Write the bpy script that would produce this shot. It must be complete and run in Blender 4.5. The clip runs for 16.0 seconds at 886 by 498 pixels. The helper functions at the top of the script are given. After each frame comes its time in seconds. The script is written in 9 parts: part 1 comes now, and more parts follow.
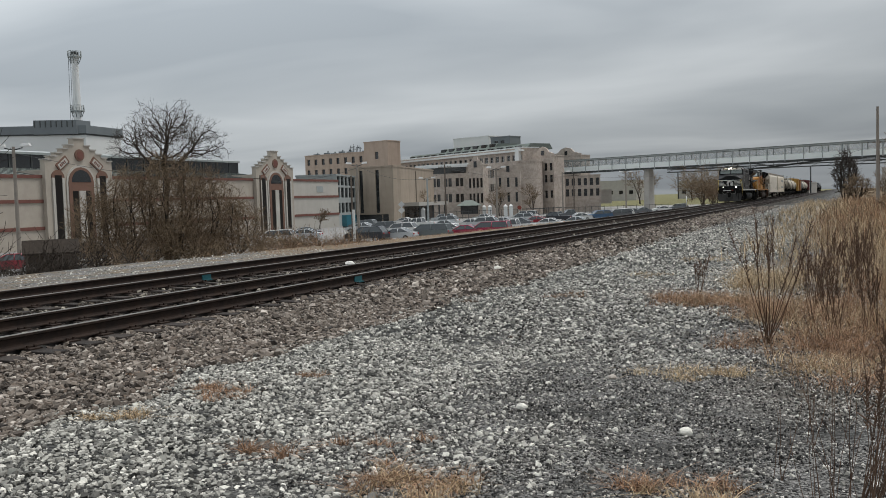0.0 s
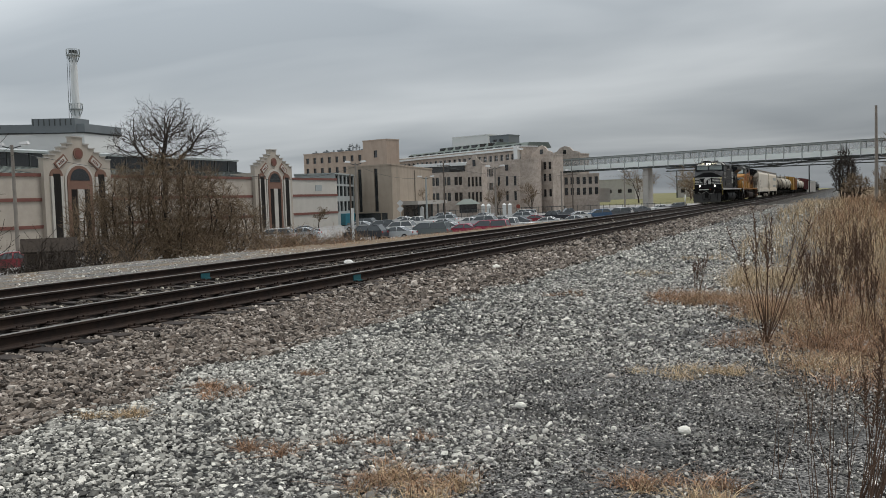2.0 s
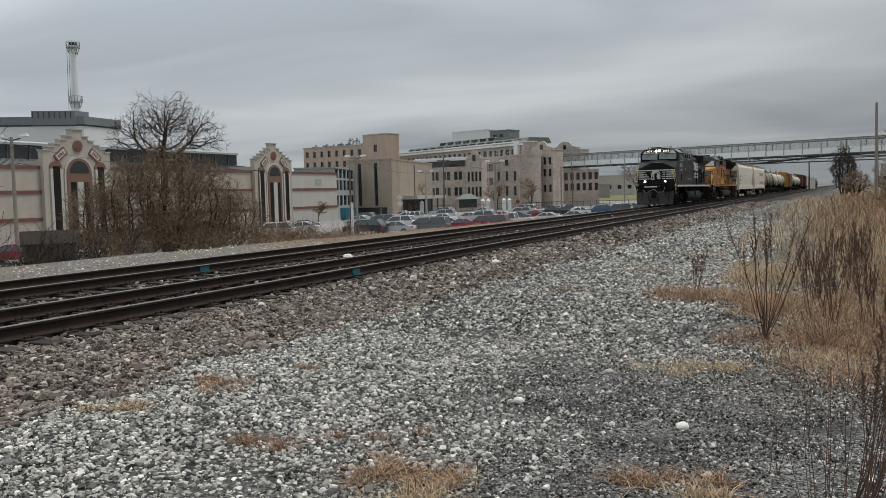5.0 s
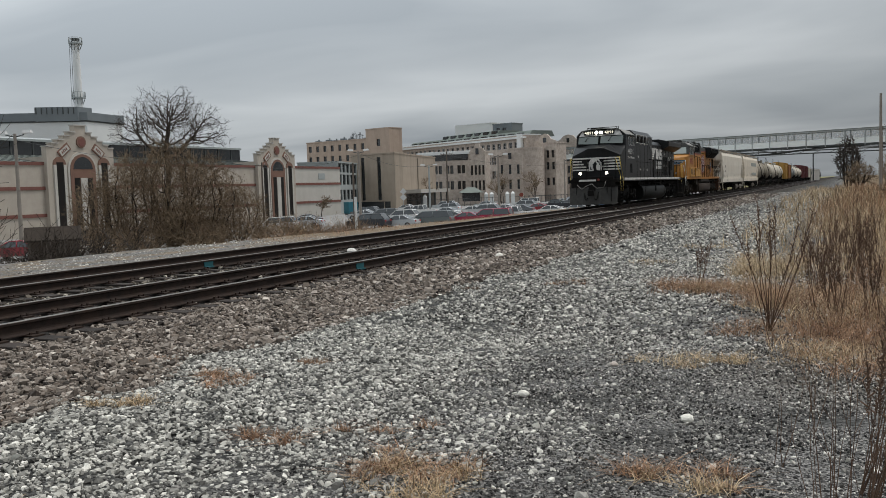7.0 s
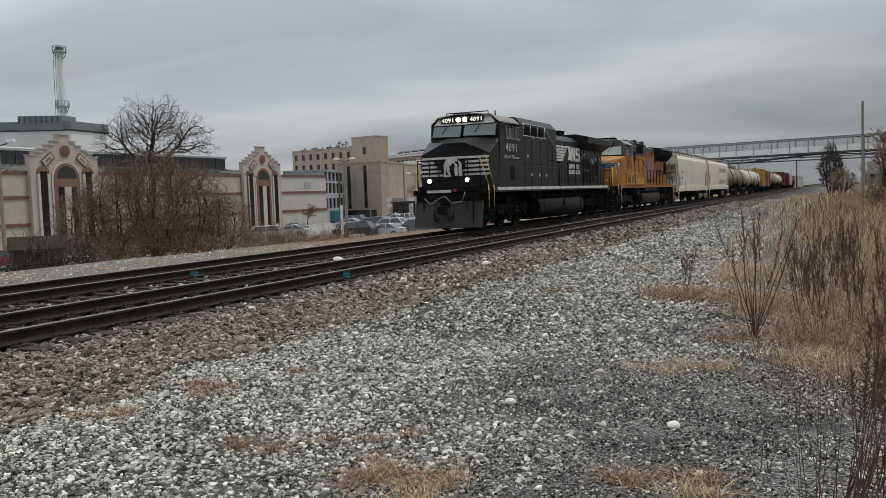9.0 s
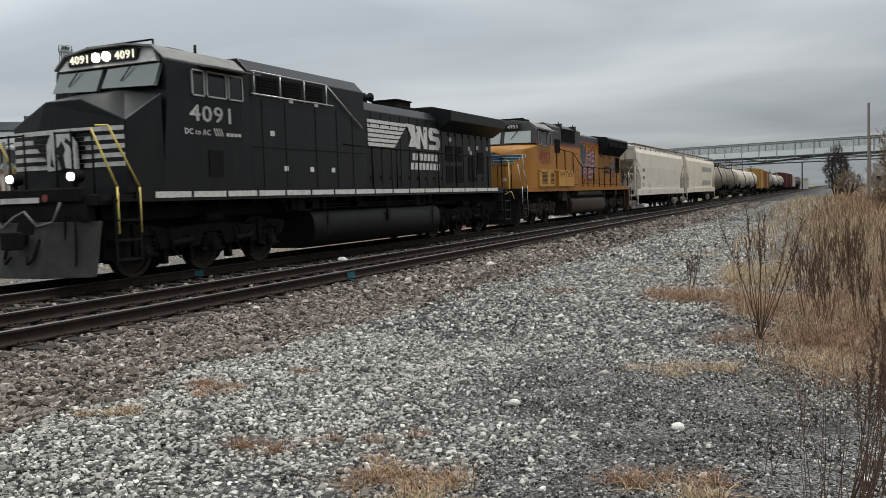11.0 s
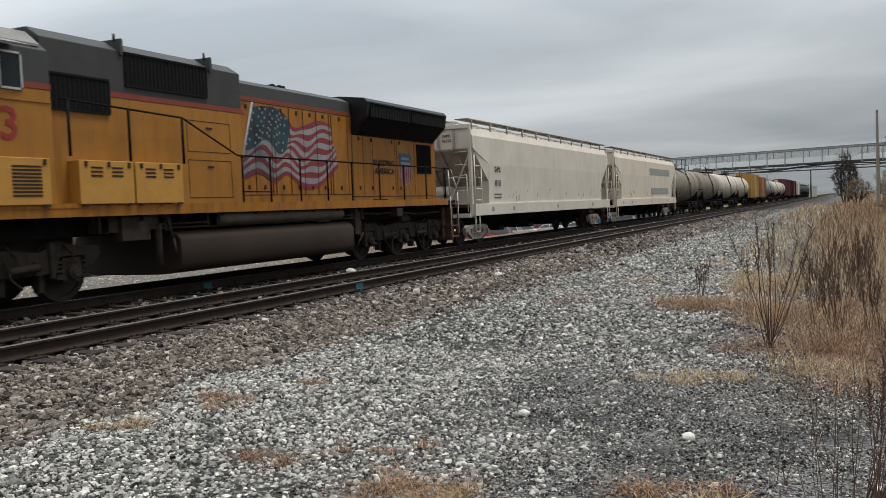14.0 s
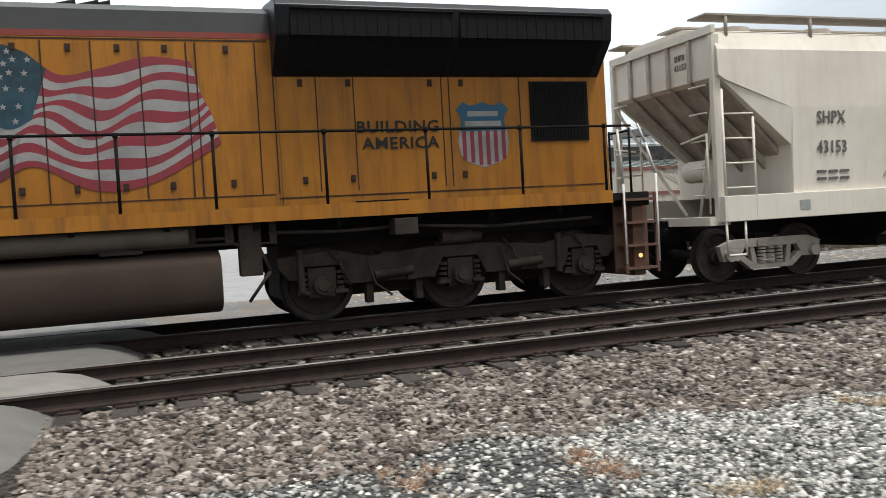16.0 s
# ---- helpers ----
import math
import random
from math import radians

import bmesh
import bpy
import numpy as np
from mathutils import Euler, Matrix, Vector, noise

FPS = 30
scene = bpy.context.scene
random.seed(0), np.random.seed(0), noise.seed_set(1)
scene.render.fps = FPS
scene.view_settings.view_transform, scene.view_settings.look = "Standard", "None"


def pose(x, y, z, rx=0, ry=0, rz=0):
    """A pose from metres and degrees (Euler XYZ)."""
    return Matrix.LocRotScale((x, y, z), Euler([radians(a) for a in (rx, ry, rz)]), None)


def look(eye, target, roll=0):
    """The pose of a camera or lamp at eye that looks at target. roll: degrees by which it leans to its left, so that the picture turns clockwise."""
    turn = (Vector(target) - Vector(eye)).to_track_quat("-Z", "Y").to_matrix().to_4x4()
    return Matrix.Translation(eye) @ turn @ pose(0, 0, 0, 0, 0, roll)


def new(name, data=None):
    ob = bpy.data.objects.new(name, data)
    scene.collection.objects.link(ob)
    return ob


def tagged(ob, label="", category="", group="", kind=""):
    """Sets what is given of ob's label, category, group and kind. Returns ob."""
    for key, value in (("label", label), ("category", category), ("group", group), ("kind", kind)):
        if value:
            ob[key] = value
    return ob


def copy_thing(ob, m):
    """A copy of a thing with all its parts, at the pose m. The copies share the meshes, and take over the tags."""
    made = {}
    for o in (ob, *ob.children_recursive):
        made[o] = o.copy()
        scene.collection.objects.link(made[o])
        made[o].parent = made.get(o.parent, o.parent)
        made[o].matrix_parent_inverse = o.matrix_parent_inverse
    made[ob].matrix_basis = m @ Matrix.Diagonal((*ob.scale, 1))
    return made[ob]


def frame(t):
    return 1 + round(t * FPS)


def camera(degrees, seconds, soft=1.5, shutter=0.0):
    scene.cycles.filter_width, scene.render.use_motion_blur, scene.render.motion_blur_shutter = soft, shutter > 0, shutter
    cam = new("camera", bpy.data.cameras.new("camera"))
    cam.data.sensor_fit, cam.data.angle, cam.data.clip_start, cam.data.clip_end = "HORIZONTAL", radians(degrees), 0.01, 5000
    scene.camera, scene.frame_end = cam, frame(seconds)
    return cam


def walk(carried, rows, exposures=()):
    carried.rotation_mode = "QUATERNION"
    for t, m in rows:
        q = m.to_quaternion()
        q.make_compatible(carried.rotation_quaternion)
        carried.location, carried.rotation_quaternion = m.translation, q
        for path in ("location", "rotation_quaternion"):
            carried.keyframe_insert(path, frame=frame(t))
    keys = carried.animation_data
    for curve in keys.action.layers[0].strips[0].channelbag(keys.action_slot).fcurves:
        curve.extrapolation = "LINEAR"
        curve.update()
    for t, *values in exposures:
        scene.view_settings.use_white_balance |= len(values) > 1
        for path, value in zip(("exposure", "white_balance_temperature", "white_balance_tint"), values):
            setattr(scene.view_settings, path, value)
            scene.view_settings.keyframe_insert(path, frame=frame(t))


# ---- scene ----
cam = camera(54.49, 16.0, soft=0.5, shutter=0.15)
CAM_ROWS = [
    (0.0, pose(0, 0, 1.650, 86.80, 1.84, 24.92)),
    (0.5, pose(0, 0, 1.650, 86.85, 1.92, 24.84)),
    (1.0, pose(0, 0, 1.650, 86.74, 1.96, 24.70)),
    (1.5, pose(0, 0, 1.650, 86.67, 1.96, 24.79)),
    (2.0, pose(0, 0, 1.650, 86.71, 1.81, 24.84)),
    (2.5, pose(0, 0, 1.650, 86.64, 1.74, 24.91)),
    (3.0, pose(0, 0, 1.650, 86.59, 1.49, 24.88)),
    (3.5, pose(0, 0, 1.650, 86.51, 1.41, 24.88)),
    (4.0, pose(0, 0, 1.650, 86.52, 1.37, 24.87)),
    (6.5, pose(0, 0, 1.650, 86.00, 1.83, 24.87)),
    (7.0, pose(0, 0, 1.650, 85.95, 1.83, 25.04)),
    (7.5, pose(0, 0, 1.650, 85.92, 1.93, 24.92)),
    (8.0, pose(0, 0, 1.650, 86.02, 2.00, 24.94)),
    (8.5, pose(0, 0, 1.650, 86.24, 1.93, 24.59)),
    (9.0, pose(0, 0, 1.650, 86.46, 1.99, 24.12)),
    (11.5, pose(0, 0, 1.650, 86.53, 1.87, 24.53)),
    (12.0, pose(0, 0, 1.650, 86.58, 2.00, 24.64)),
    (12.5, pose(0, 0, 1.650, 86.78, 2.10, 24.59)),
    (13.0, pose(0, 0, 1.650, 86.94, 2.12, 24.82)),
    (13.5, pose(0, 0, 1.650, 87.09, 2.23, 24.80)),
    (14.0, pose(0, 0, 1.650, 87.24, 2.27, 24.95)),
    (14.5, pose(-0.019, -0.002, 1.644, 87.15, 2.18, 27.12)),
    (14.7, pose(-0.040, -0.014, 1.645, 86.95, 2.20, 31.87)),
    (15.0, pose(-0.083, -0.059, 1.629, 86.96, 2.12, 42.04)),
    (15.5, pose(-0.162, -0.222, 1.619, 87.09, 2.48, 53.62)),
    (16.0, pose(-0.139, -0.350, 1.646, 87.94, 3.32, 69.76)),
]
walk(cam, CAM_ROWS, [(0.0, 0.19), (9.0, 0.19), (11.5, 0.38), (14.0, 0.38), (15.0, 0.42), (15.5, 0.68), (16.0, 0.9)])

# ---- world and sun: a closed winter overcast ----
def make_world():
    w = bpy.data.worlds.new("overcast_sky")
    scene.world = w
    w.use_nodes = True
    nt = w.node_tree
    nt.nodes.clear()
    N, L = nt.nodes.new, nt.links.new
    out, bg = N("ShaderNodeOutputWorld"), N("ShaderNodeBackground")
    sky = N("ShaderNodeTexSky")
    sky.sky_type, sky.sun_disc = "NISHITA", False
    sky.sun_elevation, sky.sun_rotation = radians(69), radians(51)
    sky.air_density, sky.dust_density, sky.ozone_density = 1.0, 4.0, 1.0
    tc = N("ShaderNodeTexCoord")
    sep = N("ShaderNodeSeparateXYZ")
    L(tc.outputs["Generated"], sep.inputs[0])
    up = N("ShaderNodeMath"); up.operation = "MAXIMUM"; up.inputs[1].default_value = 0.0
    L(sep.outputs["Z"], up.inputs[0])
    add = N("ShaderNodeMath"); add.operation = "ADD"; add.inputs[1].default_value = 0.10
    L(up.outputs[0], add.inputs[0])
    dv = N("ShaderNodeVectorMath"); dv.operation = "DIVIDE"
    comb = N("ShaderNodeCombineXYZ")
    for k in range(3):
        L(add.outputs[0], comb.inputs[k])
    L(tc.outputs["Generated"], dv.inputs[0]); L(comb.outputs[0], dv.inputs[1])
    mp = N("ShaderNodeMapping"); mp.inputs["Rotation"].default_value = (0, 0, radians(-25)); mp.inputs["Scale"].default_value = (0.55, 0.8, 0.0)
    mp.inputs["Location"].default_value = (SKY_SHIFT[0], SKY_SHIFT[1], 0)
    L(dv.outputs[0], mp.inputs["Vector"])
    n1 = N("ShaderNodeTexNoise"); n1.inputs["Scale"].default_value = 0.85; n1.inputs["Detail"].default_value = 5; n1.inputs["Roughness"].default_value = 0.42
    n1.inputs["Distortion"].default_value = 0.4
    L(mp.outputs[0], n1.inputs["Vector"])
    ramp = N("ShaderNodeValToRGB")
    e = ramp.color_ramp.elements
    e[0].position, e[0].color = 0.32, (*SKY_DARK, 1)
    e[1].position, e[1].color = 0.68, (*SKY_LIGHT, 1)
    L(n1.outputs["Fac"], ramp.inputs[0])
    # the cloud deck is brighter overhead than near the horizon
    rise = N("ShaderNodeMapRange"); rise.inputs["From Min"].default_value = 0.0; rise.inputs["From Max"].default_value = 0.5
    rise.inputs["To Min"].default_value = 0.55; rise.inputs["To Max"].default_value = 1.66
    L(up.outputs[0], rise.inputs["Value"])
    mul = N("ShaderNodeVectorMath"); mul.operation = "SCALE"
    L(ramp.outputs[0], mul.inputs[0]); L(rise.outputs[0], mul.inputs["Scale"])
    # the thinner cloud lies over the side away from the line
    side = N("ShaderNodeMapRange"); side.inputs["From Min"].default_value = -1.0; side.inputs["From Max"].default_value = 0.3
    side.inputs["To Min"].default_value = 1.40; side.inputs["To Max"].default_value = 0.76
    L(sep.outputs["X"], side.inputs["Value"])
    mul2 = N("ShaderNodeVectorMath"); mul2.operation = "SCALE"
    L(mul.outputs[0], mul2.inputs[0]); L(side.outputs[0], mul2.inputs["Scale"])
    sc = N("ShaderNodeVectorMath"); sc.operation = "SCALE"; sc.inputs["Scale"].default_value = 0.08
    L(sky.outputs[0], sc.inputs[0])
    mix = N("ShaderNodeMix"); mix.data_type = "RGBA"; mix.inputs["Factor"].default_value = 0.93
    L(sc.outputs[0], mix.inputs["A"]); L(mul2.outputs[0], mix.inputs["B"])
    L(mix.outputs["Result"], bg.inputs["Color"])
    bg.inputs["Strength"].default_value = 1.0
    L(bg.outputs[0], out.inputs[0])


SKY_DARK, SKY_LIGHT, SKY_SHIFT = (0.325, 0.36, 0.39), (0.585, 0.62, 0.642), (3.1, 1.7)
make_world()
sun = new("sun", bpy.data.lights.new("sun", "SUN"))
sun.data.energy, sun.data.angle, sun.data.color = 2.0, radians(18), (1.0, 0.975, 0.94)
sun.matrix_basis = look((0, 0, 50), (-15, -12, 0))
scene.view_settings.exposure = 0.0

# ---- materials ----
MATS = {}


def material(name, base, rough=0.7, metal=0.0, second=None, scale=6.0, amount=0.5, bump=0.0, bump_scale=60.0, dirt=None, dirt_amount=0.0, dirt_scale=1.2,
             random_value=0.0, island=False, spec=0.4, streaks=False):
    """Principled paint or stone with two scales of variation and a fine relief."""
    if name in MATS:
        return MATS[name]
    m = bpy.data.materials.new(name)
    m.use_nodes = True
    nt = m.node_tree
    N, L = nt.nodes.new, nt.links.new
    b = nt.nodes["Principled BSDF"]
    b.inputs["Roughness"].default_value, b.inputs["Metallic"].default_value = rough, metal
    b.inputs["Specular IOR Level"].default_value = spec
    tc = N("ShaderNodeTexCoord")
    col = None
    rgb = N("ShaderNodeRGB"); rgb.outputs[0].default_value = (*base, 1)
    col = rgb.outputs[0]
    if second:
        n = N("ShaderNodeTexNoise"); n.inputs["Scale"].default_value = scale; n.inputs["Detail"].default_value = 6; n.inputs["Roughness"].default_value = 0.65
        L(tc.outputs["Object"], n.inputs["Vector"])
        mr = N("ShaderNodeMapRange"); mr.inputs["From Min"].default_value = 0.38; mr.inputs["From Max"].default_value = 0.66; mr.inputs["To Max"].default_value = amount
        L(n.outputs["Fac"], mr.inputs["Value"])
        mx = N("ShaderNodeMix"); mx.data_type = "RGBA"
        L(mr.outputs[0], mx.inputs["Factor"]); L(col, mx.inputs["A"]); mx.inputs["B"].default_value = (*second, 1)
        col = mx.outputs["Result"]
    if dirt:
        n = N("ShaderNodeTexNoise"); n.inputs["Scale"].default_value = dirt_scale; n.inputs["Detail"].default_value = 8; n.inputs["Roughness"].default_value = 0.7
        if streaks:
            mp = N("ShaderNodeMapping"); mp.inputs["Scale"].default_value = (5, 5, 0.5)
            L(tc.outputs["Object"], mp.inputs["Vector"]); L(mp.outputs[0], n.inputs["Vector"])
        else:
            L(tc.outputs["Object"], n.inputs["Vector"])
        mr = N("ShaderNodeMapRange"); mr.inputs["From Min"].default_value = 0.45; mr.inputs["From Max"].default_value = 0.75; mr.inputs["To Max"].default_value = dirt_amount
        L(n.outputs["Fac"], mr.inputs["Value"])
        mx = N("ShaderNodeMix"); mx.data_type = "RGBA"
        L(mr.outputs[0], mx.inputs["Factor"]); L(col, mx.inputs["A"]); mx.inputs["B"].default_value = (*dirt, 1)
        col = mx.outputs["Result"]
    if random_value:
        src = N("ShaderNodeNewGeometry").outputs["Random Per Island"] if island else N("ShaderNodeObjectInfo").outputs["Random"]
        mr = N("ShaderNodeMapRange"); mr.inputs["To Min"].default_value = 1 - random_value; mr.inputs["To Max"].default_value = 1 + random_value
        L(src, mr.inputs["Value"])
        hsv = N("ShaderNodeHueSaturation")
        L(mr.outputs[0], hsv.inputs["Value"]); L(col, hsv.inputs["Color"])
        col = hsv.outputs[0]
    L(col, b.inputs["Base Color"])
    if bump:
        n = N("ShaderNodeTexNoise"); n.inputs["Scale"].default_value = bump_scale; n.inputs["Detail"].default_value = 4
        L(tc.outputs["Object"], n.inputs["Vector"])
        bp = N("ShaderNodeBump"); bp.inputs["Strength"].default_value = bump; bp.inputs["Distance"].default_value = 0.02
        L(n.outputs["Fac"], bp.inputs["Height"]); L(bp.outputs[0], b.inputs["Normal"])
    MATS[name] = m
    return m


def glow(name, colour, strength):
    m = bpy.data.materials.new(name)
    m.use_nodes = True
    b = m.node_tree.nodes["Principled BSDF"]
    b.inputs["Base Color"].default_value = (*colour, 1)
    b.inputs["Emission Color"].default_value = (*colour, 1)
    b.inputs["Emission Strength"].default_value = strength
    return m


def glass(name, tint=(0.05, 0.06, 0.07), rough=0.06):
    m = bpy.data.materials.new(name)
    m.use_nodes = True
    b = m.node_tree.nodes["Principled BSDF"]
    b.inputs["Base Color"].default_value = (*tint, 1)
    b.inputs["Roughness"].default_value = rough
    b.inputs["Specular IOR Level"].default_value = 0.9
    return m


def ground_material():
    """Crushed limestone, darker worn gravel, brown ballast beside the track, cinders and soil, told apart by where they
    lie. Limestone and ballast colours hold the shade between stones.
    """
    m = bpy.data.materials.new("ground_gravel")
    m.use_nodes = True
    nt = m.node_tree
    N, L = nt.nodes.new, nt.links.new
    b = nt.nodes["Principled BSDF"]
    b.inputs["Roughness"].default_value = 0.9
    b.inputs["Specular IOR Level"].default_value = 0.25
    geo = N("ShaderNodeNewGeometry")
    pos = geo.outputs["Position"]
    sep = N("ShaderNodeSeparateXYZ"); L(pos, sep.inputs[0])

    def noise_at(scale, detail=5, rough=0.6):
        n = N("ShaderNodeTexNoise"); n.inputs["Scale"].default_value = scale; n.inputs["Detail"].default_value = detail; n.inputs["Roughness"].default_value = rough
        L(pos, n.inputs["Vector"]); return n.outputs["Fac"]

    def rng(v, a, c, lo=0.0, hi=1.0):
        mr = N("ShaderNodeMapRange"); mr.inputs["From Min"].default_value, mr.inputs["From Max"].default_value = a, c
        mr.inputs["To Min"].default_value, mr.inputs["To Max"].default_value = lo, hi
        L(v, mr.inputs["Value"]); return mr.outputs[0]

    def mixc(f, a, c):
        mx = N("ShaderNodeMix"); mx.data_type = "RGBA"
        if isinstance(f, float): mx.inputs["Factor"].default_value = f
        else: L(f, mx.inputs["Factor"])
        for k, v in (("A", a), ("B", c)):
            if isinstance(v, tuple): mx.inputs[k].default_value = (*v, 1)
            else: L(v, mx.inputs[k])
        return mx.outputs["Result"]

    def math2(op, a, c):
        mt = N("ShaderNodeMath"); mt.operation = op
        for k, v in ((0, a), (1, c)):
            if isinstance(v, float): mt.inputs[k].default_value = v
            else: L(v, mt.inputs[k])
        return mt.outputs[0]

    vor = N("ShaderNodeTexVoronoi"); vor.inputs["Scale"].default_value = 32; vor.inputs["Randomness"].default_value = 1.0
    L(pos, vor.inputs["Vector"])
    cell = N("ShaderNodeSeparateColor"); L(vor.outputs["Color"], cell.inputs[0])
    # base colour near black, so the gaps between loose stones look shaded
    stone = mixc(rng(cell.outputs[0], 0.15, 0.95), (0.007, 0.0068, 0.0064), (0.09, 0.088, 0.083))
    fine = N("ShaderNodeTexVoronoi"); fine.inputs["Scale"].default_value = 85; L(pos, fine.inputs["Vector"])
    fcell = N("ShaderNodeSeparateColor"); L(fine.outputs["Color"], fcell.inputs[0])
    fines = mixc(rng(fcell.outputs[0], 0.2, 0.95), (0.012, 0.0115, 0.0115), (0.25, 0.242, 0.23))
    # worn, fine-grained patches on the near side
    worn = math2("MULTIPLY", rng(math2("ADD", sep.outputs["X"], math2("MULTIPLY", noise_at(0.5), 3.0)), -2.6, -0.6), rng(noise_at(1.3), 0.34, 0.55))
    lime = mixc(worn, stone, fines)
    # ballast base almost black too: gap shade put into its colour
    shaded_ballast = mixc(rng(cell.outputs[1], 0.1, 0.95), (0.005, 0.0042, 0.0034), (0.06, 0.05, 0.04))
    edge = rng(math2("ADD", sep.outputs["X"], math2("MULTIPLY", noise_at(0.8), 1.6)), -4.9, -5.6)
    g = mixc(edge, lime, shaded_ballast)
    far_soil = mixc(noise_at(0.6, 8), (0.10, 0.075, 0.05), (0.24, 0.18, 0.12))
    past = rng(math2("ADD", sep.outputs["X"], math2("MULTIPLY", noise_at(0.3), 1.5)), -15.2, -15.9)
    strip = mixc(rng(math2("ADD", noise_at(0.9), rng(sep.outputs["Y"], 22.0, 34.0, 0.0, 0.3)), 0.45, 0.62), mixc(cell.outputs[0], (0.06, 0.058, 0.055), (0.21, 0.205, 0.195)), far_soil)
    g = mixc(past, g, strip)
    slope = rng(sep.outputs["X"], -21.0, -22.5)
    g = mixc(slope, g, far_soil)
    grass = mixc(noise_at(0.9, 8), (0.085, 0.06, 0.036), (0.22, 0.155, 0.09))
    weeds = rng(math2("ADD", sep.outputs["X"], math2("MULTIPLY", noise_at(0.35), 3.0)), 0.4, 1.2)
    weeds = math2("MULTIPLY", weeds, rng(sep.outputs["Y"], 6.5, 9.5))
    g = mixc(weeds, g, grass)
    lot = mixc(noise_at(0.25, 8), (0.20, 0.198, 0.193), (0.32, 0.313, 0.30))
    g = mixc(rng(sep.outputs["X"], -27.5, -28.5), g, lot)
    lawn = mixc(noise_at(0.5, 8), (0.10, 0.11, 0.045), (0.20, 0.17, 0.08))
    g = mixc(math2("MULTIPLY", rng(sep.outputs["Y"], 258.0, 262.0), rng(sep.outputs["X"], -24.0, -26.0)), g, lawn)
    big = rng(noise_at(0.7, 6), 0.3, 0.7, 0.82, 1.12)
    hsv = N("ShaderNodeHueSaturation"); L(big, hsv.inputs["Value"]); L(g, hsv.inputs["Color"])
    L(hsv.outputs[0], b.inputs["Base Color"])
    bp = N("ShaderNodeBump"); bp.inputs["Strength"].default_value = 0.9; bp.inputs["Distance"].default_value = 0.02
    L(rng(vor.outputs["Distance"], 0.0, 0.7, 1.0, 0.0), bp.inputs["Height"])
    L(bp.outputs[0], b.inputs["Normal"])
    return m


# ---- helpers for building ----
def box(bm, x0, x1, y0, y1, z0, z1, mi=0, m=None):
    vs = [bm.verts.new((x, y, z)) for x in (x0, x1) for y in (y0, y1) for z in (z0, z1)]
    fs = [(0, 1, 3, 2), (4, 6, 7, 5), (0, 4, 5, 1), (2, 3, 7, 6), (0, 2, 6, 4), (1, 5, 7, 3)]
    for f in fs:
        fc = bm.faces.new([vs[i] for i in f]); fc.material_index = mi
    if m is not None:
        bmesh.ops.transform(bm, matrix=m, verts=vs)
    return vs


def tube(bm, p0, p1, r0, r1=None, n=8, mi=0, caps=True, smooth=True):
    r1 = r0 if r1 is None else r1
    p0, p1 = Vector(p0), Vector(p1)
    d = (p1 - p0).normalized()
    a = d.orthogonal().normalized(); c = d.cross(a)
    r = [[bm.verts.new(p + (a * math.cos(q) + c * math.sin(q)) * rr) for q in [2 * math.pi * k / n for k in range(n)]] for p, rr in ((p0, r0), (p1, r1))]
    for k in range(n):
        f = bm.faces.new((r[0][k], r[0][(k + 1) % n], r[1][(k + 1) % n], r[1][k])); f.smooth = smooth; f.material_index = mi
    if caps:
        f = bm.faces.new(r[0][::-1]); f.material_index = mi
        f = bm.faces.new(r[1]); f.material_index = mi


def pipe(bm, pts, r, n=6, mi=0):
    for a, c in zip(pts, pts[1:]):
        tube(bm, a, c, r, r, n, mi)


def prism(bm, pts, axis, a, c, mi=0):
    """A flat outline (pts in the other two axes, in order) drawn out along an axis from a to c."""
    def put(p, h):
        return {"x": (h, p[0], p[1]), "y": (p[0], h, p[1]), "z": (p[0], p[1], h)}[axis]
    lo, hi = [bm.verts.new(put(p, a)) for p in pts], [bm.verts.new(put(p, c)) for p in pts]
    n = len(pts)
    out = [bm.faces.new(lo[::-1]), bm.faces.new(hi)]
    for k in range(n):
        out.append(bm.faces.new((lo[k], lo[(k + 1) % n], hi[(k + 1) % n], hi[k])))
    for f in out:
        f.material_index = mi
    return out


def loft(bm, rings, mi=0, caps=True, smooth=False, closed=True):
    vs = [[bm.verts.new(p) for p in r] for r in rings]
    n = len(vs[0])
    for a, c in zip(vs, vs[1:]):
        for k in range(n if closed else n - 1):
            f = bm.faces.new((a[k], a[(k + 1) % n], c[(k + 1) % n], c[k])); f.material_index = mi; f.smooth = smooth
    if caps:
        bm.faces.new(vs[0][::-1]).material_index = mi
        bm.faces.new(vs[-1]).material_index = mi


def mesh_of(name, bm, mats, recalc=True, bevel=0.0):
    if recalc:
        bmesh.ops.recalc_face_normals(bm, faces=bm.faces[:])
    if bevel:
        es = [e for e in bm.edges if len(e.link_faces) == 2 and e.calc_face_angle(0) > 0.6]
        bmesh.ops.bevel(bm, geom=es, offset=bevel, segments=2, affect="EDGES", profile=0.5, clamp_overlap=True)
    for e in bm.edges:
        if len(e.link_faces) == 2 and e.calc_face_angle(0) > 0.75:
            e.smooth = False
    me = bpy.data.meshes.new(name)
    bm.to_mesh(me); bm.free()
    for m in (mats if isinstance(mats, (list, tuple)) else [mats]):
        me.materials.append(m)
    return me


def part(name, bm, mats, parent=None, label="", recalc=True, bevel=0.0, at=None):
    """One mesh object, under a thing or a part if one is given."""
    ob = new(name, mesh_of(name, bm, mats, recalc, bevel))
    if parent is not None:
        ob.parent = parent
    if at is not None:
        ob.matrix_basis = at
    if label:
        tagged(ob, label)
    return ob


def again(name, me, parent, m):
    ob = new(name, me)
    ob.parent = parent
    ob.matrix_basis = m
    return ob


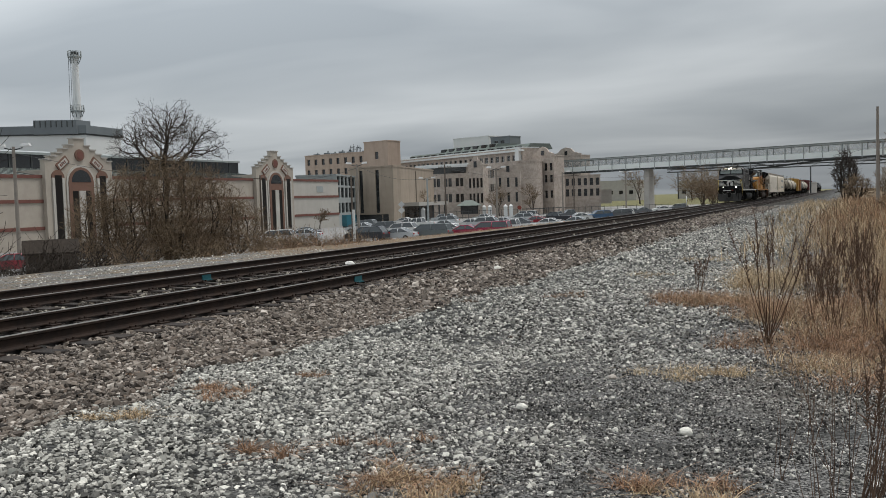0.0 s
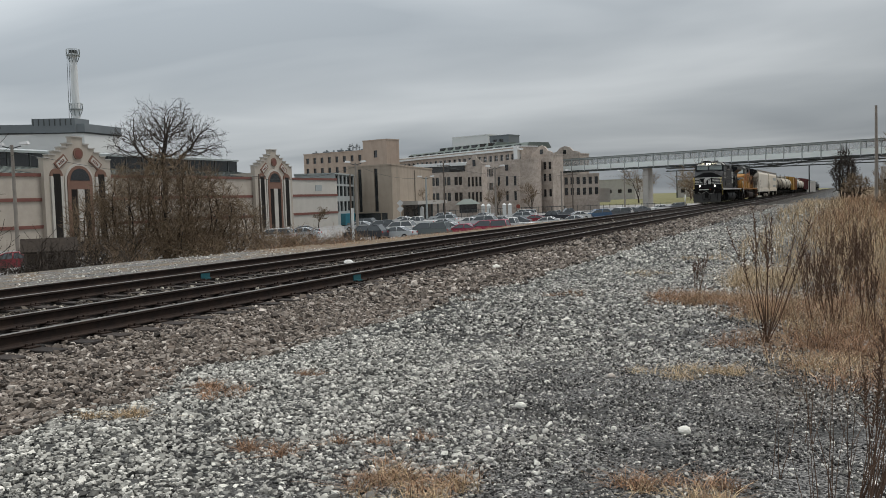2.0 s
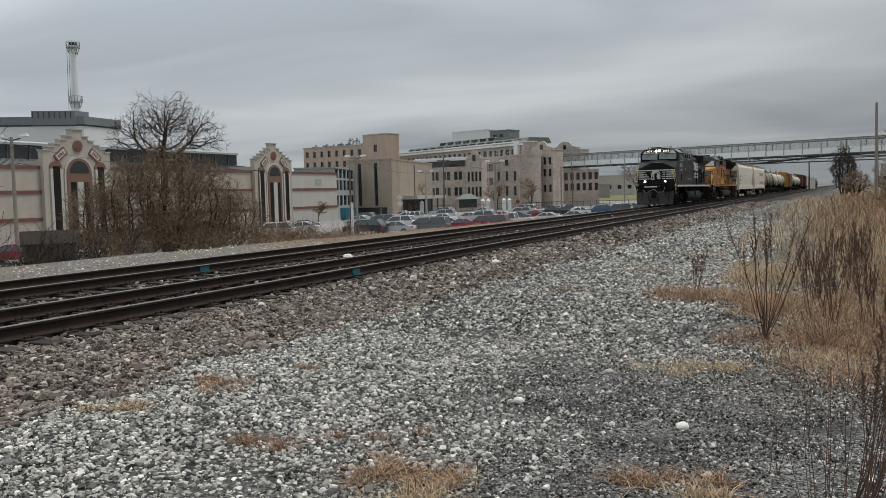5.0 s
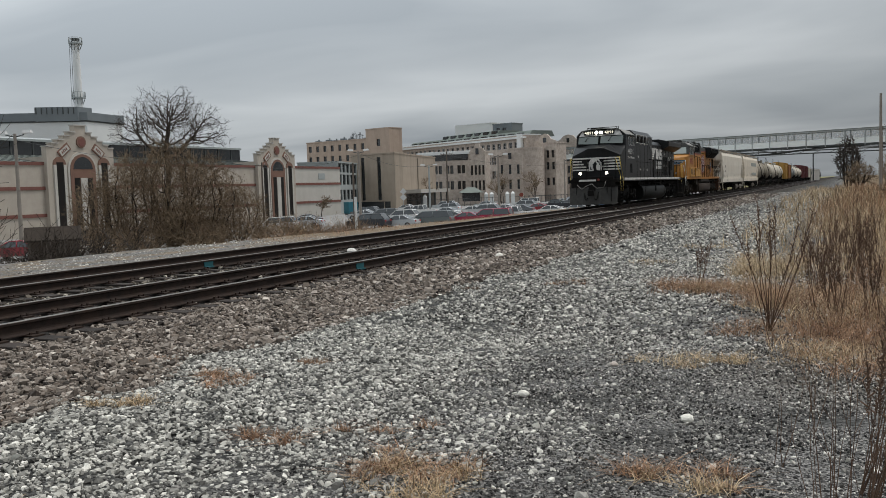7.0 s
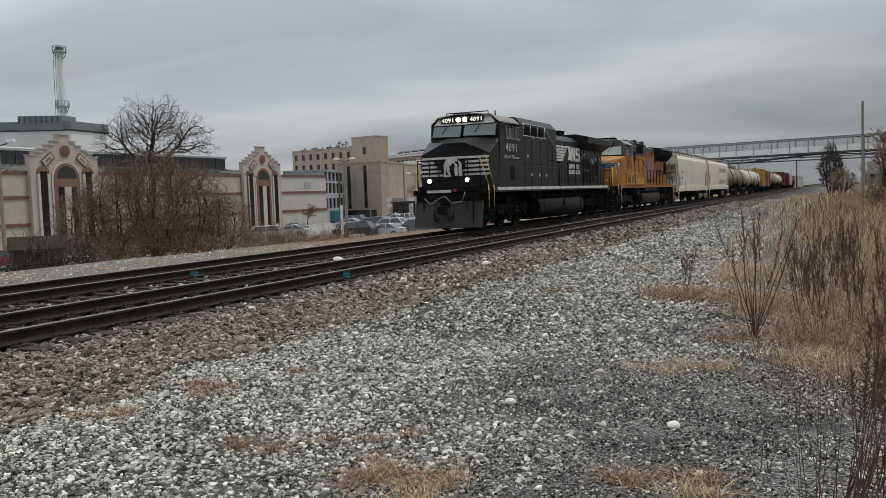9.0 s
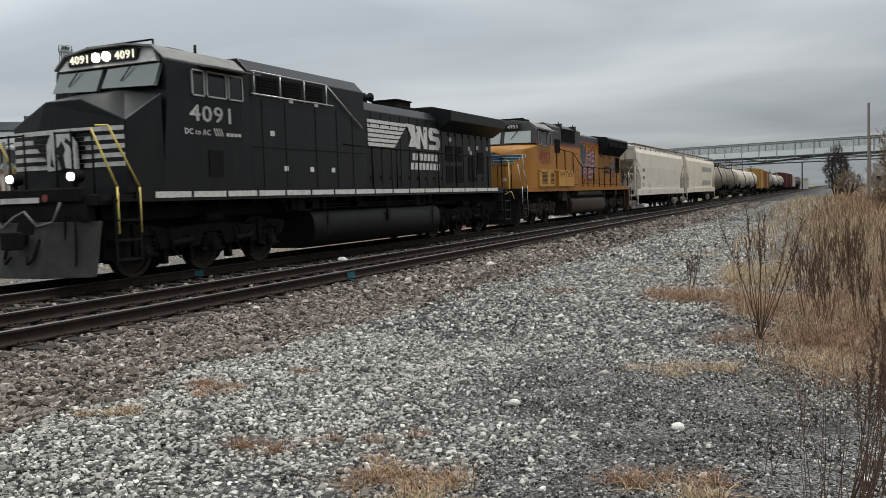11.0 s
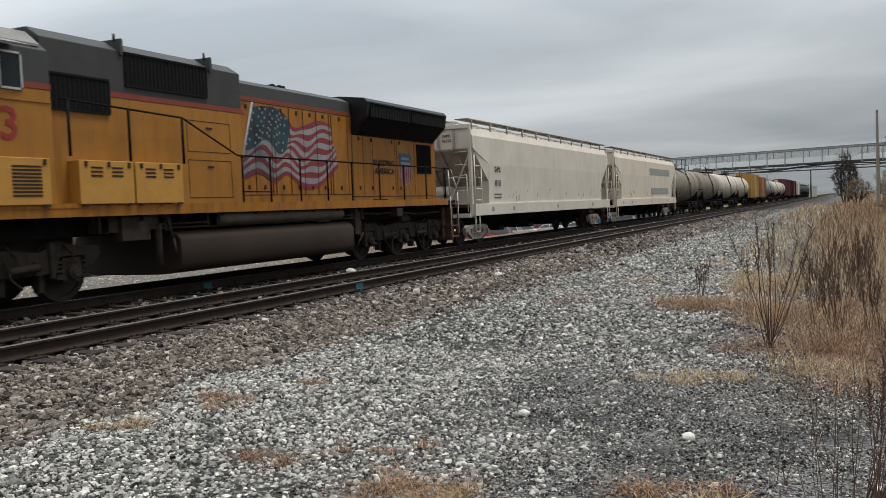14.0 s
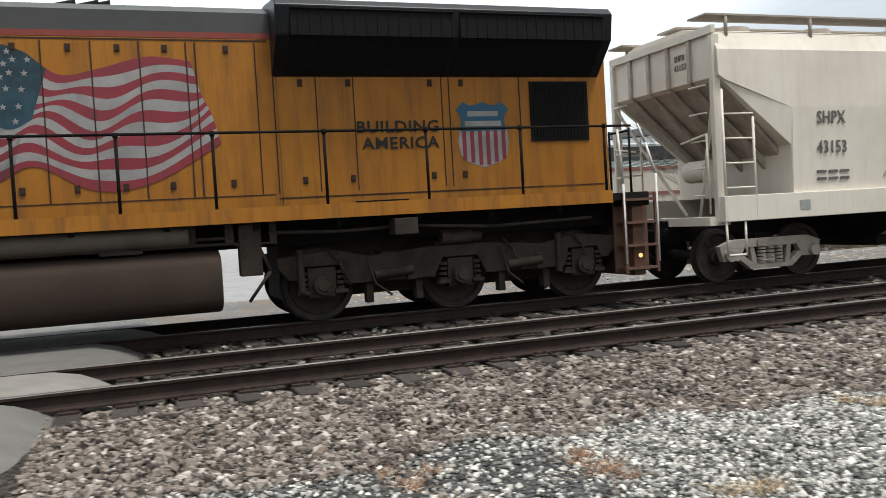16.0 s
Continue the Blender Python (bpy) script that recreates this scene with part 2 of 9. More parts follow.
def empty(name, label, category, group="", kind="", at=None):
    ob = new(name)
    if at is not None:
        ob.matrix_basis = at
    return tagged(ob, label, category, group, kind)


BM = bmesh.new
RAIL_TOP, C_NEAR, C_FAR, HALF = 0.264, -9.48, -13.27, 0.7535
LOT = -2.65
# ---- ground: one sheet with the low ballast bank and the drop to the car park ----
def ground_height(x, y):
    pts = [(-400, LOT), (-28.5, LOT), (-21, -0.05), (-17.2, 0.0), (-15.8, 0.02), (-15.0, 0.03), (-8.2, 0.03), (-7.4, 0.02), (-5.8, 0.0), (400, 0.0)]
    if x < -16 and y > 22:
        # the shelf beside the far track narrows along the line
        x -= float(np.interp(y, [22, 36, 70], [0, 1.8, 4.2])) * min(1.0, (-16 - x) / 0.6) * (1.0 if x > -60 else 0.0)
    z = float(np.interp(x, [p[0] for p in pts], [p[1] for p in pts]))
    if x < -28 and y > 235:
        z += min(1.0, (y - 235) / 60) * min(1.0, (-28 - x) / 12) * 2.2
    return z


def build_ground():
    xs = [-2500, -900, -400, -200, -120, -80, -60, -45, -36, -28.5, -27, -25.5, -24.3, -23, -22, -21, -20, -19, -18, -17.2, -16.8, -16.4, -15.8, -15.4, -15, -12, -11, -8, -7.7, -7.2, -6.8, -6.3, -5.8, -5.2] + [i * 0.5 - 4.5 for i in range(24)] + [9, 12, 18, 30, 60, 150, 500, 2500]
    ys = [-1500, -300, -100, -40, -20] + [i * 0.6 - 12 for i in range(90)] + [44, 50, 60, 75, 95, 120, 150, 180, 210, 235, 245, 255, 265, 280, 300, 350, 420, 600, 1000, 3000]
    bm = BM()
    g = []
    for y in ys:
        row = []
        for x in xs:
            z = ground_height(x, y)
            if -8 < x < 8 and -4 < y < 40:
                z += 0.035 * noise.noise((x * 0.7, y * 0.7, 0)) + 0.012 * noise.noise((x * 2.3, y * 2.3, 4)) - 0.01
            row.append(bm.verts.new((x, y, z)))
        g.append(row)
    for a, c in zip(g, g[1:]):
        for k in range(len(xs) - 1):
            f = bm.faces.new((a[k], a[k + 1], c[k + 1], c[k])); f.smooth = True
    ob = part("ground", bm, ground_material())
    tagged(ob, "grey crushed stone ground falling away to a car park", "ground", kind="structure")


build_ground()

RAIL_STEEL = material("rail_steel", (0.03, 0.02, 0.016), 0.85, 0.0, (0.014, 0.011, 0.01), 7, 0.8, 0.3, 90, (0.055, 0.032, 0.02), 0.5, 2.0, spec=0.2)
RAIL_HEAD = material("rail_head", (0.14, 0.13, 0.12), 0.5, 0.5, (0.085, 0.072, 0.062), 3, 0.7)
TIE_WOOD = material("tie_wood", (0.04, 0.031, 0.026), 0.95, 0, (0.02, 0.016, 0.014), 9, 0.8, 0.5, 40, random_value=0.35)


def rail_mesh(y0, y1):
    pr = [(-.076, 0), (.076, 0), (.076, .012), (.022, .028), (.012, .05), (.012, .125), (.036, .138), (.036, .165), (.028, .172)]
    full = pr + [(-x, z) for x, z in pr[::-1][:-2]]
    bm = BM()
    fs = prism(bm, full, "y", y0, y1)
    bmesh.ops.recalc_face_normals(bm, faces=bm.faces[:])
    for f in bm.faces:
        if f.normal.z > 0.7 and f.calc_center_median().z > 0.15:
            f.material_index = 1
    return mesh_of("rail", bm, [RAIL_STEEL, RAIL_HEAD])


def build_track(cx, label):
    track = empty("railway_track", label, "railway track", "railway tracks", "structure", pose(cx, 0, 0))
    me = rail_mesh(-60, 900)
    for s in (-1, 1):
        again("rail", me, track, pose(s * HALF, 0, RAIL_TOP - 0.172))
    # ties: single ones along the stretch that the camera stands beside, the rest in one mesh
    rnd = random.Random(int(-cx * 10))
    bm = BM(); box(bm, -1.3, 1.3, -0.115, 0.115, -0.14, 0.0)
    tie = mesh_of("tie", bm, TIE_WOOD, bevel=0.012)
    bm = BM()
    for s in (-1, 1):
        box(bm, s * HALF - 0.18, s * HALF + 0.18, -0.09, 0.09, 0.0, 0.018)
        for k in (-1, 1):
            for q in (-0.05, 0.05):
                box(bm, s * HALF + k * 0.1 - 0.012, s * HALF + k * 0.1 + 0.012, q - 0.012, q + 0.012, 0.018, 0.05)
    plate = mesh_of("tie_plates", bm, RAIL_STEEL)
    rest = BM()
    y, top = -58.0, RAIL_TOP - 0.172 - 0.018
    while y < 320:
        jx, jy, jr = rnd.uniform(-0.06, 0.06), rnd.uniform(-0.03, 0.03), rnd.uniform(-1.2, 1.2)
        if -6 < y < 75:
            t = again("tie", tie, track, pose(jx, y + jy, top + rnd.uniform(-0.004, 0.0), 0, 0, jr))
            p = again("tie_plates", plate, t, pose(-jx, 0, 0.001, 0, 0, -jr))
        else:
            box(rest, -1.3 + jx, 1.3 + jx, y - 0.115, y + 0.115, top - 0.14, top)
        y += 0.533
    tagged(part("ties_far", rest, TIE_WOOD, track), kind="stuff")
    return track


TRACK_NEAR = build_track(C_NEAR, "empty railway track with rusty rails on dark wooden ties")
TRACK_FAR = build_track(C_FAR, "railway track with the freight train on it, brown ballast")
# ---- the train ----
LOCO_BLACK = material("loco_black_paint", (0.0072, 0.0082, 0.0095), 0.38, 0, (0.0105, 0.0112, 0.0122), 3, 0.7, 0.05, 30, (0.024, 0.0225, 0.0205), 0.4, 0.8, streaks=True, spec=0.2)
OILY_BLACK = material("oily_black_tank_paint", (0.0065, 0.007, 0.0065), 0.55, 0, (0.01, 0.0105, 0.0095), 2, 0.8, 0.06, 30, (0.02, 0.018, 0.015), 0.4, 0.9, streaks=True, spec=0.15)
SOOT = material("grimy_black_steel", (0.007, 0.0065, 0.006), 0.85, 0, (0.013, 0.012, 0.011), 5, 0.8, 0.3, 30, (0.026, 0.022, 0.018), 0.45, 1.5, spec=0.1)
TRUCK_DIRT = material("dusty_truck_steel", (0.026, 0.0205, 0.0165), 0.9, 0, (0.066, 0.051, 0.039), 4, 0.8, 0.4, 40, (0.014, 0.012, 0.01), 0.6, 2.0, spec=0.2)
WHEEL_STEEL = material("wheel_steel", (0.03, 0.026, 0.023), 0.8, 0.0, (0.06, 0.048, 0.04), 5, 0.6, 0.2, 40, spec=0.2)
WHITE_PAINT = material("worn_white_paint", (0.62, 0.61, 0.58), 0.6, 0, (0.45, 0.43, 0.4), 8, 0.6, dirt=(0.16, 0.14, 0.12), dirt_amount=0.4, dirt_scale=4)
GRILLE = material("black_grille", (0.005, 0.005, 0.0055), 0.8, 0, (0.012, 0.012, 0.012), 12, 0.6, spec=0.15)
YELLOW = material("armour_yellow_paint", (0.338, 0.136, 0.014), 0.5, 0, (0.29, 0.105, 0.010), 1.6, 0.7, 0.05, 20, (0.11, 0.05, 0.018), 0.85, 1.0, streaks=True, spec=0.25)
YELLOW_CAB = material("cleaner_yellow_paint", (0.35, 0.152, 0.021), 0.5, 0, (0.31, 0.128, 0.017), 0.9, 0.8, 0.05, 20, (0.17, 0.075, 0.022), 0.5, 1.1, streaks=True, spec=0.3)
YELLOW_CREAM = material("pale_yellow_paint", (0.47, 0.24, 0.042), 0.5, 0, (0.42, 0.205, 0.035), 3, 0.6, dirt=(0.2, 0.1, 0.03), dirt_amount=0.35, dirt_scale=2)
CAB_ROOF_GREY = material("dusty_grey_roof", (0.24, 0.235, 0.22), 0.75, 0, (0.16, 0.155, 0.145), 2, 0.7, dirt=(0.09, 0.085, 0.08), dirt_amount=0.5)
PLOUGH = material("dusty_plough_steel", (0.045, 0.043, 0.04), 0.75, 0, (0.025, 0.024, 0.022), 3, 0.8, 0.2, 20, (0.085, 0.078, 0.068), 0.5, 1.2, spec=0.25)
SEAM = material("dark_seam", (0.028, 0.013, 0.006), 0.8)
HARBOUR_GREY = material("dark_grey_roof_paint", (0.041, 0.043, 0.040), 0.6, 0, (0.03, 0.031, 0.029), 3, 0.6, dirt=(0.02, 0.02, 0.019), dirt_amount=0.5)
RED_PAINT = material("faded_red_paint", (0.22, 0.032, 0.02), 0.6, 0, (0.16, 0.035, 0.024), 5, 0.6, dirt=(0.16, 0.09, 0.04), dirt_amount=0.45, dirt_scale=6)
NUM_RED = material("number_red", (0.27, 0.024, 0.016), 0.5, 0, (0.2, 0.03, 0.02), 5, 0.6)
BLUE_PAINT = material("emblem_blue", (0.012, 0.075, 0.135), 0.5, 0, (0.02, 0.095, 0.15), 5, 0.5)
SAFETY_YELLOW = material("safety_yellow_rail", (0.68, 0.53, 0.14), 0.5)
RUST = material("rusty_brown_steel", (0.13, 0.065, 0.04), 0.8, 0, (0.07, 0.04, 0.03), 6, 0.8, 0.2, 40)
TANK_DIRT = material("dusty_fuel_tank", (0.033, 0.022, 0.016), 0.8, 0, (0.048, 0.033, 0.024), 0.7, 0.8, 0.06, 30, (0.025, 0.02, 0.017), 0.5, 0.6, spec=0.2)
CAB_GLASS = glass("cab_glass", (0.012, 0.016, 0.016), 0.08)
CAB_GLASS.node_tree.nodes["Principled BSDF"].inputs["Specular IOR Level"].default_value = 0.35
LIT_DIGIT = glow("lit_number_glass", (0.9, 0.84, 0.66), 0.8)
DARK_SCREEN = glass("dim_windscreen_glass", (0.085, 0.105, 0.095), 0.12)
# pale base colour paints the sky's reflection onto the yellow locomotive's windscreens
SKY_PALE_SCREEN = glass("windscreen_glass", (0.36, 0.42, 0.40), 0.15)
LAMP_ON = glow("lit_headlamp", (1.0, 0.93, 0.78), 6.0)
ALU = material("bare_metal_frame", (0.5, 0.5, 0.49), 0.4, 0.6)
HOP_WHITE = material("hopper_white_paint", (0.65, 0.60, 0.515), 0.6, 0, (0.55, 0.50, 0.42), 0.8, 0.8, 0.04, 20, (0.46, 0.40, 0.32), 0.42, 0.9, streaks=True)
HOP_RUST = material("hopper_dirty_steel", (0.42, 0.38, 0.33), 0.75, 0, (0.22, 0.17, 0.13), 2.5, 0.7, 0.1, 30)
HOP_ROOF = material("hopper_dusty_roof", (0.35, 0.31, 0.26), 0.8, 0, (0.25, 0.2, 0.16), 2, 0.7)
HOSE_GREY = material("grey_rubber_hose", (0.17, 0.165, 0.15), 0.8, 0, (0.09, 0.085, 0.08), 6, 0.7)
INK = material("black_lettering", (0.012, 0.014, 0.013), 0.8)
INK_FADED = material("faded_grey_lettering", (0.085, 0.08, 0.07), 0.8, 0, (0.16, 0.15, 0.13), 9, 0.7)
GREEN_SIGN = material("grey_green_panel", (0.25, 0.27, 0.25), 0.6, 0, (0.33, 0.33, 0.30), 3, 0.7)
TRAIN = []
ROLLING = []


def text_mesh(s, size, depth=0.004, bold=0.0):
    cu = bpy.data.curves.new("lettering", "FONT")
    cu.body, cu.size, cu.extrude, cu.align_x, cu.align_y, cu.resolution_u, cu.offset = s, size, depth, "CENTER", "CENTER", 2, bold
    cu.space_character = 1.08
    cu.offset = 0.014
    ob = bpy.data.objects.new("lettering", cu)
    scene.collection.objects.link(ob)
    bpy.context.view_layer.update()
    me = bpy.data.meshes.new_from_object(ob.evaluated_get(bpy.context.evaluated_depsgraph_get()))
    bpy.data.objects.remove(ob)
    bpy.data.curves.remove(cu)
    return me


def lettering(name, s, parent, mat, m, width, height, bold=0.0):
    """Lettering scaled to a width and height; m places its middle, reading along its x, upright along its y."""
    me = text_mesh(s, 1.0, bold=bold)
    co = np.array([v.co[:] for v in me.vertices])
    lo, hi = co.min(0), co.max(0)
    me.transform(Matrix.Diagonal((width / (hi[0] - lo[0]), height / (hi[1] - lo[1]), 1, 1)) @ Matrix.Translation((-(lo[0] + hi[0]) / 2, -(lo[1] + hi[1]) / 2, 0)))
    me.materials.clear(); me.materials.append(mat)
    return again(name, me, parent, m)


def side_m(x, y, z):
    """Facing +x, reading along +y."""
    return Matrix(((0, 0, 1, x), (1, 0, 0, y), (0, 1, 0, z), (0, 0, 0, 1)))


def front_m(x, y, z, tilt=0.0):
    """Facing -y, reading along +x; tilt leans the top back."""
    return Matrix.Translation((x, y, z)) @ Matrix.Rotation(radians(90 - tilt), 4, "X")


def lathe_x(bm, prof, y, z, n=28, mi=0):
    """A profile of (x, r) turned round the axle line."""
    rings = [[bm.verts.new((x, y + r * math.cos(2 * math.pi * k / n), z + r * math.sin(2 * math.pi * k / n))) for k in range(n)] for x, r in prof]
    for a, c in zip(rings, rings[1:]):
        for k in range(n):
            f = bm.faces.new((a[k], a[(k + 1) % n], c[(k + 1) % n], c[k])); f.smooth = True; f.material_index = mi
    bm.faces.new(rings[0][::-1]); bm.faces.new(rings[-1])


WHEELSETS = {}


def wheelset(parent, y, r):
    if r not in WHEELSETS:
        bm = BM()
        for s in (-1, 1):
            pr = [(s * 0.66, r * 0.3), (s * 0.66, r * 0.82), (s * 0.685, r * 1.0), (s * 0.685, r + 0.025), (s * 0.715, r + 0.025), (s * 0.72, r), (s * 0.82, r - 0.004), (s * 0.82, r * 0.84), (s * 0.76, r * 0.8), (s * 0.74, r * 0.35), (s * 0.83, r * 0.32), (s * 0.83, r * 0.2), (s * 0.95, r * 0.18)]
            lathe_x(bm, pr, 0, 0)
            for k in range(5):
                a = 2 * math.pi * k / 5
                tube(bm, (s * 0.735, 0.6 * r * math.cos(a), 0.6 * r * math.sin(a)), (s * 0.765, 0.6 * r * math.cos(a), 0.6 * r * math.sin(a)), r * 0.11, n=8)
        tube(bm, (-0.67, 0, 0), (0.67, 0, 0), 0.09, n=12)
        WHEELSETS[r] = mesh_of("wheelset", bm, WHEEL_STEEL)
    ob = again("wheelset", WHEELSETS[r], parent, pose(0, y, r))
    ROLLING.append((ob, y, r))
    return ob


def loco_truck(thing, axles, mat):
    """A three-axle truck: side frames with dipped pedestals, journal boxes, springs, brake cylinders; the wheelsets roll beside it."""
    a, b, c = axles
    bm = BM()
    for s in (-1, 1):
        top, low = 0.98, 0.62
        out = [(a - 0.62, 0.80), (a - 0.45, 0.62), (a - 0.32, 0.62), (a - 0.26, 0.80), (a + 0.26, 0.80), (a + 0.34, 0.52), (b - 0.42, 0.52), (b - 0.28, 0.80), (b + 0.28, 0.80), (b + 0.42, 0.52), (c - 0.34, 0.52), (c - 0.26, 0.80), (c + 0.26, 0.80), (c + 0.32, 0.62), (c + 0.45, 0.62), (c + 0.62, 0.80), (c + 0.62, 0.95), (c - 0.2, 1.02), (c - 0.7, 0.9), (b + 0.45, 0.98), (b - 0.45, 0.98), (a + 0.7, 0.9), (a + 0.2, 1.02), (a - 0.62, 0.95)]
        prism(bm, out, "x", s * 0.98, s * 1.12)
    box(bm, -0.98, 0.98, b - 0.35, b + 0.35, 0.6, 1.05)
    box(bm, -0.6, 0.6, a - 0.5, c + 0.5, 0.32, 1.2)
    for q in ((a + b) / 2, (b + c) / 2):
        box(bm, -0.95, 0.95, q - 0.12, q + 0.12, 0.55, 0.95)
    frame_ob = part("truck_frame", bm, mat, thing, recalc=True, bevel=0.015)
    for y in axles:
        for s in (-1, 1):
            bm = BM()
            box(bm, s * 1.0 - 0.1, s * 1.0 + 0.1, y - 0.2, y + 0.2, 0.36, 0.78)
            for q in (-0.27, 0.27):
                for k in range(4):
                    tube(bm, (s * 1.06, y + q, 0.46 + 0.075 * k), (s * 1.06, y + q, 0.505 + 0.075 * k), 0.07, n=8)
                box(bm, s * 1.06 - 0.08, s * 1.06 + 0.08, y + q - 0.09, y + q + 0.09, 0.41, 0.46)
            tube(bm, (s * 1.08, y, 0.53), (s * 1.2, y, 0.53), 0.15, 0.135, 14)
            tube(bm, (s * 1.2, y, 0.53), (s * 1.225, y, 0.53), 0.09, 0.08, 10)
            for k in range(6):
                q = k * math.pi / 3
                tube(bm, (s * 1.19, y + 0.115 * math.cos(q), 0.53 + 0.115 * math.sin(q)), (s * 1.215, y + 0.115 * math.cos(q), 0.53 + 0.115 * math.sin(q)), 0.014, n=6)
            part("journal_box", bm, mat, frame_ob)
    for y in ((a + b) / 2, (b + c) / 2):
        for s in (-1, 1):
            bm = BM()
            for q in (-0.16, 0.1):
                for k in range(5):
                    tube(bm, (s * 1.06, y + q, 0.56 + 0.05 * k), (s * 1.06, y + q, 0.595 + 0.05 * k), 0.075, n=10)
            tube(bm, (s * 1.16, y - 0.3, 0.62), (s * 1.16, y + 0.28, 0.66), 0.07, n=10)
            pipe(bm, [(s * 1.18, y - 0.4, 0.9), (s * 1.2, y - 0.3, 0.5), (s * 1.15, y - 0.05, 0.32)], 0.02)
            box(bm, s * 0.95 - 0.06, s * 0.95 + 0.1, y - 0.4, y - 0.3, 0.22, 0.75)
            box(bm, s * 0.95 - 0.06, s * 0.95 + 0.1, y + 0.36, y + 0.46, 0.22, 0.75)
            box(bm, s * 1.12 - 0.03, s * 1.12 + 0.05, y + 0.2, y + 0.34, 0.52, 0.76)
            part("brake_rigging", bm, mat, frame_ob)
    for s in (-1, 1):
        bm = BM()
        tube(bm, (s * 1.12, b - 0.3, 1.1), (s * 1.12, b + 0.18, 1.1), 0.11, n=12)
        tube(bm, (s * 1.12, b + 0.18, 1.1), (s * 1.12, b + 0.34, 1.08), 0.07, n=10)
        part("brake_cylinder", bm, mat, frame_ob)
        for q in (a - 0.3, c - 0.45):
            bm = BM(); tube(bm, (s * 1.14, q, 0.45), (s * 1.14, q, 1.05), 0.05, n=10); part("damper", bm, mat, frame_ob)
        for q in (a + 0.1, b + 0.7, c - 0.2):
            bm = BM(); pipe(bm, [(s * 1.15, q, 1.02), (s * 1.18, q + 0.15, 0.85), (s * 1.16, q + 0.3, 0.5)], 0.018)
            part("brake_hose", bm, mat, frame_ob)
    for y in axles:
        wheelset(thing, y, 0.53)


def handrail(thing, mat, pts, stanchions, base, r=0.019, names="handrail"):
    bm = BM()
    pipe(bm, pts, r, 8)
    rail = part(names, bm, mat, thing)
    for y, x, top in stanchions:
        bm = BM()
        tube(bm, (x, y, base), (x, y, top + 0.03), 0.022, n=8)
        tube(bm, (x, y, top - 0.03), (x, y, top + 0.035), 0.034, n=8)
        box(bm, x - 0.03, x + 0.03, y - 0.04, y + 0.04, base - 0.12, base + 0.05)
        part("stanchion", bm, mat, rail)
    return rail


def coupler(thing, y, d, mat):
    bm = BM()
    box(bm, -0.1, 0.1, min(y, y + 0.4 * d), max(y, y + 0.4 * d), 0.75, 0.95)
    box(bm, -0.16, 0.2, min(y + 0.35 * d, y + 0.56 * d), max(y + 0.35 * d, y + 0.56 * d), 0.68, 1.0)
    part("coupler", bm, mat, thing, bevel=0.03)
    for x in (-0.42, 0.38):
        bm = BM()
        pts = [(x, y + 0.05 * d, 0.95), (x, y + 0.2 * d, 0.8), (x * 0.9, y + 0.3 * d, 0.5), (x * 0.7, y + 0.36 * d, 0.42), (x * 0.5, y + 0.3 * d, 0.55)]
        pipe(bm, pts, 0.025)
        part("air_hose", bm, SOOT, thing)


def steps(thing, y0, y1, mat, tread):
    for s in (-1, 1):
        bm = BM()
        box(bm, s * 1.49 - 0.02, s * 1.49 + 0.02, y0, y0 + 0.05, 0.35, 1.6)
        box(bm, s * 1.49 - 0.02, s * 1.49 + 0.02, y1 - 0.05, y1, 0.35, 1.6)
        box(bm, s * 1.18 - 0.02, s * 1.18 + 0.02, y0, y1, 0.35, 1.6)
        well = part("step_well", bm, mat, thing)
        for k in range(4):
            bm = BM()
            z = 0.4 + k * 0.36
            box(bm, min(s * 1.2, s * 1.5), max(s * 1.2, s * 1.5), y0 + 0.05, y1 - 0.05, z, z + 0.035)
            box(bm, s * 1.505 - 0.012, s * 1.505 + 0.012, y0 + 0.02, y1 - 0.02, z, z + 0.04)
            part("step_tread", bm, tread, well)


def underframe(thing, L, edge_mat, sill_mat):
    bm = BM()
    box(bm, -1.47, 1.47, 0.55, L - 0.25, 1.50, 1.615)
    part("walkway", bm, SOOT, thing)
    bm = BM()
    box(bm, -0.95, 0.95, 0.6, L - 0.3, 1.12, 1.5)
    part("underframe", bm, SOOT, thing)
    bm = BM(); box(bm, -1.4, 1.4, 0, 0.08, 1.36, 1.5)
    beam = mesh_of("cross_beam", bm, SOOT)
    for y in np.arange(1.6, L - 1, 1.15):
        again("cross_beam", beam, thing, pose(0, y, 0))
    for s in (-1, 1):
        bm = BM(); box(bm, s * 1.49 - 0.02, s * 1.49 + 0.02, 1.4, L - 0.9, 1.47, 1.665); part("side_sill", bm, edge_mat, thing)
    bm = BM()
    rnd = random.Random(5)
    for s in (-1, 1):
        for k in range(16):
            y = rnd.uniform(6.4, 15.8); w = rnd.uniform(0.15, 0.6)
            box(bm, s * 1.2 - 0.15, s * 1.2 + 0.12, y, y + w, rnd.uniform(1.14, 1.22), 1.48)
        for z in (1.2, 1.28):
            tube(bm, (s * 1.3, 6.5, z), (s * 1.3, 15.6, z), 0.022, n=6)
    part("piping", bm, sill_mat, thing)


def window(thing, parent_mat, x, y0, y1, z0, z1, pane_mat=CAB_GLASS):
    bm = BM()
    w = 0.035
    for a, b, c, d in ((y0, y1, z0, z0 + w), (y0, y1, z1 - w, z1), (y0, y0 + w, z0, z1), (y1 - w, y1, z0, z1)):
        box(bm, x - 0.01, x + 0.03, a, b, c, d)
    fr = part("window_frame", bm, ALU, thing)
    bm = BM()
    box(bm, x - 0.012, x + 0.008, y0 + w, y1 - w, z0 + w, z1 - w)
    part("pane", bm, pane_mat, fr)


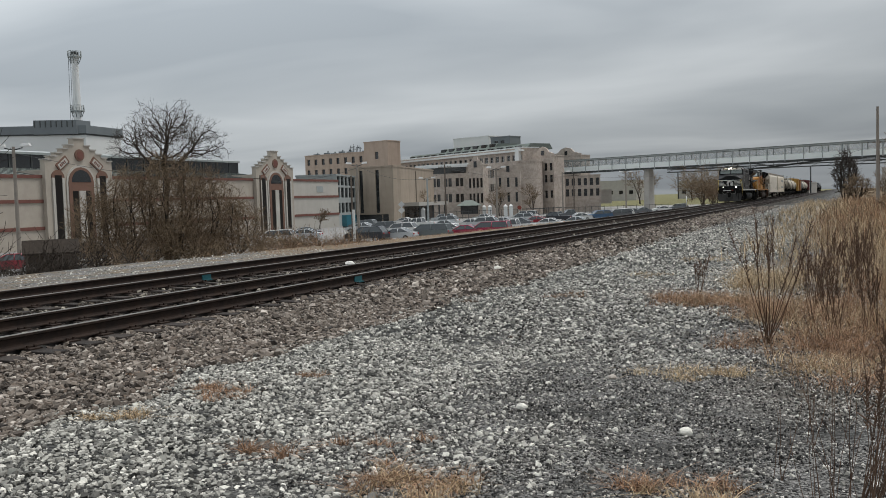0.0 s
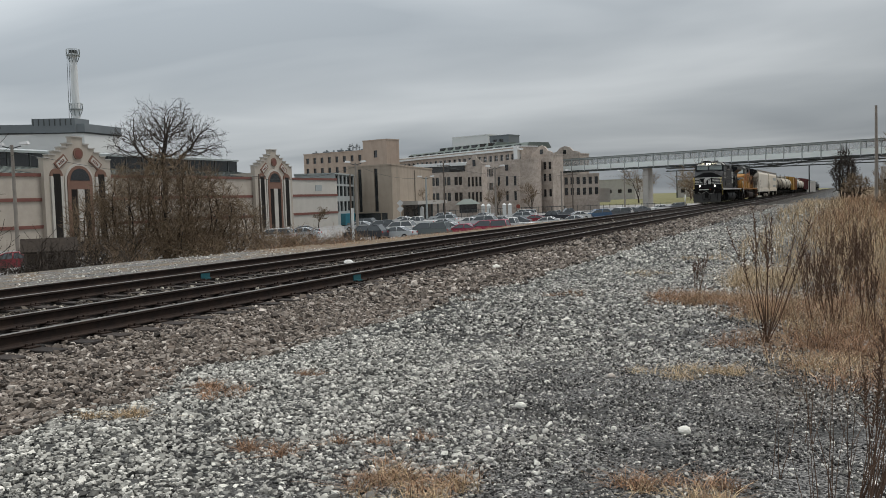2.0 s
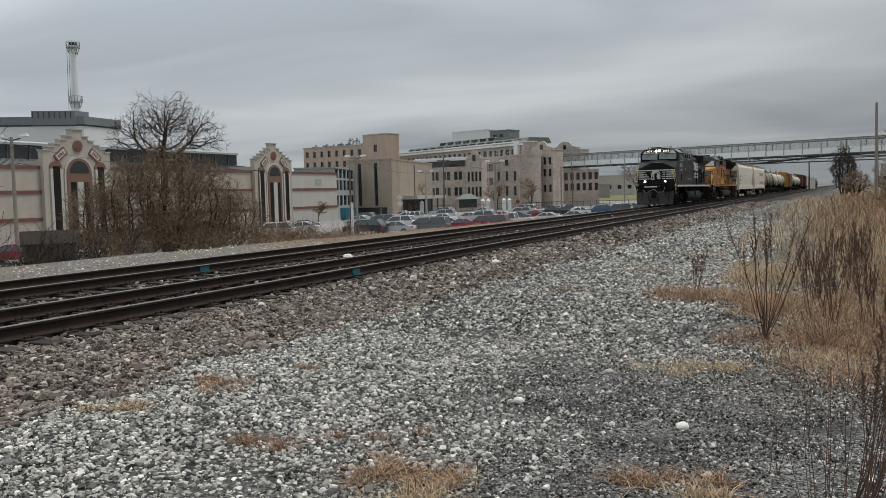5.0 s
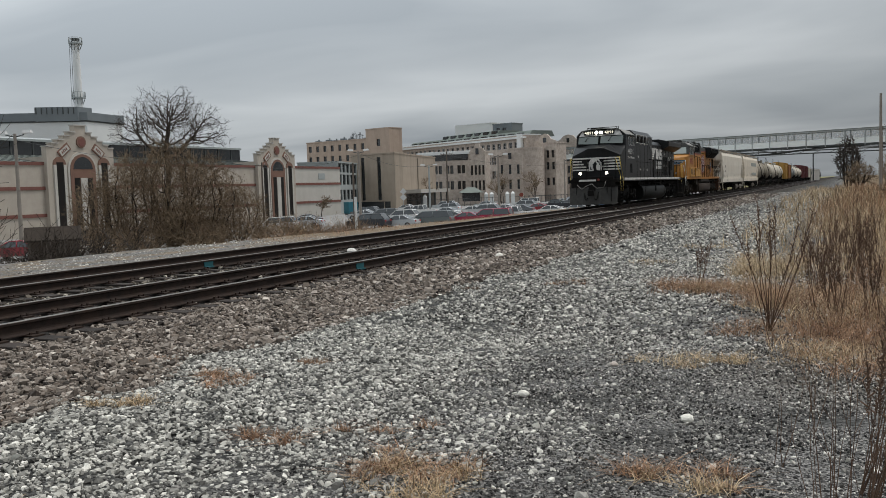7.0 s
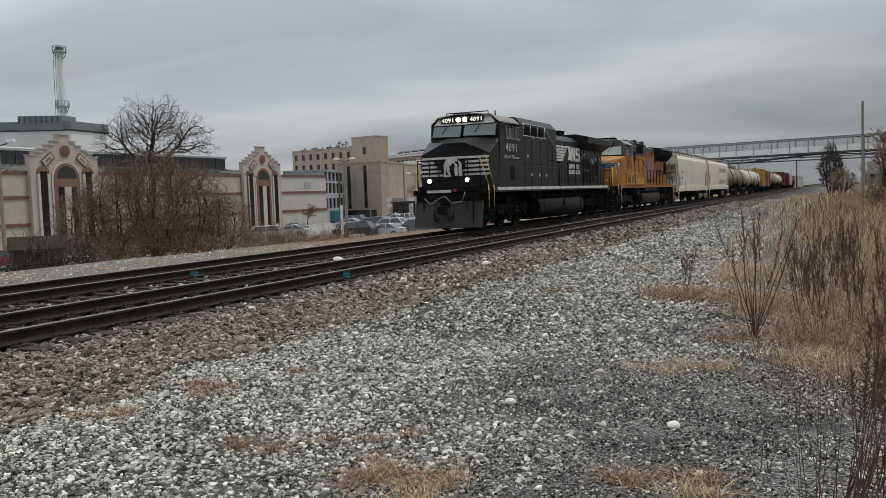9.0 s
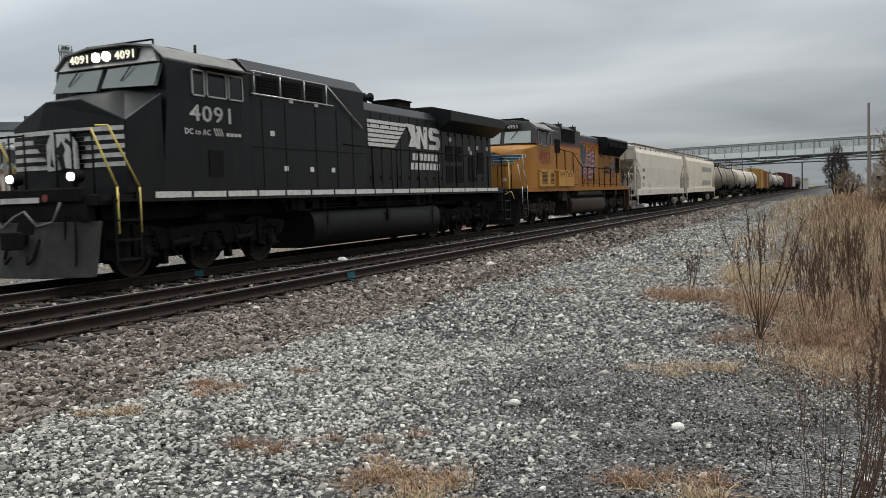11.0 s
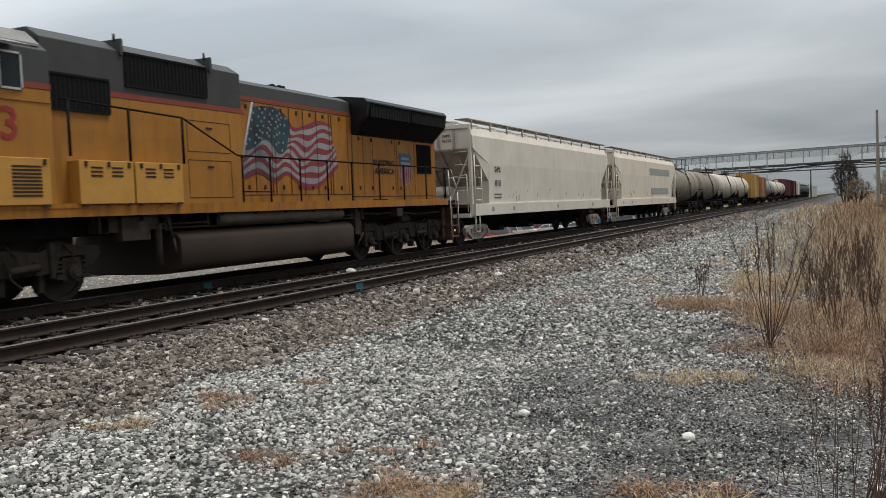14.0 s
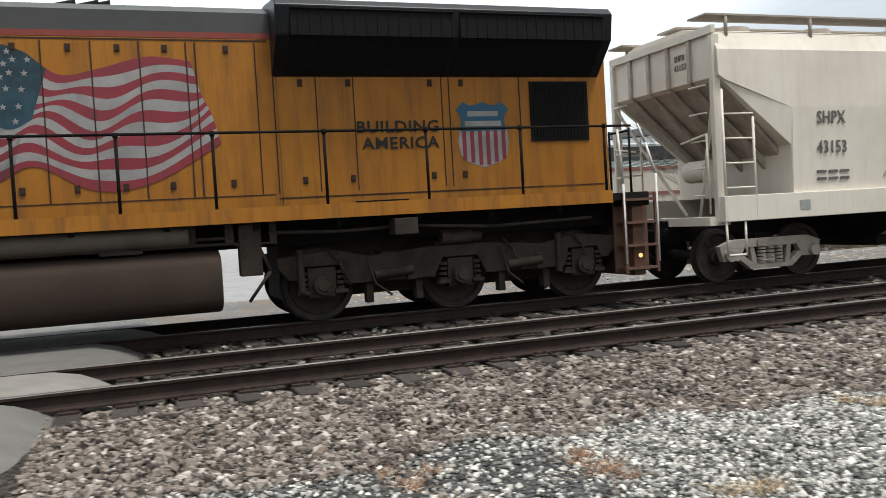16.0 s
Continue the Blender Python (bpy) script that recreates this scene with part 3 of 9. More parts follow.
def black_locomotive():
    L = 21.7
    th = empty("locomotive", "black diesel locomotive with white nose stripes and lit headlamps", "locomotive", "locomotives")
    underframe(th, L, LOCO_BLACK, SOOT)
    loco_truck(th, (1.95, 3.97, 6.0), SOOT)
    loco_truck(th, (15.75, 17.8, 19.85), SOOT)
    # fuel tank
    bm = BM()
    wall = [(1.0, 0.2), (1.2, 0.26), (1.34, 0.38), (1.41, 0.55), (1.42, 0.75), (1.39, 0.95), (1.3, 1.1), (1.15, 1.16)]
    for f in prism(bm, wall + [(-x, z) for x, z in wall[::-1]], "y", 7.5, 15.05)[2:]:
        f.smooth = True
    tank = part("fuel_tank", bm, OILY_BLACK, th, bevel=0.03)
    for y in (8.1, 14.4):
        bm = BM(); box(bm, 1.415, 1.43, y, y + 0.1, 0.5, 1.1); part("tank_strap", bm, SOOT, tank)
    bm = BM(); box(bm, 1.42, 1.47, 11.3, 11.45, 0.75, 1.1); part("fuel_gauge", bm, SOOT, tank)
    # nose
    bm = BM()
    nose = [(-1.45, 1.62), (1.45, 1.62), (1.45, 2.98), (0.45, 3.42), (-0.45, 3.42), (-1.45, 2.98)]
    back = [(-1.5, 1.62), (1.5, 1.62), (1.5, 3.55), (0.6, 3.68), (-0.6, 3.68), (-1.5, 3.55)]
    loft(bm, [[(x, 1.15 + 0.12 * abs(x) / 1.45, z) for x, z in nose], [(x, 2.2, z) for x, z in back]])
    part("nose", bm, LOCO_BLACK, th, bevel=0.02)
    # nose stripes and emblem as flat paint
    rnd = random.Random(2)
    for k in range(5):
        z = 2.80 - k * 0.165
        bm = BM()
        x0, x1 = (-1.42, 1.42) if k == 0 else (-1.42, -0.42 - 0.03 * k)
        for a, b in (((x0, x1),) if k == 0 else ((-1.42, -0.48), (0.35 + 0.05 * (k % 3), 1.42))):
            loft(bm, [[(a, 1.262, z), (0 if a < 0 < b else (a + b) / 2, 1.15 + 0.12 * abs((a + b) / 2) / 1.45 - 0.012, z), (b, 1.262, z), (b, 1.262, z + 0.085), (0 if a < 0 < b else (a + b) / 2, 1.15 + 0.12 * abs((a + b) / 2) / 1.45 - 0.012, z + 0.085), (a, 1.262, z + 0.085)],
                      [(a, 1.29, z), (0, 1.2, z), (b, 1.29, z), (b, 1.29, z + 0.085), (0, 1.2, z + 0.085), (a, 1.29, z + 0.085)]])
        part("nose_stripe", bm, WHITE_PAINT, th)
    bm = BM()
    prism(bm, [(-0.42, 2.1), (-0.12, 2.12), (-0.2, 2.35), (0.0, 2.5), (0.05, 2.15), (0.34, 2.12), (0.32, 2.6), (0.1, 2.86), (-0.25, 2.86), (-0.42, 2.6)], "y", 1.135, 1.2)
    emblem = part("nose_emblem", bm, WHITE_PAINT, th)
    for pts in ([(-0.05, 2.12), (0.03, 2.12), (0.0, 2.36), (0.07, 2.5), (-0.02, 2.66), (-0.1, 2.56), (-0.2, 2.5), (-0.14, 2.4), (-0.08, 2.42)], [(0.1, 2.72), (0.22, 2.62), (0.24, 2.4), (0.18, 2.56), (0.06, 2.64)], [(-0.34, 2.2), (-0.24, 2.16), (-0.3, 2.42)]):
        bm = BM(); prism(bm, pts, "y", 1.13, 1.14); part("emblem_shade", bm, LOCO_BLACK, emblem)
    # cab
    bm = BM()
    sec = lambda dy: [(-1.5, 1.62), (1.5, 1.62), (1.5, 4.22), (1.15, 4.5), (0.45, 4.6), (-0.45, 4.6), (-1.15, 4.5), (-1.5, 4.22)]
    loft(bm, [[(x, 2.12 if z < 3.7 else 2.12 + (z - 3.6) * 0.5, z) for x, z in sec(0)], [(x, 4.95, z) for x, z in sec(0)]])
    cab = part("cab", bm, LOCO_BLACK, th, bevel=0.02)
    bm = BM()
    prism(bm, [(-1.46, 4.23), (-1.16, 4.49), (-0.45, 4.59), (0.45, 4.59), (1.16, 4.49), (1.46, 4.23), (1.46, 4.26), (1.16, 4.53), (0.45, 4.63), (-0.45, 4.63), (-1.16, 4.53), (-1.46, 4.26)], "y", 2.35, 4.9)
    part("cab_roof", bm, CAB_ROOF_GREY, th, "dusty grey cab roof")
    for x0, x1 in ((-1.32, -0.12), (0.02, 1.36)):
        bm = BM()
        loft(bm, [[(x0, 2.15, 3.74), (x1, 2.15, 3.70), (x1, 2.36, 4.16), (x0, 2.36, 4.16)], [(x0, 2.25, 3.74), (x1, 2.25, 3.70), (x1, 2.46, 4.16), (x0, 2.46, 4.16)]])
        ws = part("windscreen", bm, DARK_SCREEN, cab)
        bm = BM()
        xm = (x0 + x1) / 2
        pipe(bm, [(xm, 2.31, 4.18), (xm - 0.2, 2.2, 3.86)], 0.012)
        part("wiper", bm, SOOT, cab)
    bm = BM(); loft(bm, [[(-1.3, 2.325, 4.2), (1.3, 2.325, 4.2), (1.1, 2.47, 4.53), (-1.1, 2.47, 4.53)], [(-1.3, 2.45, 4.2), (1.3, 2.45, 4.2), (1.1, 2.55, 4.53), (-1.1, 2.55, 4.53)]]); part("brow_panel", bm, WHITE_PAINT, cab, "dusty white panel above the windscreen")
    for x0, x1 in ((-1.0, -0.4), (0.22, 0.82)):
        bm = BM(); box(bm, x0, x1, 2.3, 2.5, 4.27, 4.5); part("number_board", bm, INK, cab)
    for x in (-0.7, 0.52):
        lettering("number", "4091", cab, LIT_DIGIT, front_m(x, 2.293, 4.385), 0.5, 0.17)
    bm = BM(); box(bm, -0.38, 0.2, 2.31, 2.45, 4.28, 4.5); part("lamp_panel", bm, INK, cab)
    for x in (-0.23, 0.05):
        bm = BM(); tube(bm, (x, 2.27, 4.39), (x, 2.4, 4.39), 0.095, n=16); part("headlamp", bm, LAMP_ON, cab, "lit round headlamp")
    for x in (-0.78, 0.78):
        bm = BM(); tube(bm, (x, 0.56, 1.96), (x, 0.68, 1.96), 0.08, n=14); lamp = part("ditch_lamp", bm, LAMP_ON, th, "lit round ditch lamp")
        bm = BM(); tube(bm, (x, 0.585, 1.96), (x, 0.8, 1.96), 0.115, n=14); box(bm, x - 0.03, x + 0.03, 0.66, 0.72, 1.6, 1.9); part("lamp_housing", bm, SOOT, lamp)
    for y0, y1 in ((3.05, 3.45), (3.5, 4.15), (4.2, 4.7)):
        for s in (1, -1):
            window(cab, LOCO_BLACK, s * 1.5, y0, y1, 3.58, 4.12)
    bm = BM()
    prism(bm, [(1.49, 4.2), (1.95, 4.12), (1.96, 4.15), (1.5, 4.25)], "y", 3.35, 4.8)
    part("sunshade", bm, CAB_ROOF_GREY, cab)
    bm = BM(); box(bm, 1.49, 1.515, 3.5, 3.95, 1.95, 2.5); part("toolbox_door", bm, GRILLE, cab)
    lettering("number", "4091", cab, WHITE_PAINT, side_m(1.503, 3.62, 3.24), 1.3, 0.34)
    lettering("small_writing", "DC to AC", cab, WHITE_PAINT, side_m(1.503, 3.2, 2.86), 0.78, 0.12)
    for k in range(4):
        bm = BM(); prism(bm, [(3.68 + k * 0.075, 2.96), (3.71 + k * 0.075, 2.96), (3.79 + k * 0.075, 2.8), (3.76 + k * 0.075, 2.8)], "x", 1.5, 1.506); part("painted_mark", bm, WHITE_PAINT, cab)
    for k in range(4):
        bm = BM(); box(bm, 1.5, 1.506, 4.1 + k * 0.13, 4.2 + k * 0.13, 2.81, 2.88); part("writing_bar", bm, WHITE_PAINT, cab)
    # roof clutter
    bm = BM(); box(bm, -0.75, -0.1, 3.0, 4.3, 4.5, 4.72); part("roof_box", bm, SOOT, th)
    bm = BM(); box(bm, 0.25, 0.7, 3.3, 3.8, 4.5, 4.66); part("roof_box", bm, SOOT, th)
    bm = BM(); tube(bm, (0.6, 4.3, 4.5), (0.6, 4.3, 4.85), 0.03); part("antenna", bm, SOOT, th)
    bm = BM(); pipe(bm, [(-0.9, 2.7, 4.55), (-0.9, 2.7, 4.7), (0.9, 2.7, 4.7), (0.9, 2.7, 4.55)], 0.02); part("roof_rail", bm, SOOT, th)
    # tall full-width section behind the cab
    bm = BM()
    loft(bm, [[(x, y, z) for x, z in ((-1.48, 1.62), (1.48, 1.62), (1.48, 4.3), (1.2, 4.6), (-1.2, 4.6), (-1.48, 4.3))] for y in (4.95, 10.1)])
    box(bm, -1.3, 1.3, 10.1, 10.35, 1.62, 4.3)
    tall = part("equipment_section", bm, LOCO_BLACK, th, bevel=0.02)
    for k in range(3):
        for s in (1, -1):
            y0 = 5.25 + k * 0.95
            bm = BM()
            box(bm, s * 1.485 - 0.004, s * 1.485 + 0.004, y0, y0 + 0.82, 3.85, 4.22)
            gr = part("louvre_opening", bm, GRILLE, tall)
            bm = BM()
            for j in range(5):
                box(bm, s * 1.5 - 0.015, s * 1.5 + 0.012, y0 + 0.04, y0 + 0.78, 3.88 + j * 0.067, 3.91 + j * 0.067)
            part("louvre", bm, SOOT, gr)
    bm = BM()
    pipe(bm, [(1.53, 5.0, 4.3), (1.53, 8.1, 4.3), (1.53, 9.9, 3.3)], 0.02); pipe(bm, [(1.53, 5.0, 3.8), (1.53, 8.4, 3.8)], 0.02)
    for y in (5.1, 6.1, 7.1, 8.1):
        tube(bm, (1.53, y, 3.75), (1.53, y, 4.3), 0.016, n=6)
    part("grab_rail", bm, ALU, tall)
    bm = BM()
    for y in (5.4, 6.3, 7.6, 8.6, 9.4):
        box(bm, 1.478, 1.489, y, y + 0.02, 1.7, 3.7)
    box(bm, 1.478, 1.489, 5.0, 10.0, 2.62, 2.64)
    part("door_seam", bm, GRILLE, tall)
    for y, z in ((5.7, 2.9), (6.2, 2.1), (7.3, 2.1), (8.3, 2.1), (6.5, 3.72), (7.6, 3.72)):
        bm = BM(); box(bm, 1.48, 1.488, y, y + 0.16, z, z + 0.12); part("notice_plate", bm, WHITE_PAINT, tall)
    # hood
    bm = BM()
    loft(bm, [[(x, y, z) for x, z in ((-0.98, 1.62), (0.98, 1.62), (0.98, 3.95), (0.75, 4.22), (-0.75, 4.22), (-0.98, 3.95))] for y in (10.1, 20.95)])
    hood = part("hood", bm, LOCO_BLACK, th, bevel=0.02)
    bm = BM()
    y = 10.7
    while y < 20.8:
        box(bm, 0.975, 0.99, y, y + 0.022, 1.75, 3.9); y += 0.62
    for y in np.arange(10.9, 20.6, 0.62):
        box(bm, 0.98, 1.0, y + 0.3, y + 0.36, 1.95, 2.05); box(bm, 0.98, 1.0, y + 0.3, y + 0.36, 3.5, 3.6)
    part("door_seam", bm, GRILLE, hood)
    for y0, z0, z1 in ((16.6, 2.6, 3.15), (17.4, 2.6, 3.15), (16.6, 1.85, 2.45), (17.4, 1.85, 2.45), (18.6, 1.9, 2.8), (19.5, 2.2, 3.0)):
        bm = BM(); box(bm, 0.978, 0.994, y0, y0 + 0.62, z0, z1); part("hood_grille", bm, GRILLE, hood)
    for y, z in ((16.9, 3.3), (18.6, 3.05), (18.75, 2.9), (19.4, 3.1), (20.4, 3.1)):
        bm = BM(); box(bm, 0.985, 0.998, y, y + 0.2, z, z + 0.14); part("notice_plate", bm, WHITE_PAINT, hood)
    # painted mane stripes, block shapes and bars of writing
    for k in range(6):
        z = 3.60 - k * 0.135
        bm = BM()
        prism(bm, [(11.1 + 0.01 * k, z), (13.55 - 0.16 * k, z), (13.7 - 0.16 * k, z + 0.1), (11.12, z + 0.1)], "x", 0.985, 0.998)
        part("painted_stripe", bm, WHITE_PAINT, hood)
    bm = BM()
    for sh in ([(13.6, 3.72), (14.2, 3.70), (14.35, 3.0), (13.75, 3.0), (13.95, 3.3)], [(14.3, 3.68), (14.62, 3.68), (14.85, 3.25), (14.85, 3.68), (15.12, 3.68), (15.12, 2.96), (14.85, 2.96), (14.58, 3.4), (14.58, 2.96), (14.3, 2.96)],
               [(16.1, 3.68), (15.35, 3.68), (15.25, 3.55), (15.25, 3.36), (15.35, 3.26), (15.82, 3.24), (15.82, 3.12), (15.22, 3.12), (15.22, 2.96), (16.0, 2.96), (16.12, 3.1), (16.12, 3.28), (16.0, 3.4), (15.55, 3.42), (15.55, 3.52), (16.1, 3.52)]):
        prism(bm, sh, "x", 0.985, 0.998)
    part("painted_emblem", bm, WHITE_PAINT, hood)
    for n, y0, z0 in ((7, 13.98, 2.58), (8, 13.85, 2.28)):
        for k in range(n):
            yy = y0 + k * 0.28
            bm = BM(); prism(bm, [(yy, z0), (yy + 0.2, z0), (yy + 0.23, z0 + 0.22), (yy + 0.03, z0 + 0.22)], "x", 0.985, 0.996)
            part("painted_bar", bm, WHITE_PAINT, hood)
    # radiator wings
    bm = BM()
    loft(bm, [[(x, y, z) for x, z in ((-0.98, 3.62), (0.98, 3.62), (1.5, 3.94), (1.52, 4.28), (0.8, 4.45), (-0.8, 4.45), (-1.52, 4.28), (-1.5, 3.94))] for y in (15.95, 21.2)])
    part("radiator_cab", bm, LOCO_BLACK, th, bevel=0.02)
    bm = BM()
    box(bm, -0.6, 0.6, 13.9, 15.2, 4.2, 4.34); box(bm, -0.46, 0.46, 14.05, 15.05, 4.34, 4.54); box(bm, -0.5, 0.5, 14.0, 15.1, 4.52, 4.57)
    part("exhaust_silencer", bm, SOOT, th, bevel=0.02)
    bm = BM()
    for k, (dy, ll) in enumerate(((0, 0.42), (0.16, 0.34), (0.32, 0.3))):
        tube(bm, (-0.2 + dy, 12.3 + dy, 4.5), (-0.2 + dy, 12.3 + dy + ll, 4.54), 0.05, 0.14, 12)
        tube(bm, (-0.2 + dy, 12.3 + dy, 4.5), (-0.2 + dy, 12.1 + dy, 4.5), 0.09, n=10)
    box(bm, -0.35, 0.3, 12.3, 12.4, 4.2, 4.4)
    part("air_horn", bm, SOOT, th)
    # white edge stripe, in lengths
    for s in (1, -1):
        for a, b in [(k * 1.08 + 1.9, k * 1.08 + 2.9) for k in range(18)]:
            if b < 21.2:
                bm = BM(); box(bm, s * 1.512 - 0.004, s * 1.512 + 0.004, a, b, 1.535, 1.655)
                part("edge_stripe", bm, WHITE_PAINT, th)
    bm = BM(); box(bm, -1.3, 1.3, 10.4, 21.0, 1.615, 1.63); part("deck_plate", bm, SOOT, th)
    st = [(y, 1.47, 2.8) for y in np.arange(10.5, 21.0, 1.47)]
    handrail(th, SOOT, [(1.49, 8.9, 2.85), (1.47, 10.3, 2.83), (1.47, 21.3, 2.8)], st, 1.6)
    handrail(th, SOOT, [(-1.47, 10.3, 2.83), (-1.47, 21.3, 2.8)], [(y, -1.47, 2.8) for y in np.arange(10.5, 21.0, 1.47)], 1.6)
    for s in (-1, 1):
        handrail(th, SAFETY_YELLOW, [(s * 1.5, 1.5, 0.9), (s * 1.5, 1.5, 1.75), (s * 1.46, 0.85, 2.85), (s * 1.3, 0.7, 2.85)], [], 1.6, 0.02, "grab_rail")
        handrail(th, SAFETY_YELLOW, [(s * 1.5, 0.95, 0.9), (s * 1.5, 0.95, 1.75), (s * 1.3, 0.6, 2.8)], [], 1.6, 0.02, "grab_rail")
        handrail(th, SAFETY_YELLOW, [(s * 1.49, 21.55, 0.7), (s * 1.49, 21.55, 2.7), (s * 1.49, 21.1, 2.75)], [], 1.6, 0.02, "grab_rail")
    handrail(th, SOOT, [(-1.3, 0.65, 2.75), (-0.4, 0.6, 2.75)], [], 1.6, 0.018, "front_rail"); handrail(th, SOOT, [(0.4, 0.6, 2.75), (1.3, 0.65, 2.75)], [], 1.6, 0.018, "front_rail")
    for x in (-1.3, -0.8, -0.4, 0.4, 0.8, 1.3):
        bm = BM(); tube(bm, (x, 0.62, 1.6), (x, 0.62, 2.78), 0.02, n=6); part("rail_post", bm, SOOT, th)
    # front platform, pilot plough and gear
    bm = BM(); box(bm, -1.45, 1.45, 0.45, 1.3, 1.42, 1.62); box(bm, -1.2, 1.2, 0.38, 0.5, 1.5, 1.75); part("front_platform", bm, SOOT, th, bevel=0.02)
    bm = BM()
    loft(bm, [[(-1.42, 0.55, 1.15), (-0.5, 0.25, 1.15), (0.5, 0.25, 1.15), (1.42, 0.55, 1.15), (1.42, 0.65, 1.15), (-1.42, 0.65, 1.15)], [(-1.38, 0.35, 0.16), (-0.5, 0.02, 0.16), (0.5, 0.02, 0.16), (1.38, 0.35, 0.16), (1.38, 0.5, 0.16), (-1.38, 0.5, 0.16)]])
    part("snow_plough", bm, PLOUGH, th, "dusty grey steel snow plough", bevel=0.012)
    bm = BM()
    box(bm, -1.3, 1.3, 0.42, 0.6, 1.15, 1.45); tube(bm, (0, 0.2, 1.0), (0, 0.45, 1.0), 0.22, n=14)
    for x in (-0.95, -0.7, 0.6, 0.85, 1.1):
        tube(bm, (x, 0.34, 1.3), (x, 0.3, 0.35), 0.022, n=6)
    part("pilot_gear", bm, SOOT, th)
    bm = BM(); pipe(bm, [(-0.9, 0.3, 1.3), (-0.6, 0.2, 1.05), (-0.3, 0.22, 1.25), (0.0, 0.2, 1.35), (0.3, 0.2, 1.08), (0.7, 0.2, 1.15), (0.8, 0.3, 1.5)], 0.022)
    part("air_hose", bm, HOSE_GREY, th, "grey looped air hose")
    bm = BM(); box(bm, -0.8, 0.2, 0.36, 0.375, 1.5, 1.6); part("white_plate", bm, WHITE_PAINT, th)
    bm = BM(); tube(bm, (0.35, 0.36, 1.58), (0.35, 0.42, 1.58), 0.07, n=10); part("red_fitting", bm, RED_PAINT, th)
    steps(th, 0.85, 1.5, SOOT, SOOT); steps(th, 20.95, 21.55, SOOT, TRUCK_DIRT)
    coupler(th, 0.35, -1, SOOT); coupler(th, L - 0.3, 1, SOOT)
    TRAIN.append((th, 115.6))
FLAG_RED = material("painted_flag_red", (0.225, 0.022, 0.032), 0.55, 0, (0.15, 0.022, 0.032), 2, 0.8, dirt=(0.07, 0.03, 0.03), dirt_amount=0.4, dirt_scale=2.5)
FLAG_WHITE = material("painted_flag_white", (0.29, 0.275, 0.26), 0.55, 0, (0.15, 0.165, 0.17), 1.7, 0.7, dirt=(0.13, 0.11, 0.09), dirt_amount=0.4, dirt_scale=2.5)
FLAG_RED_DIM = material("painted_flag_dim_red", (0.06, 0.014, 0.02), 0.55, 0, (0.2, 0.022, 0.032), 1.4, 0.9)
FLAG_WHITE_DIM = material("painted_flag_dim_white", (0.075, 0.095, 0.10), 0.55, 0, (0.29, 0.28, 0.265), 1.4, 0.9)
FLAG_BLUE = material("painted_flag_blue", (0.005, 0.019, 0.026), 0.55, 0, (0.018, 0.06, 0.085), 1.6, 0.9)


def smooth_curve(pts, n):
    ys, zs = zip(*pts)
    q = np.linspace(0, len(pts) - 1, n)
    idx = np.arange(len(pts))
    def cr(v):
        out = []
        for s in q:
            k = min(int(s), len(pts) - 2); f = s - k
            p0, p1, p2, p3 = v[max(k - 1, 0)], v[k], v[k + 1], v[min(k + 2, len(pts) - 1)]
            out.append(0.5 * (2 * p1 + (p2 - p0) * f + (2 * p0 - 5 * p1 + 4 * p2 - p3) * f * f + (3 * p1 - p0 - 3 * p2 + p3) * f ** 3))
        return out
    return list(zip(cr(ys), cr(zs)))


def painted_flag(parent, x):
    n = 41
    top = smooth_curve([(11.40, 3.86), (12.05, 3.94), (12.65, 3.84), (13.1, 3.52), (13.6, 3.60), (14.2, 3.76), (14.76, 3.70)], n)
    low = smooth_curve([(10.80, 2.08), (11.60, 2.34), (12.2, 2.12), (12.75, 2.34), (13.45, 2.00), (14.2, 2.08), (15.1, 2.58)], n)

    def at(k, v):
        w = 0.085 * math.sin(v * 6 + k * 0.55)
        return (top[k][0] * (1 - v) + low[k][0] * v, top[k][1] * (1 - v) + low[k][1] * v + w * math.sin(math.pi * v))
    def strip(name, k0, k1, v0, v1, mat, lift):
        bm = BM()
        for k in range(k0, k1):
            a, b, c, d = at(k, v0), at(k + 1, v0), at(k + 1, v1), at(k, v1)
            bm.faces.new([bm.verts.new((x + lift, *p)) for p in (a, d, c, b)])
        bmesh.ops.remove_doubles(bm, verts=bm.verts[:], dist=1e-4)
        return part(name, bm, mat, flag, recalc=False)
    bm = BM()
    tube(bm, (x + 0.003, 11.47, 3.98), (x + 0.003, 10.66, 1.68), 0.032, n=6)
    flag = part("painted_flag", bm, FLAG_WHITE, parent, "painted waving flag with red and white stripes and a blue starred corner")
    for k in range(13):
        # the livery's own painted folds: fold shade is in the hoist-side stripe colours
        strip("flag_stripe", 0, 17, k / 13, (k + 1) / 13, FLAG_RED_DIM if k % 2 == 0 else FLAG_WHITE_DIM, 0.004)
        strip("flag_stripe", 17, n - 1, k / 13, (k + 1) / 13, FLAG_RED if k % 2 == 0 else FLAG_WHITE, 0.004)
    strip("flag_corner", 0, 18, 0, 7 / 13, FLAG_BLUE, 0.007)
    bm = BM()
    bm.faces.new([bm.verts.new((0, rr * math.cos(q), rr * math.sin(q))) for rr, q in ((0.048 if j % 2 == 0 else 0.02, math.pi / 2 + j * math.pi / 5) for j in range(10))])
    star = mesh_of("flag_star", bm, FLAG_WHITE, recalc=False)
    for r in range(9):
        for c in range(6 if r % 2 == 0 else 5):
            k, v = 1 + (c + (0 if r % 2 == 0 else 0.5)) * 2.75, (r + 0.8) / 10 * 7 / 13
            p = at(min(int(round(k)), 17), v)
            again("flag_star", star, flag, pose(x + 0.010, *p))


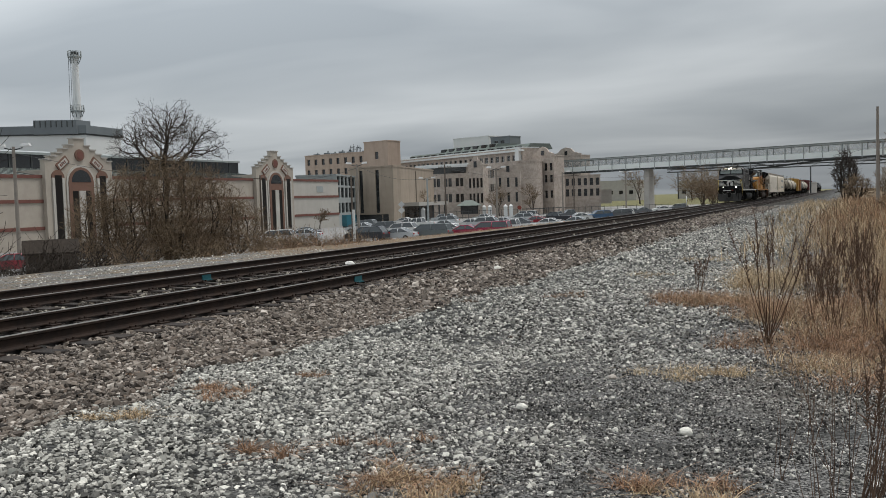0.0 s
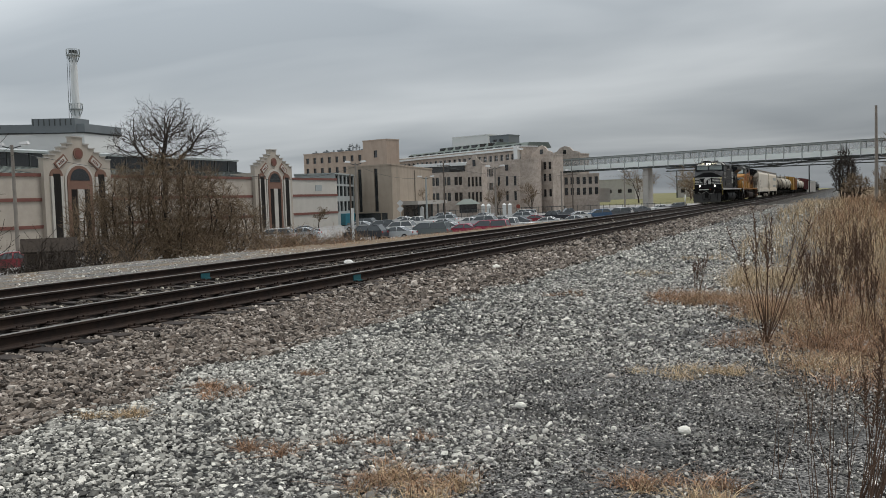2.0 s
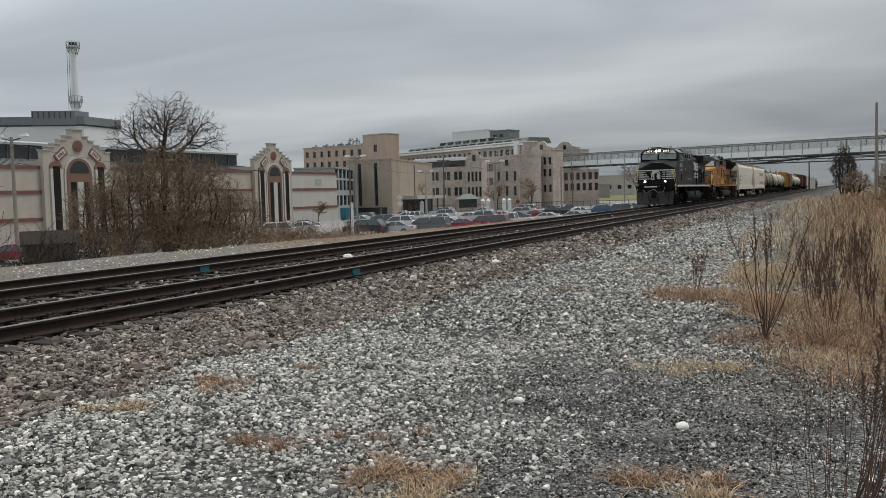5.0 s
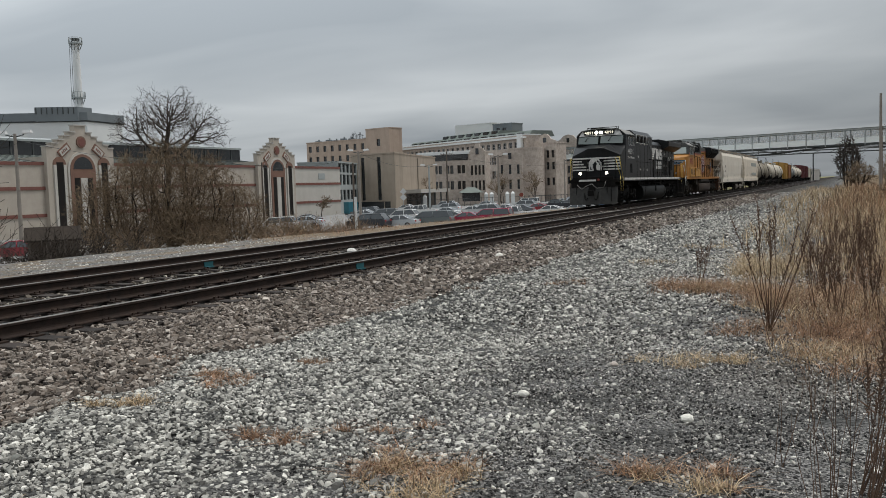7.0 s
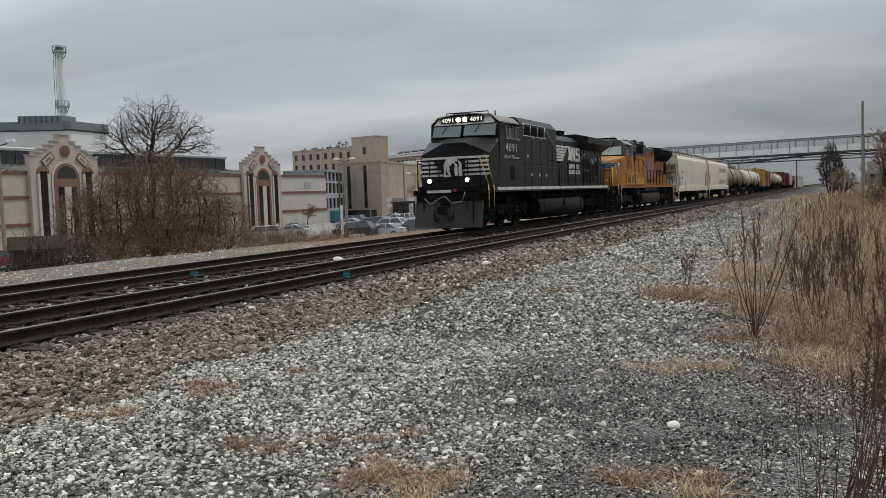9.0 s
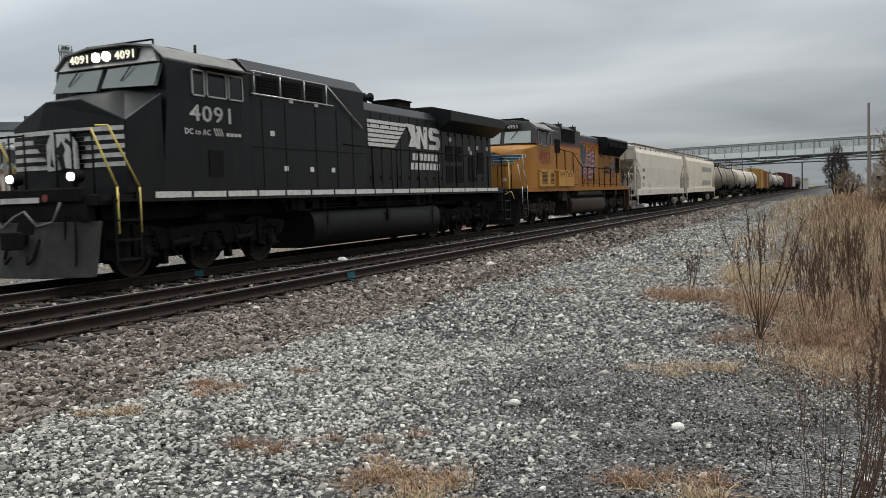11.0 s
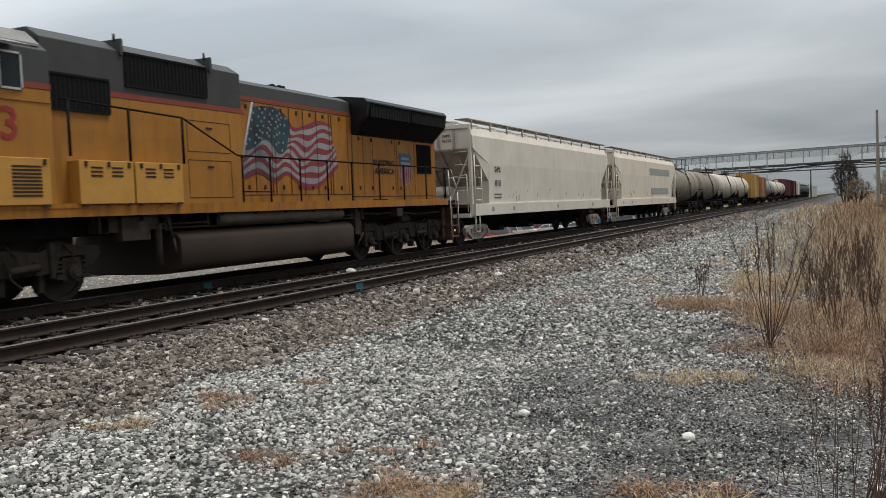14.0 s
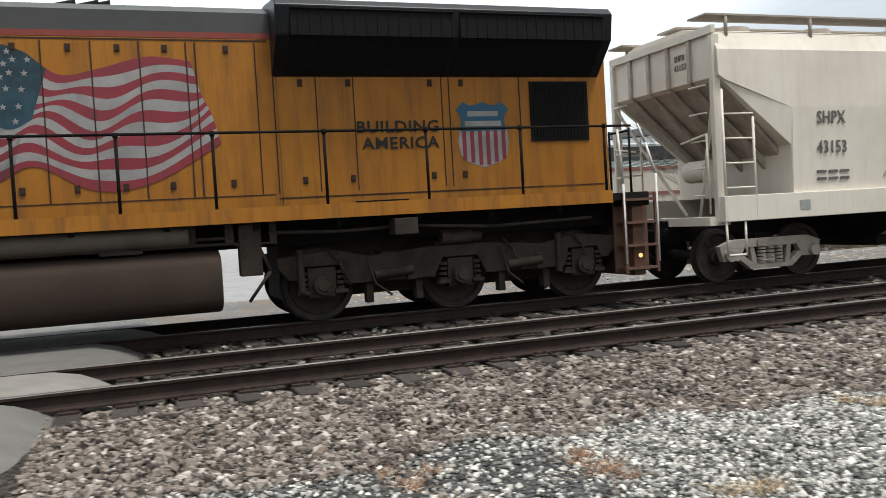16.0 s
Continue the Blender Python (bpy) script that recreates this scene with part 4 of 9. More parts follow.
def shield(parent, m, w, h):
    """An emblem: blue upper band, red and white stripes below, drawn flat."""
    def face(name, pts, mat, lift):
        bm = BM()
        lo = [bm.verts.new((p[0] * w, p[1] * h, 0)) for p in pts]; hi = [bm.verts.new((p[0] * w, p[1] * h, lift)) for p in pts]
        bm.faces.new(hi); bm.faces.new(lo[::-1])
        for k in range(len(pts)):
            bm.faces.new((lo[k], lo[(k + 1) % len(pts)], hi[(k + 1) % len(pts)], hi[k]))
        return part(name, bm, mat, parent, at=m)
    face("emblem", [(-.46, .12), (-.5, -.1), (-.46, -.3), (-.3, -.42), (0, -.5), (.3, -.42), (.46, -.3), (.5, -.1), (.46, .12)], FLAG_WHITE, 0.004)
    for k in range(6):
        a = -0.42 + k * 0.155
        face("emblem_stripe", [(a, .12), (a, -.36 - .12 * (1 - abs(a + 0.035) / 0.46)), (a + .075, -.36 - .12 * (1 - abs(a + 0.035) / 0.46)), (a + .075, .12)], FLAG_RED, 0.007)
    face("emblem_top", [(-.46, .06), (.46, .06), (.42, .2), (.44, .3), (.52, .38), (.38, .5), (.26, .45), (.12, .46), (0, .5), (-.12, .46), (-.26, .45), (-.38, .5), (-.52, .38), (-.44, .3), (-.42, .2)], BLUE_PAINT, 0.009)
    face("emblem_bar", [(-.3, .28), (-.3, .36), (.3, .36), (.3, .28)], FLAG_WHITE, 0.012)
    face("emblem_bar", [(-.36, .13), (-.36, .21), (.36, .21), (.36, .13)], FLAG_WHITE, 0.012)


def yellow_locomotive():
    L = 21.8
    th = empty("locomotive", "yellow and grey diesel locomotive with a painted flag", "locomotive", "locomotives")
    underframe(th, L, YELLOW, TRUCK_DIRT)
    loco_truck(th, (1.94, 3.99, 6.0), TRUCK_DIRT)
    loco_truck(th, (16.35, 18.46, 20.55), TRUCK_DIRT)
    bm = BM()
    side = [math.pi * k / 16 for k in range(32)]
    bend = lambda v: math.copysign(abs(v) ** 0.42, v)
    for f in prism(bm, [(1.46 * bend(math.cos(q)), 0.715 + 0.455 * bend(math.sin(q))) for q in side], "y", 8.35, 14.95)[2:]:
        f.smooth = True
    tank = part("fuel_tank", bm, TANK_DIRT, th, "dusty brown fuel tank", bevel=0.03)
    for s in (1, -1):
        bm = BM(); tube(bm, (s * 1.28, 9.6, 1.34), (s * 1.28, 14.55, 1.34), 0.14, n=16); part("air_reservoir", bm, material("pale_dusty_reservoir", (0.115, 0.095, 0.078), 0.8, 0, (0.07, 0.057, 0.046), 1.5, 0.8, 0.06, 30, (0.03, 0.025, 0.02), 0.5, 0.9, spec=0.2), th)
    for b in ((1.0, 1.4, 6.9, 7.6, 1.0, 1.45), (1.15, 1.35, 15.2, 15.5, 0.75, 1.45), (1.2, 1.5, 17.35, 17.7, 1.18, 1.42)):
        bm = BM(); box(bm, *b); part("gear_box", bm, TRUCK_DIRT, th, bevel=0.015)
    bm = BM(); tube(bm, (1.3, 7.9, 0.5), (1.3, 7.9, 1.3), 0.07); part("filter_can", bm, TRUCK_DIRT, th)
    for pts in ([(1.35, 8.1, 1.4), (1.4, 8.2, 1.0), (1.38, 8.3, 0.6)], [(1.3, 15.4, 1.3), (1.35, 15.6, 0.8), (1.3, 15.3, 0.4)], [(1.3, 15.6, 1.32), (1.32, 16.6, 1.28), (1.3, 17.4, 1.3)], [(1.32, 17.7, 1.3), (1.34, 18.9, 1.22), (1.32, 20.6, 1.26)]):
        bm = BM(); pipe(bm, pts, 0.026); part("air_pipe", bm, TRUCK_DIRT, th)
    # nose: tapered and rounded
    bm = BM()
    def ring(y, hw, z0, z1, ch):
        return [(-hw, y, z0), (hw, y, z0), (hw, y, z1 - ch), (hw - ch, y, z1 - ch * 0.35), (hw * 0.45, y, z1), (-hw * 0.45, y, z1), (-hw + ch, y, z1 - ch * 0.35), (-hw, y, z1 - ch)]
    loft(bm, [ring(0.95, 0.72, 1.62, 3.16, 0.22), ring(1.02, 0.82, 1.62, 3.28, 0.2), ring(1.3, 1.12, 1.62, 3.42, 0.18), ring(1.75, 1.42, 1.62, 3.46, 0.16), ring(2.3, 1.5, 1.62, 3.5, 0.12), ring(2.85, 1.5, 1.62, 3.56, 0.06)], smooth=True)
    nose = part("nose", bm, YELLOW_CAB, th)
    # cab
    bm = BM()
    low = [(-1.5, 1.62), (1.5, 1.62), (1.5, 3.56), (-1.5, 3.56)]
    loft(bm, [[(x, 2.852, z) for x, z in low], [(x, 5.42, z) for x, z in low]])
    cab = part("cab", bm, YELLOW_CAB, th, bevel=0.015)
    bm = BM(); box(bm, -1.3, 1.3, 5.42, 10.62, 1.62, 3.62); equip = part("equipment_hood", bm, YELLOW_CAB, th, bevel=0.015)
    for y0, y1, z0, z1 in ((8.85, 10.2, 2.72, 3.36), (8.85, 10.2, 1.78, 2.56)):
        bm = BM()
        for a, b, c, d in ((y0, y1, z0, z0 + 0.014), (y0, y1, z1 - 0.014, z1), (y0, y0 + 0.014, z0, z1), (y1 - 0.014, y1, z0, z1)):
            box(bm, 1.296, 1.304, a, b, c, d)
        part("panel_seam", bm, SEAM, equip)
        bm = BM(); box(bm, 1.298, 1.318, (y0 + y1) / 2 - 0.09, (y0 + y1) / 2 + 0.09, z1 - 0.16, z1 - 0.12); part("latch", bm, SEAM, equip)
    bm = BM(); box(bm, -1.52, 1.52, 2.86, 5.9, 1.62, 1.7); part("cab_sill", bm, YELLOW, th)
    bm = BM()
    up = [(-1.5, 3.56), (1.5, 3.56), (1.48, 4.2), (1.15, 4.48), (0.4, 4.58), (-0.4, 4.58), (-1.15, 4.48), (-1.48, 4.2)]
    loft(bm, [[(x, 2.62 + (z - 3.56) * 0.32, z) for x, z in up], [(x, 5.42, z) for x, z in up]])
    loft(bm, [[(x, y, z) for x, z in ((-1.3, 3.62), (1.3, 3.62), (1.3, 4.48), (1.0, 4.67), (-1.0, 4.67), (-1.3, 4.48))] for y in (5.42, 10.62)])
    upper = part("cab_top", bm, HARBOUR_GREY, th, "grey upper cab and roof", bevel=0.015)
    bm = BM(); prism(bm, [(-1.44, 4.26), (-1.14, 4.5), (-0.4, 4.6), (0.4, 4.6), (1.14, 4.5), (1.44, 4.26), (1.44, 4.3), (1.14, 4.54), (0.4, 4.64), (-0.4, 4.64), (-1.14, 4.54), (-1.44, 4.3)], "y", 3.0, 5.3); part("cab_roof", bm, CAB_ROOF_GREY, th)
    for s in (1, -1):
        bm = BM(); box(bm, s * 1.504 - 0.003, s * 1.504 + 0.003, 2.75, 5.42, 3.56, 3.66); part("red_line", bm, RED_PAINT, th)
        bm = BM(); box(bm, s * 1.304 - 0.003, s * 1.304 + 0.003, 5.42, 10.6, 3.62, 3.72); part("red_line", bm, RED_PAINT, th)
    for x0, x1 in ((-1.28, -0.12), (0.08, 1.3)):
        bm = BM()
        loft(bm, [[(x0, 2.60, 3.62), (x1, 2.60, 3.6), (x1 * 0.97, 2.755, 4.12), (x0 * 0.97, 2.755, 4.12)], [(x0, 2.8, 3.62), (x1, 2.8, 3.6), (x1 * 0.97, 2.9, 4.12), (x0 * 0.97, 2.9, 4.12)]])
        part("windscreen", bm, SKY_PALE_SCREEN, upper)
        xm = (x0 + x1) / 2
        bm = BM(); pipe(bm, [(xm, 2.74, 4.15), (xm - 0.3, 2.64, 3.8)], 0.012); part("wiper", bm, SOOT, upper)
    for x0, x1 in ((-1.0, -0.42), (0.12, 0.78)):
        bm = BM(); box(bm, x0, x1, 2.72, 2.95, 4.22, 4.44); part("number_board", bm, INK, upper)
    for x in (-0.71, 0.45):
        lettering("number", "4953", upper, WHITE_PAINT, front_m(x, 2.715, 4.33), 0.48, 0.16)
    for x in (-0.27, -0.02):
        bm = BM(); tube(bm, (x, 2.68, 4.34), (x, 2.85, 4.34), 0.1, n=16); lamp = part("headlamp", bm, SOOT, upper)
        bm = BM(); tube(bm, (x, 2.672, 4.34), (x, 2.69, 4.34), 0.08, n=14); part("lens", bm, WHITE_PAINT, lamp)
    for y0, y1 in ((3.05, 3.4), (3.48, 4.3), (4.45, 4.88)):
        for s in (1, -1):
            window(upper, HARBOUR_GREY, s * 1.5, y0, y1, 3.5, 4.1)
    bm = BM(); prism(bm, [(1.47, 4.24), (1.9, 4.12), (1.91, 4.15), (1.48, 4.28)], "y", 3.25, 4.75); part("sunshade", bm, CAB_ROOF_GREY, upper)
    bm = BM(); box(bm, -0.6, 0.6, 3.6, 4.6, 4.6, 4.75); part("roof_box", bm, SOOT, th)
    bm = BM(); pipe(bm, [(-0.8, 3.2, 4.58), (-0.8, 3.2, 4.72), (0.8, 3.2, 4.72), (0.8, 3.2, 4.58)], 0.018); part("roof_rail", bm, SOOT, th)
    bm = BM(); box(bm, 1.495, 1.515, 2.65, 5.4, 3.34, 3.38); part("belt_rail", bm, YELLOW_CAB, cab)
    # nose emblem with wings
    shield(nose, front_m(0.0, 0.94, 2.84), 0.58, 0.70)
    for s in (-1, 1):
        def face_y(x, lift):
            return float(np.interp(abs(x), [0, 0.72, 0.82, 1.12, 1.42, 1.5], [0.95, 0.95, 1.02, 1.3, 1.75, 2.3])) - lift
        for k in range(3):
            for mt, lift, edge in ((WHITE_PAINT, 0.03, 0.022), (BLUE_PAINT, 0.04, 0.0)):
                bm = BM()
                z, a, b, n = 2.95 - k * 0.115, 0.2, 1.36 - 0.17 * k + edge, 24
                pts = [s * (a + (b - a) * q / n) for q in range(n + 1)]
                for p, q in zip(pts, pts[1:]):
                    bm.faces.new([bm.verts.new(v) for v in ((p, face_y(p, lift), z - edge), (q, face_y(q, lift), z - edge), (q, face_y(q, lift), z + 0.078 + edge), (p, face_y(p, lift), z + 0.078 + edge))])
                part("emblem_wing", bm, mt, nose)
    # side number, boxes, grilles
    lettering("number", "4953", cab, NUM_RED, side_m(1.506, 3.96, 2.97), 1.58, 0.54)
    for y0, y1, n in ((2.95, 5.28, 1), (5.86, 7.1, 2), (7.14, 8.38, 2)):
        bm = BM(); box(bm, 1.3, 1.56, y0, y1, 1.68, 2.44); bx = part("equipment_box", bm, YELLOW_CREAM, cab, bevel=0.012)
        bm = BM()
        if n == 1:
            for a, b in ((3.3, 4.1), (4.55, 5.1)):
                for k in range(9):
                    box(bm, 1.555, 1.568, a, b, 1.82 + k * 0.058, 1.85 + k * 0.058)
        else:
            for a in (y0 + 0.25, y0 + 0.72):
                for k in range(3):
                    box(bm, 1.555, 1.568, a, a + 0.26, 2.16 + k * 0.07, 2.19 + k * 0.07)
        part("louvre", bm, SEAM, bx)
        bm = BM()
        for y in (y0 + 0.12, (y0 + y1) / 2, y1 - 0.14):
            box(bm, 1.555, 1.575, y, y + 0.06, 2.33, 2.42); box(bm, 1.55, 1.575, y - 0.04, y + 0.1, 1.655, 1.69)
        part("latch", bm, SEAM, bx)
    for y0, y1, z0, z1, x in ((5.5, 6.85, 3.3, 3.9, 1.31), (7.25, 9.5, 3.86, 4.46, 1.31)):
        bm = BM(); box(bm, x - 0.02, x + 0.01, y0, y1, z0, z1); gr = part("air_intake", bm, GRILLE, upper)
        bm = BM()
        for y in np.arange(y0 + 0.04, y1, 0.1):
            box(bm, x, x + 0.02, y, y + 0.03, z0 + 0.02, z1 - 0.02)
        for z in (z0, z1):
            box(bm, x, x + 0.03, y0, y1, z - 0.02, z + 0.02)
        part("slats", bm, GRILLE, gr)
    for y in (7.15, 9.6):
        bm = BM(); box(bm, -1.35, 1.35, y, y + 0.06, 4.4, 4.7); tube(bm, (1.2, y, 4.65), (1.2, y, 4.8), 0.025, n=6); part("roof_rib", bm, HARBOUR_GREY, upper)
    # hood
    bm = BM()
    box(bm, -0.95, 0.95, 10.62, 15.9, 1.62, 4.02); box(bm, -0.95, 0.95, 15.9, 21.2, 1.62, 3.82)
    hood = part("hood", bm, YELLOW, th, bevel=0.01)
    bm = BM()
    loft(bm, [[(x, y, z) for x, z in ((-0.95, 4.10), (0.95, 4.10), (0.93, 4.38), (0.7, 4.50), (-0.7, 4.50), (-0.93, 4.38))] for y in (10.62, 16.2)])
    part("hood_roof", bm, HARBOUR_GREY, th)
    bm = BM(); box(bm, -0.953, 0.953, 10.62, 15.85, 4.02, 4.10); part("red_line", bm, RED_PAINT, th)
    bm = BM(); prism(bm, [(10.64, 3.70), (11.25, 3.66), (11.0, 3.82), (11.3, 3.99), (10.64, 4.01), (10.9, 3.84)], "x", 0.945, 0.953); part("red_flash", bm, RED_PAINT, hood)
    bm = BM()
    for s in (1,):
        for y in (10.95, 11.5, 12.15, 12.27, 12.9, 13.5, 14.1, 14.7, 14.82, 15.62, 15.85, 16.45, 17.0, 18.36, 18.48, 19.65):
            box(bm, 0.945, 0.964 if 11 < y < 15.3 else 0.955, y, y + 0.017, 1.86, 3.5 if y > 15.7 else 3.96)
        box(bm, 0.945, 0.955, 10.7, 15.8, 3.98, 4.0); box(bm, 0.945, 0.955, 11.0, 15.8, 1.84, 1.856); box(bm, 0.945, 0.956, 15.85, 21.1, 1.78, 1.8)
    part("door_seam", bm, SEAM, hood)
    for y in (11.2, 11.8, 12.55, 13.2, 13.8, 14.4, 15.2, 16.2, 16.9, 18.15, 18.65):
        for z in (3.82 if y < 15.7 else 3.36, 1.98):
            bm = BM(); box(bm, 0.95, 0.966, y, y + 0.07, z, z + 0.1); box(bm, 0.96, 0.975, y + 0.02, y + 0.05, z + 0.02, z + 0.06); part("latch", bm, SEAM, hood)
    for y0, y1 in ((16.95, 17.75), ):
        bm = BM(); box(bm, 0.95, 0.99, y0, y1, 1.64, 1.70); part("grab_iron", bm, SOOT, hood)
    painted_flag(hood, 0.955)
    lettering("slogan", "BUILDING", hood, INK, side_m(0.961, 17.66, 2.77), 1.26, 0.175, 0.034)
    lettering("slogan", "AMERICA", hood, INK, side_m(0.961, 17.69, 2.53), 1.2, 0.175, 0.034)
    shield(hood, side_m(0.951, 19.02, 2.62), 0.84, 1.0)
    bm = BM(); box(bm, 0.94, 0.975, 19.83, 20.85, 2.5, 3.43); gr = part("side_grille", bm, GRILLE, hood)
    bm = BM()
    for y in np.arange(19.88, 20.82, 0.05):
        box(bm, 0.97, 0.985, y, y + 0.018, 2.54, 3.4)
    part("slats", bm, SOOT, gr)
    bm = BM(); box(bm, 0.95, 0.956, 20.0, 20.65, 1.78, 1.87); part("notice_plate", bm, YELLOW, hood)
    # flared radiators
    bm = BM()
    loft(bm, [[(x, y, z) for x, z in ((-0.97, 3.5), (0.97, 3.5), (1.44, 3.98), (1.5, 4.38), (1.4, 4.48), (0.6, 4.58), (-0.6, 4.58), (-1.4, 4.48), (-1.5, 4.38), (-1.44, 3.98))] for y in (15.85, 21.06)])
    rad = part("radiator", bm, LOCO_BLACK, th, bevel=0.02)
    for s in (1,):
        for y0, y1 in ((16.05, 18.42), (18.52, 20.9)):
            bm = BM()
            loft(bm, [[(1.0, y0, 3.52), (1.0, y1, 3.52), (1.46, y1, 3.98), (1.46, y0, 3.98)], [(0.9, y0, 3.55), (0.9, y1, 3.55), (1.4, y1, 4.02), (1.4, y0, 4.02)]])
            box(bm, 1.46, 1.5, y0, y1, 3.97, 4.32)
            sc = part("radiator_screen", bm, GRILLE, rad)
            bm = BM()
            for z in (4.33,):
                tube(bm, (1.515, y0, z), (1.515, y1, z), 0.014, n=6)
            for y in np.arange(y0 + 0.1, y1, 0.16):
                box(bm, 1.498, 1.508, y, y + 0.02, 3.98, 4.31)
            part("slats", bm, GRILLE, sc)
    bm = BM()
    for y in (13.1, 13.4, 13.55):
        tube(bm, (0.2, y - 0.1, 4.58), (0.2, y + 0.25, 4.60), 0.03, 0.09, 10)
    box(bm, 0.0, 0.3, 12.9, 13.6, 4.47, 4.56); box(bm, -0.5, 0.5, 10.65, 11.1, 4.47, 4.66)
    part("air_horn", bm, SOOT, th)
    # rails
    st = [(y, 1.47, 2.66) for y in (10.35, 11.35, 12.54, 13.74, 14.93, 16.42, 17.9, 19.39, 20.82)]
    handrail(th, SOOT, [(1.5, 5.6, 3.45), (1.5, 8.5, 3.35), (1.47, 10.2, 2.68), (1.47, 21.3, 2.66)], st, 1.6)
    for y, z0, z1 in ((5.75, 2.5, 3.44), (7.1, 2.45, 3.4), (8.5, 2.45, 3.35)):
        bm = BM(); tube(bm, (1.5, y, z0), (1.5, y, z1), 0.026, n=8); part("rail_post", bm, SOOT, th)
    handrail(th, SOOT, [(-1.47, 10.2, 2.68), (-1.47, 21.3, 2.66)], [(y, -1.47, 2.66) for y, a, b in st], 1.6)
    bm = BM()
    for z in (1.9,):
        tube(bm, (1.47, 10.3, z), (1.47, 11.4, z), 0.015, n=6)
    part("lower_rail", bm, SOOT, th)
    for s in (-1, 1):
        handrail(th, WHITE_PAINT, [(s * 1.5, 0.8, 0.95), (s * 1.5, 0.78, 1.7), (s * 1.42, 0.5, 2.6)], [], 1.6, 0.02, "grab_rail")
        handrail(th, WHITE_PAINT, [(s * 1.5, 1.42, 0.45), (s * 1.5, 1.42, 1.75), (s * 1.5, 1.0, 2.4), (s * 1.48, 1.0, 3.0)], [], 1.6, 0.02, "grab_rail")
        handrail(th, WHITE_PAINT, [(s * 1.5, 21.1, 0.5), (s * 1.5, 21.1, 1.75), (s * 1.48, 21.05, 2.6)], [], 1.6, 0.02, "grab_rail")
        handrail(th, WHITE_PAINT, [(s * 1.5, 21.7, 0.5), (s * 1.5, 21.7, 1.9), (s * 1.4, 21.6, 2.4), (s * 1.35, 21.5, 2.7)], [], 1.6, 0.02, "grab_rail")
        handrail(th, SAFETY_YELLOW, [(s * 1.3, 0.35, 1.2), (s * 1.2, 0.3, 1.5), (s * 0.9, 0.3, 1.4)], [], 1.6, 0.018, "cut_lever")
    bm = BM()
    for x in (-1.1, -0.5, 0.5, 1.1):
        tube(bm, (x, 0.6, 1.6), (x, 0.6, 2.6), 0.02, n=6); tube(bm, (x, L - 0.3, 1.6), (x, L - 0.3, 2.66), 0.02, n=6)
    for a, b in ((-1.1, -0.5), (0.5, 1.1)):
        tube(bm, (a, 0.6, 2.58), (b, 0.6, 2.58), 0.018, n=6); tube(bm, (a, L - 0.3, 2.62), (b, L - 0.3, 2.62), 0.018, n=6)
    part("end_rail", bm, SOOT, th)
    for y0, y1 in ((0.5, 1.1), (L - 0.7, L - 0.2)):
        bm = BM(); box(bm, -1.45, 1.45, y0, y1, 1.4, 1.62); part("end_platform", bm, SOOT, th, bevel=0.02)
    bm = BM()
    loft(bm, [[(-1.4, 0.6, 1.15), (-0.5, 0.35, 1.15), (0.5, 0.35, 1.15), (1.4, 0.6, 1.15), (1.4, 0.7, 1.15), (-1.4, 0.7, 1.15)], [(-1.38, 0.4, 0.16), (-0.5, 0.1, 0.16), (0.5, 0.1, 0.16), (1.38, 0.4, 0.16), (1.38, 0.55, 0.16), (-1.38, 0.55, 0.16)]])
    part("snow_plough", bm, SOOT, th)
    bm = BM(); box(bm, -1.35, 1.35, 0.5, 0.62, 1.12, 1.42); part("end_plate", bm, SOOT, th)
    bm = BM(); box(bm, -1.4, 1.4, L - 0.5, L - 0.3, 0.3, 1.42); part("end_plate", bm, RUST, th)
    for x in (-0.8, 0.8):
        bm = BM(); tube(bm, (x, 0.5, 1.98), (x, 0.62, 1.98), 0.075, n=12); part("ditch_lamp", bm, ALU, th)
    bm = BM(); tube(bm, (1.5, 21.35, 0.62), (1.515, 21.35, 0.62), 0.035, n=10); part("step_lamp", bm, glow("lit_step_lamp", (1.0, 0.5, 0.16), 0.5), th)
    steps(th, 0.78, 1.42, SOOT, TRUCK_DIRT); steps(th, 21.08, 21.7, RUST, RUST)
    coupler(th, 0.4, -1, SOOT); coupler(th, L - 0.25, 1, SOOT)
    TRAIN.append((th, 137.9))


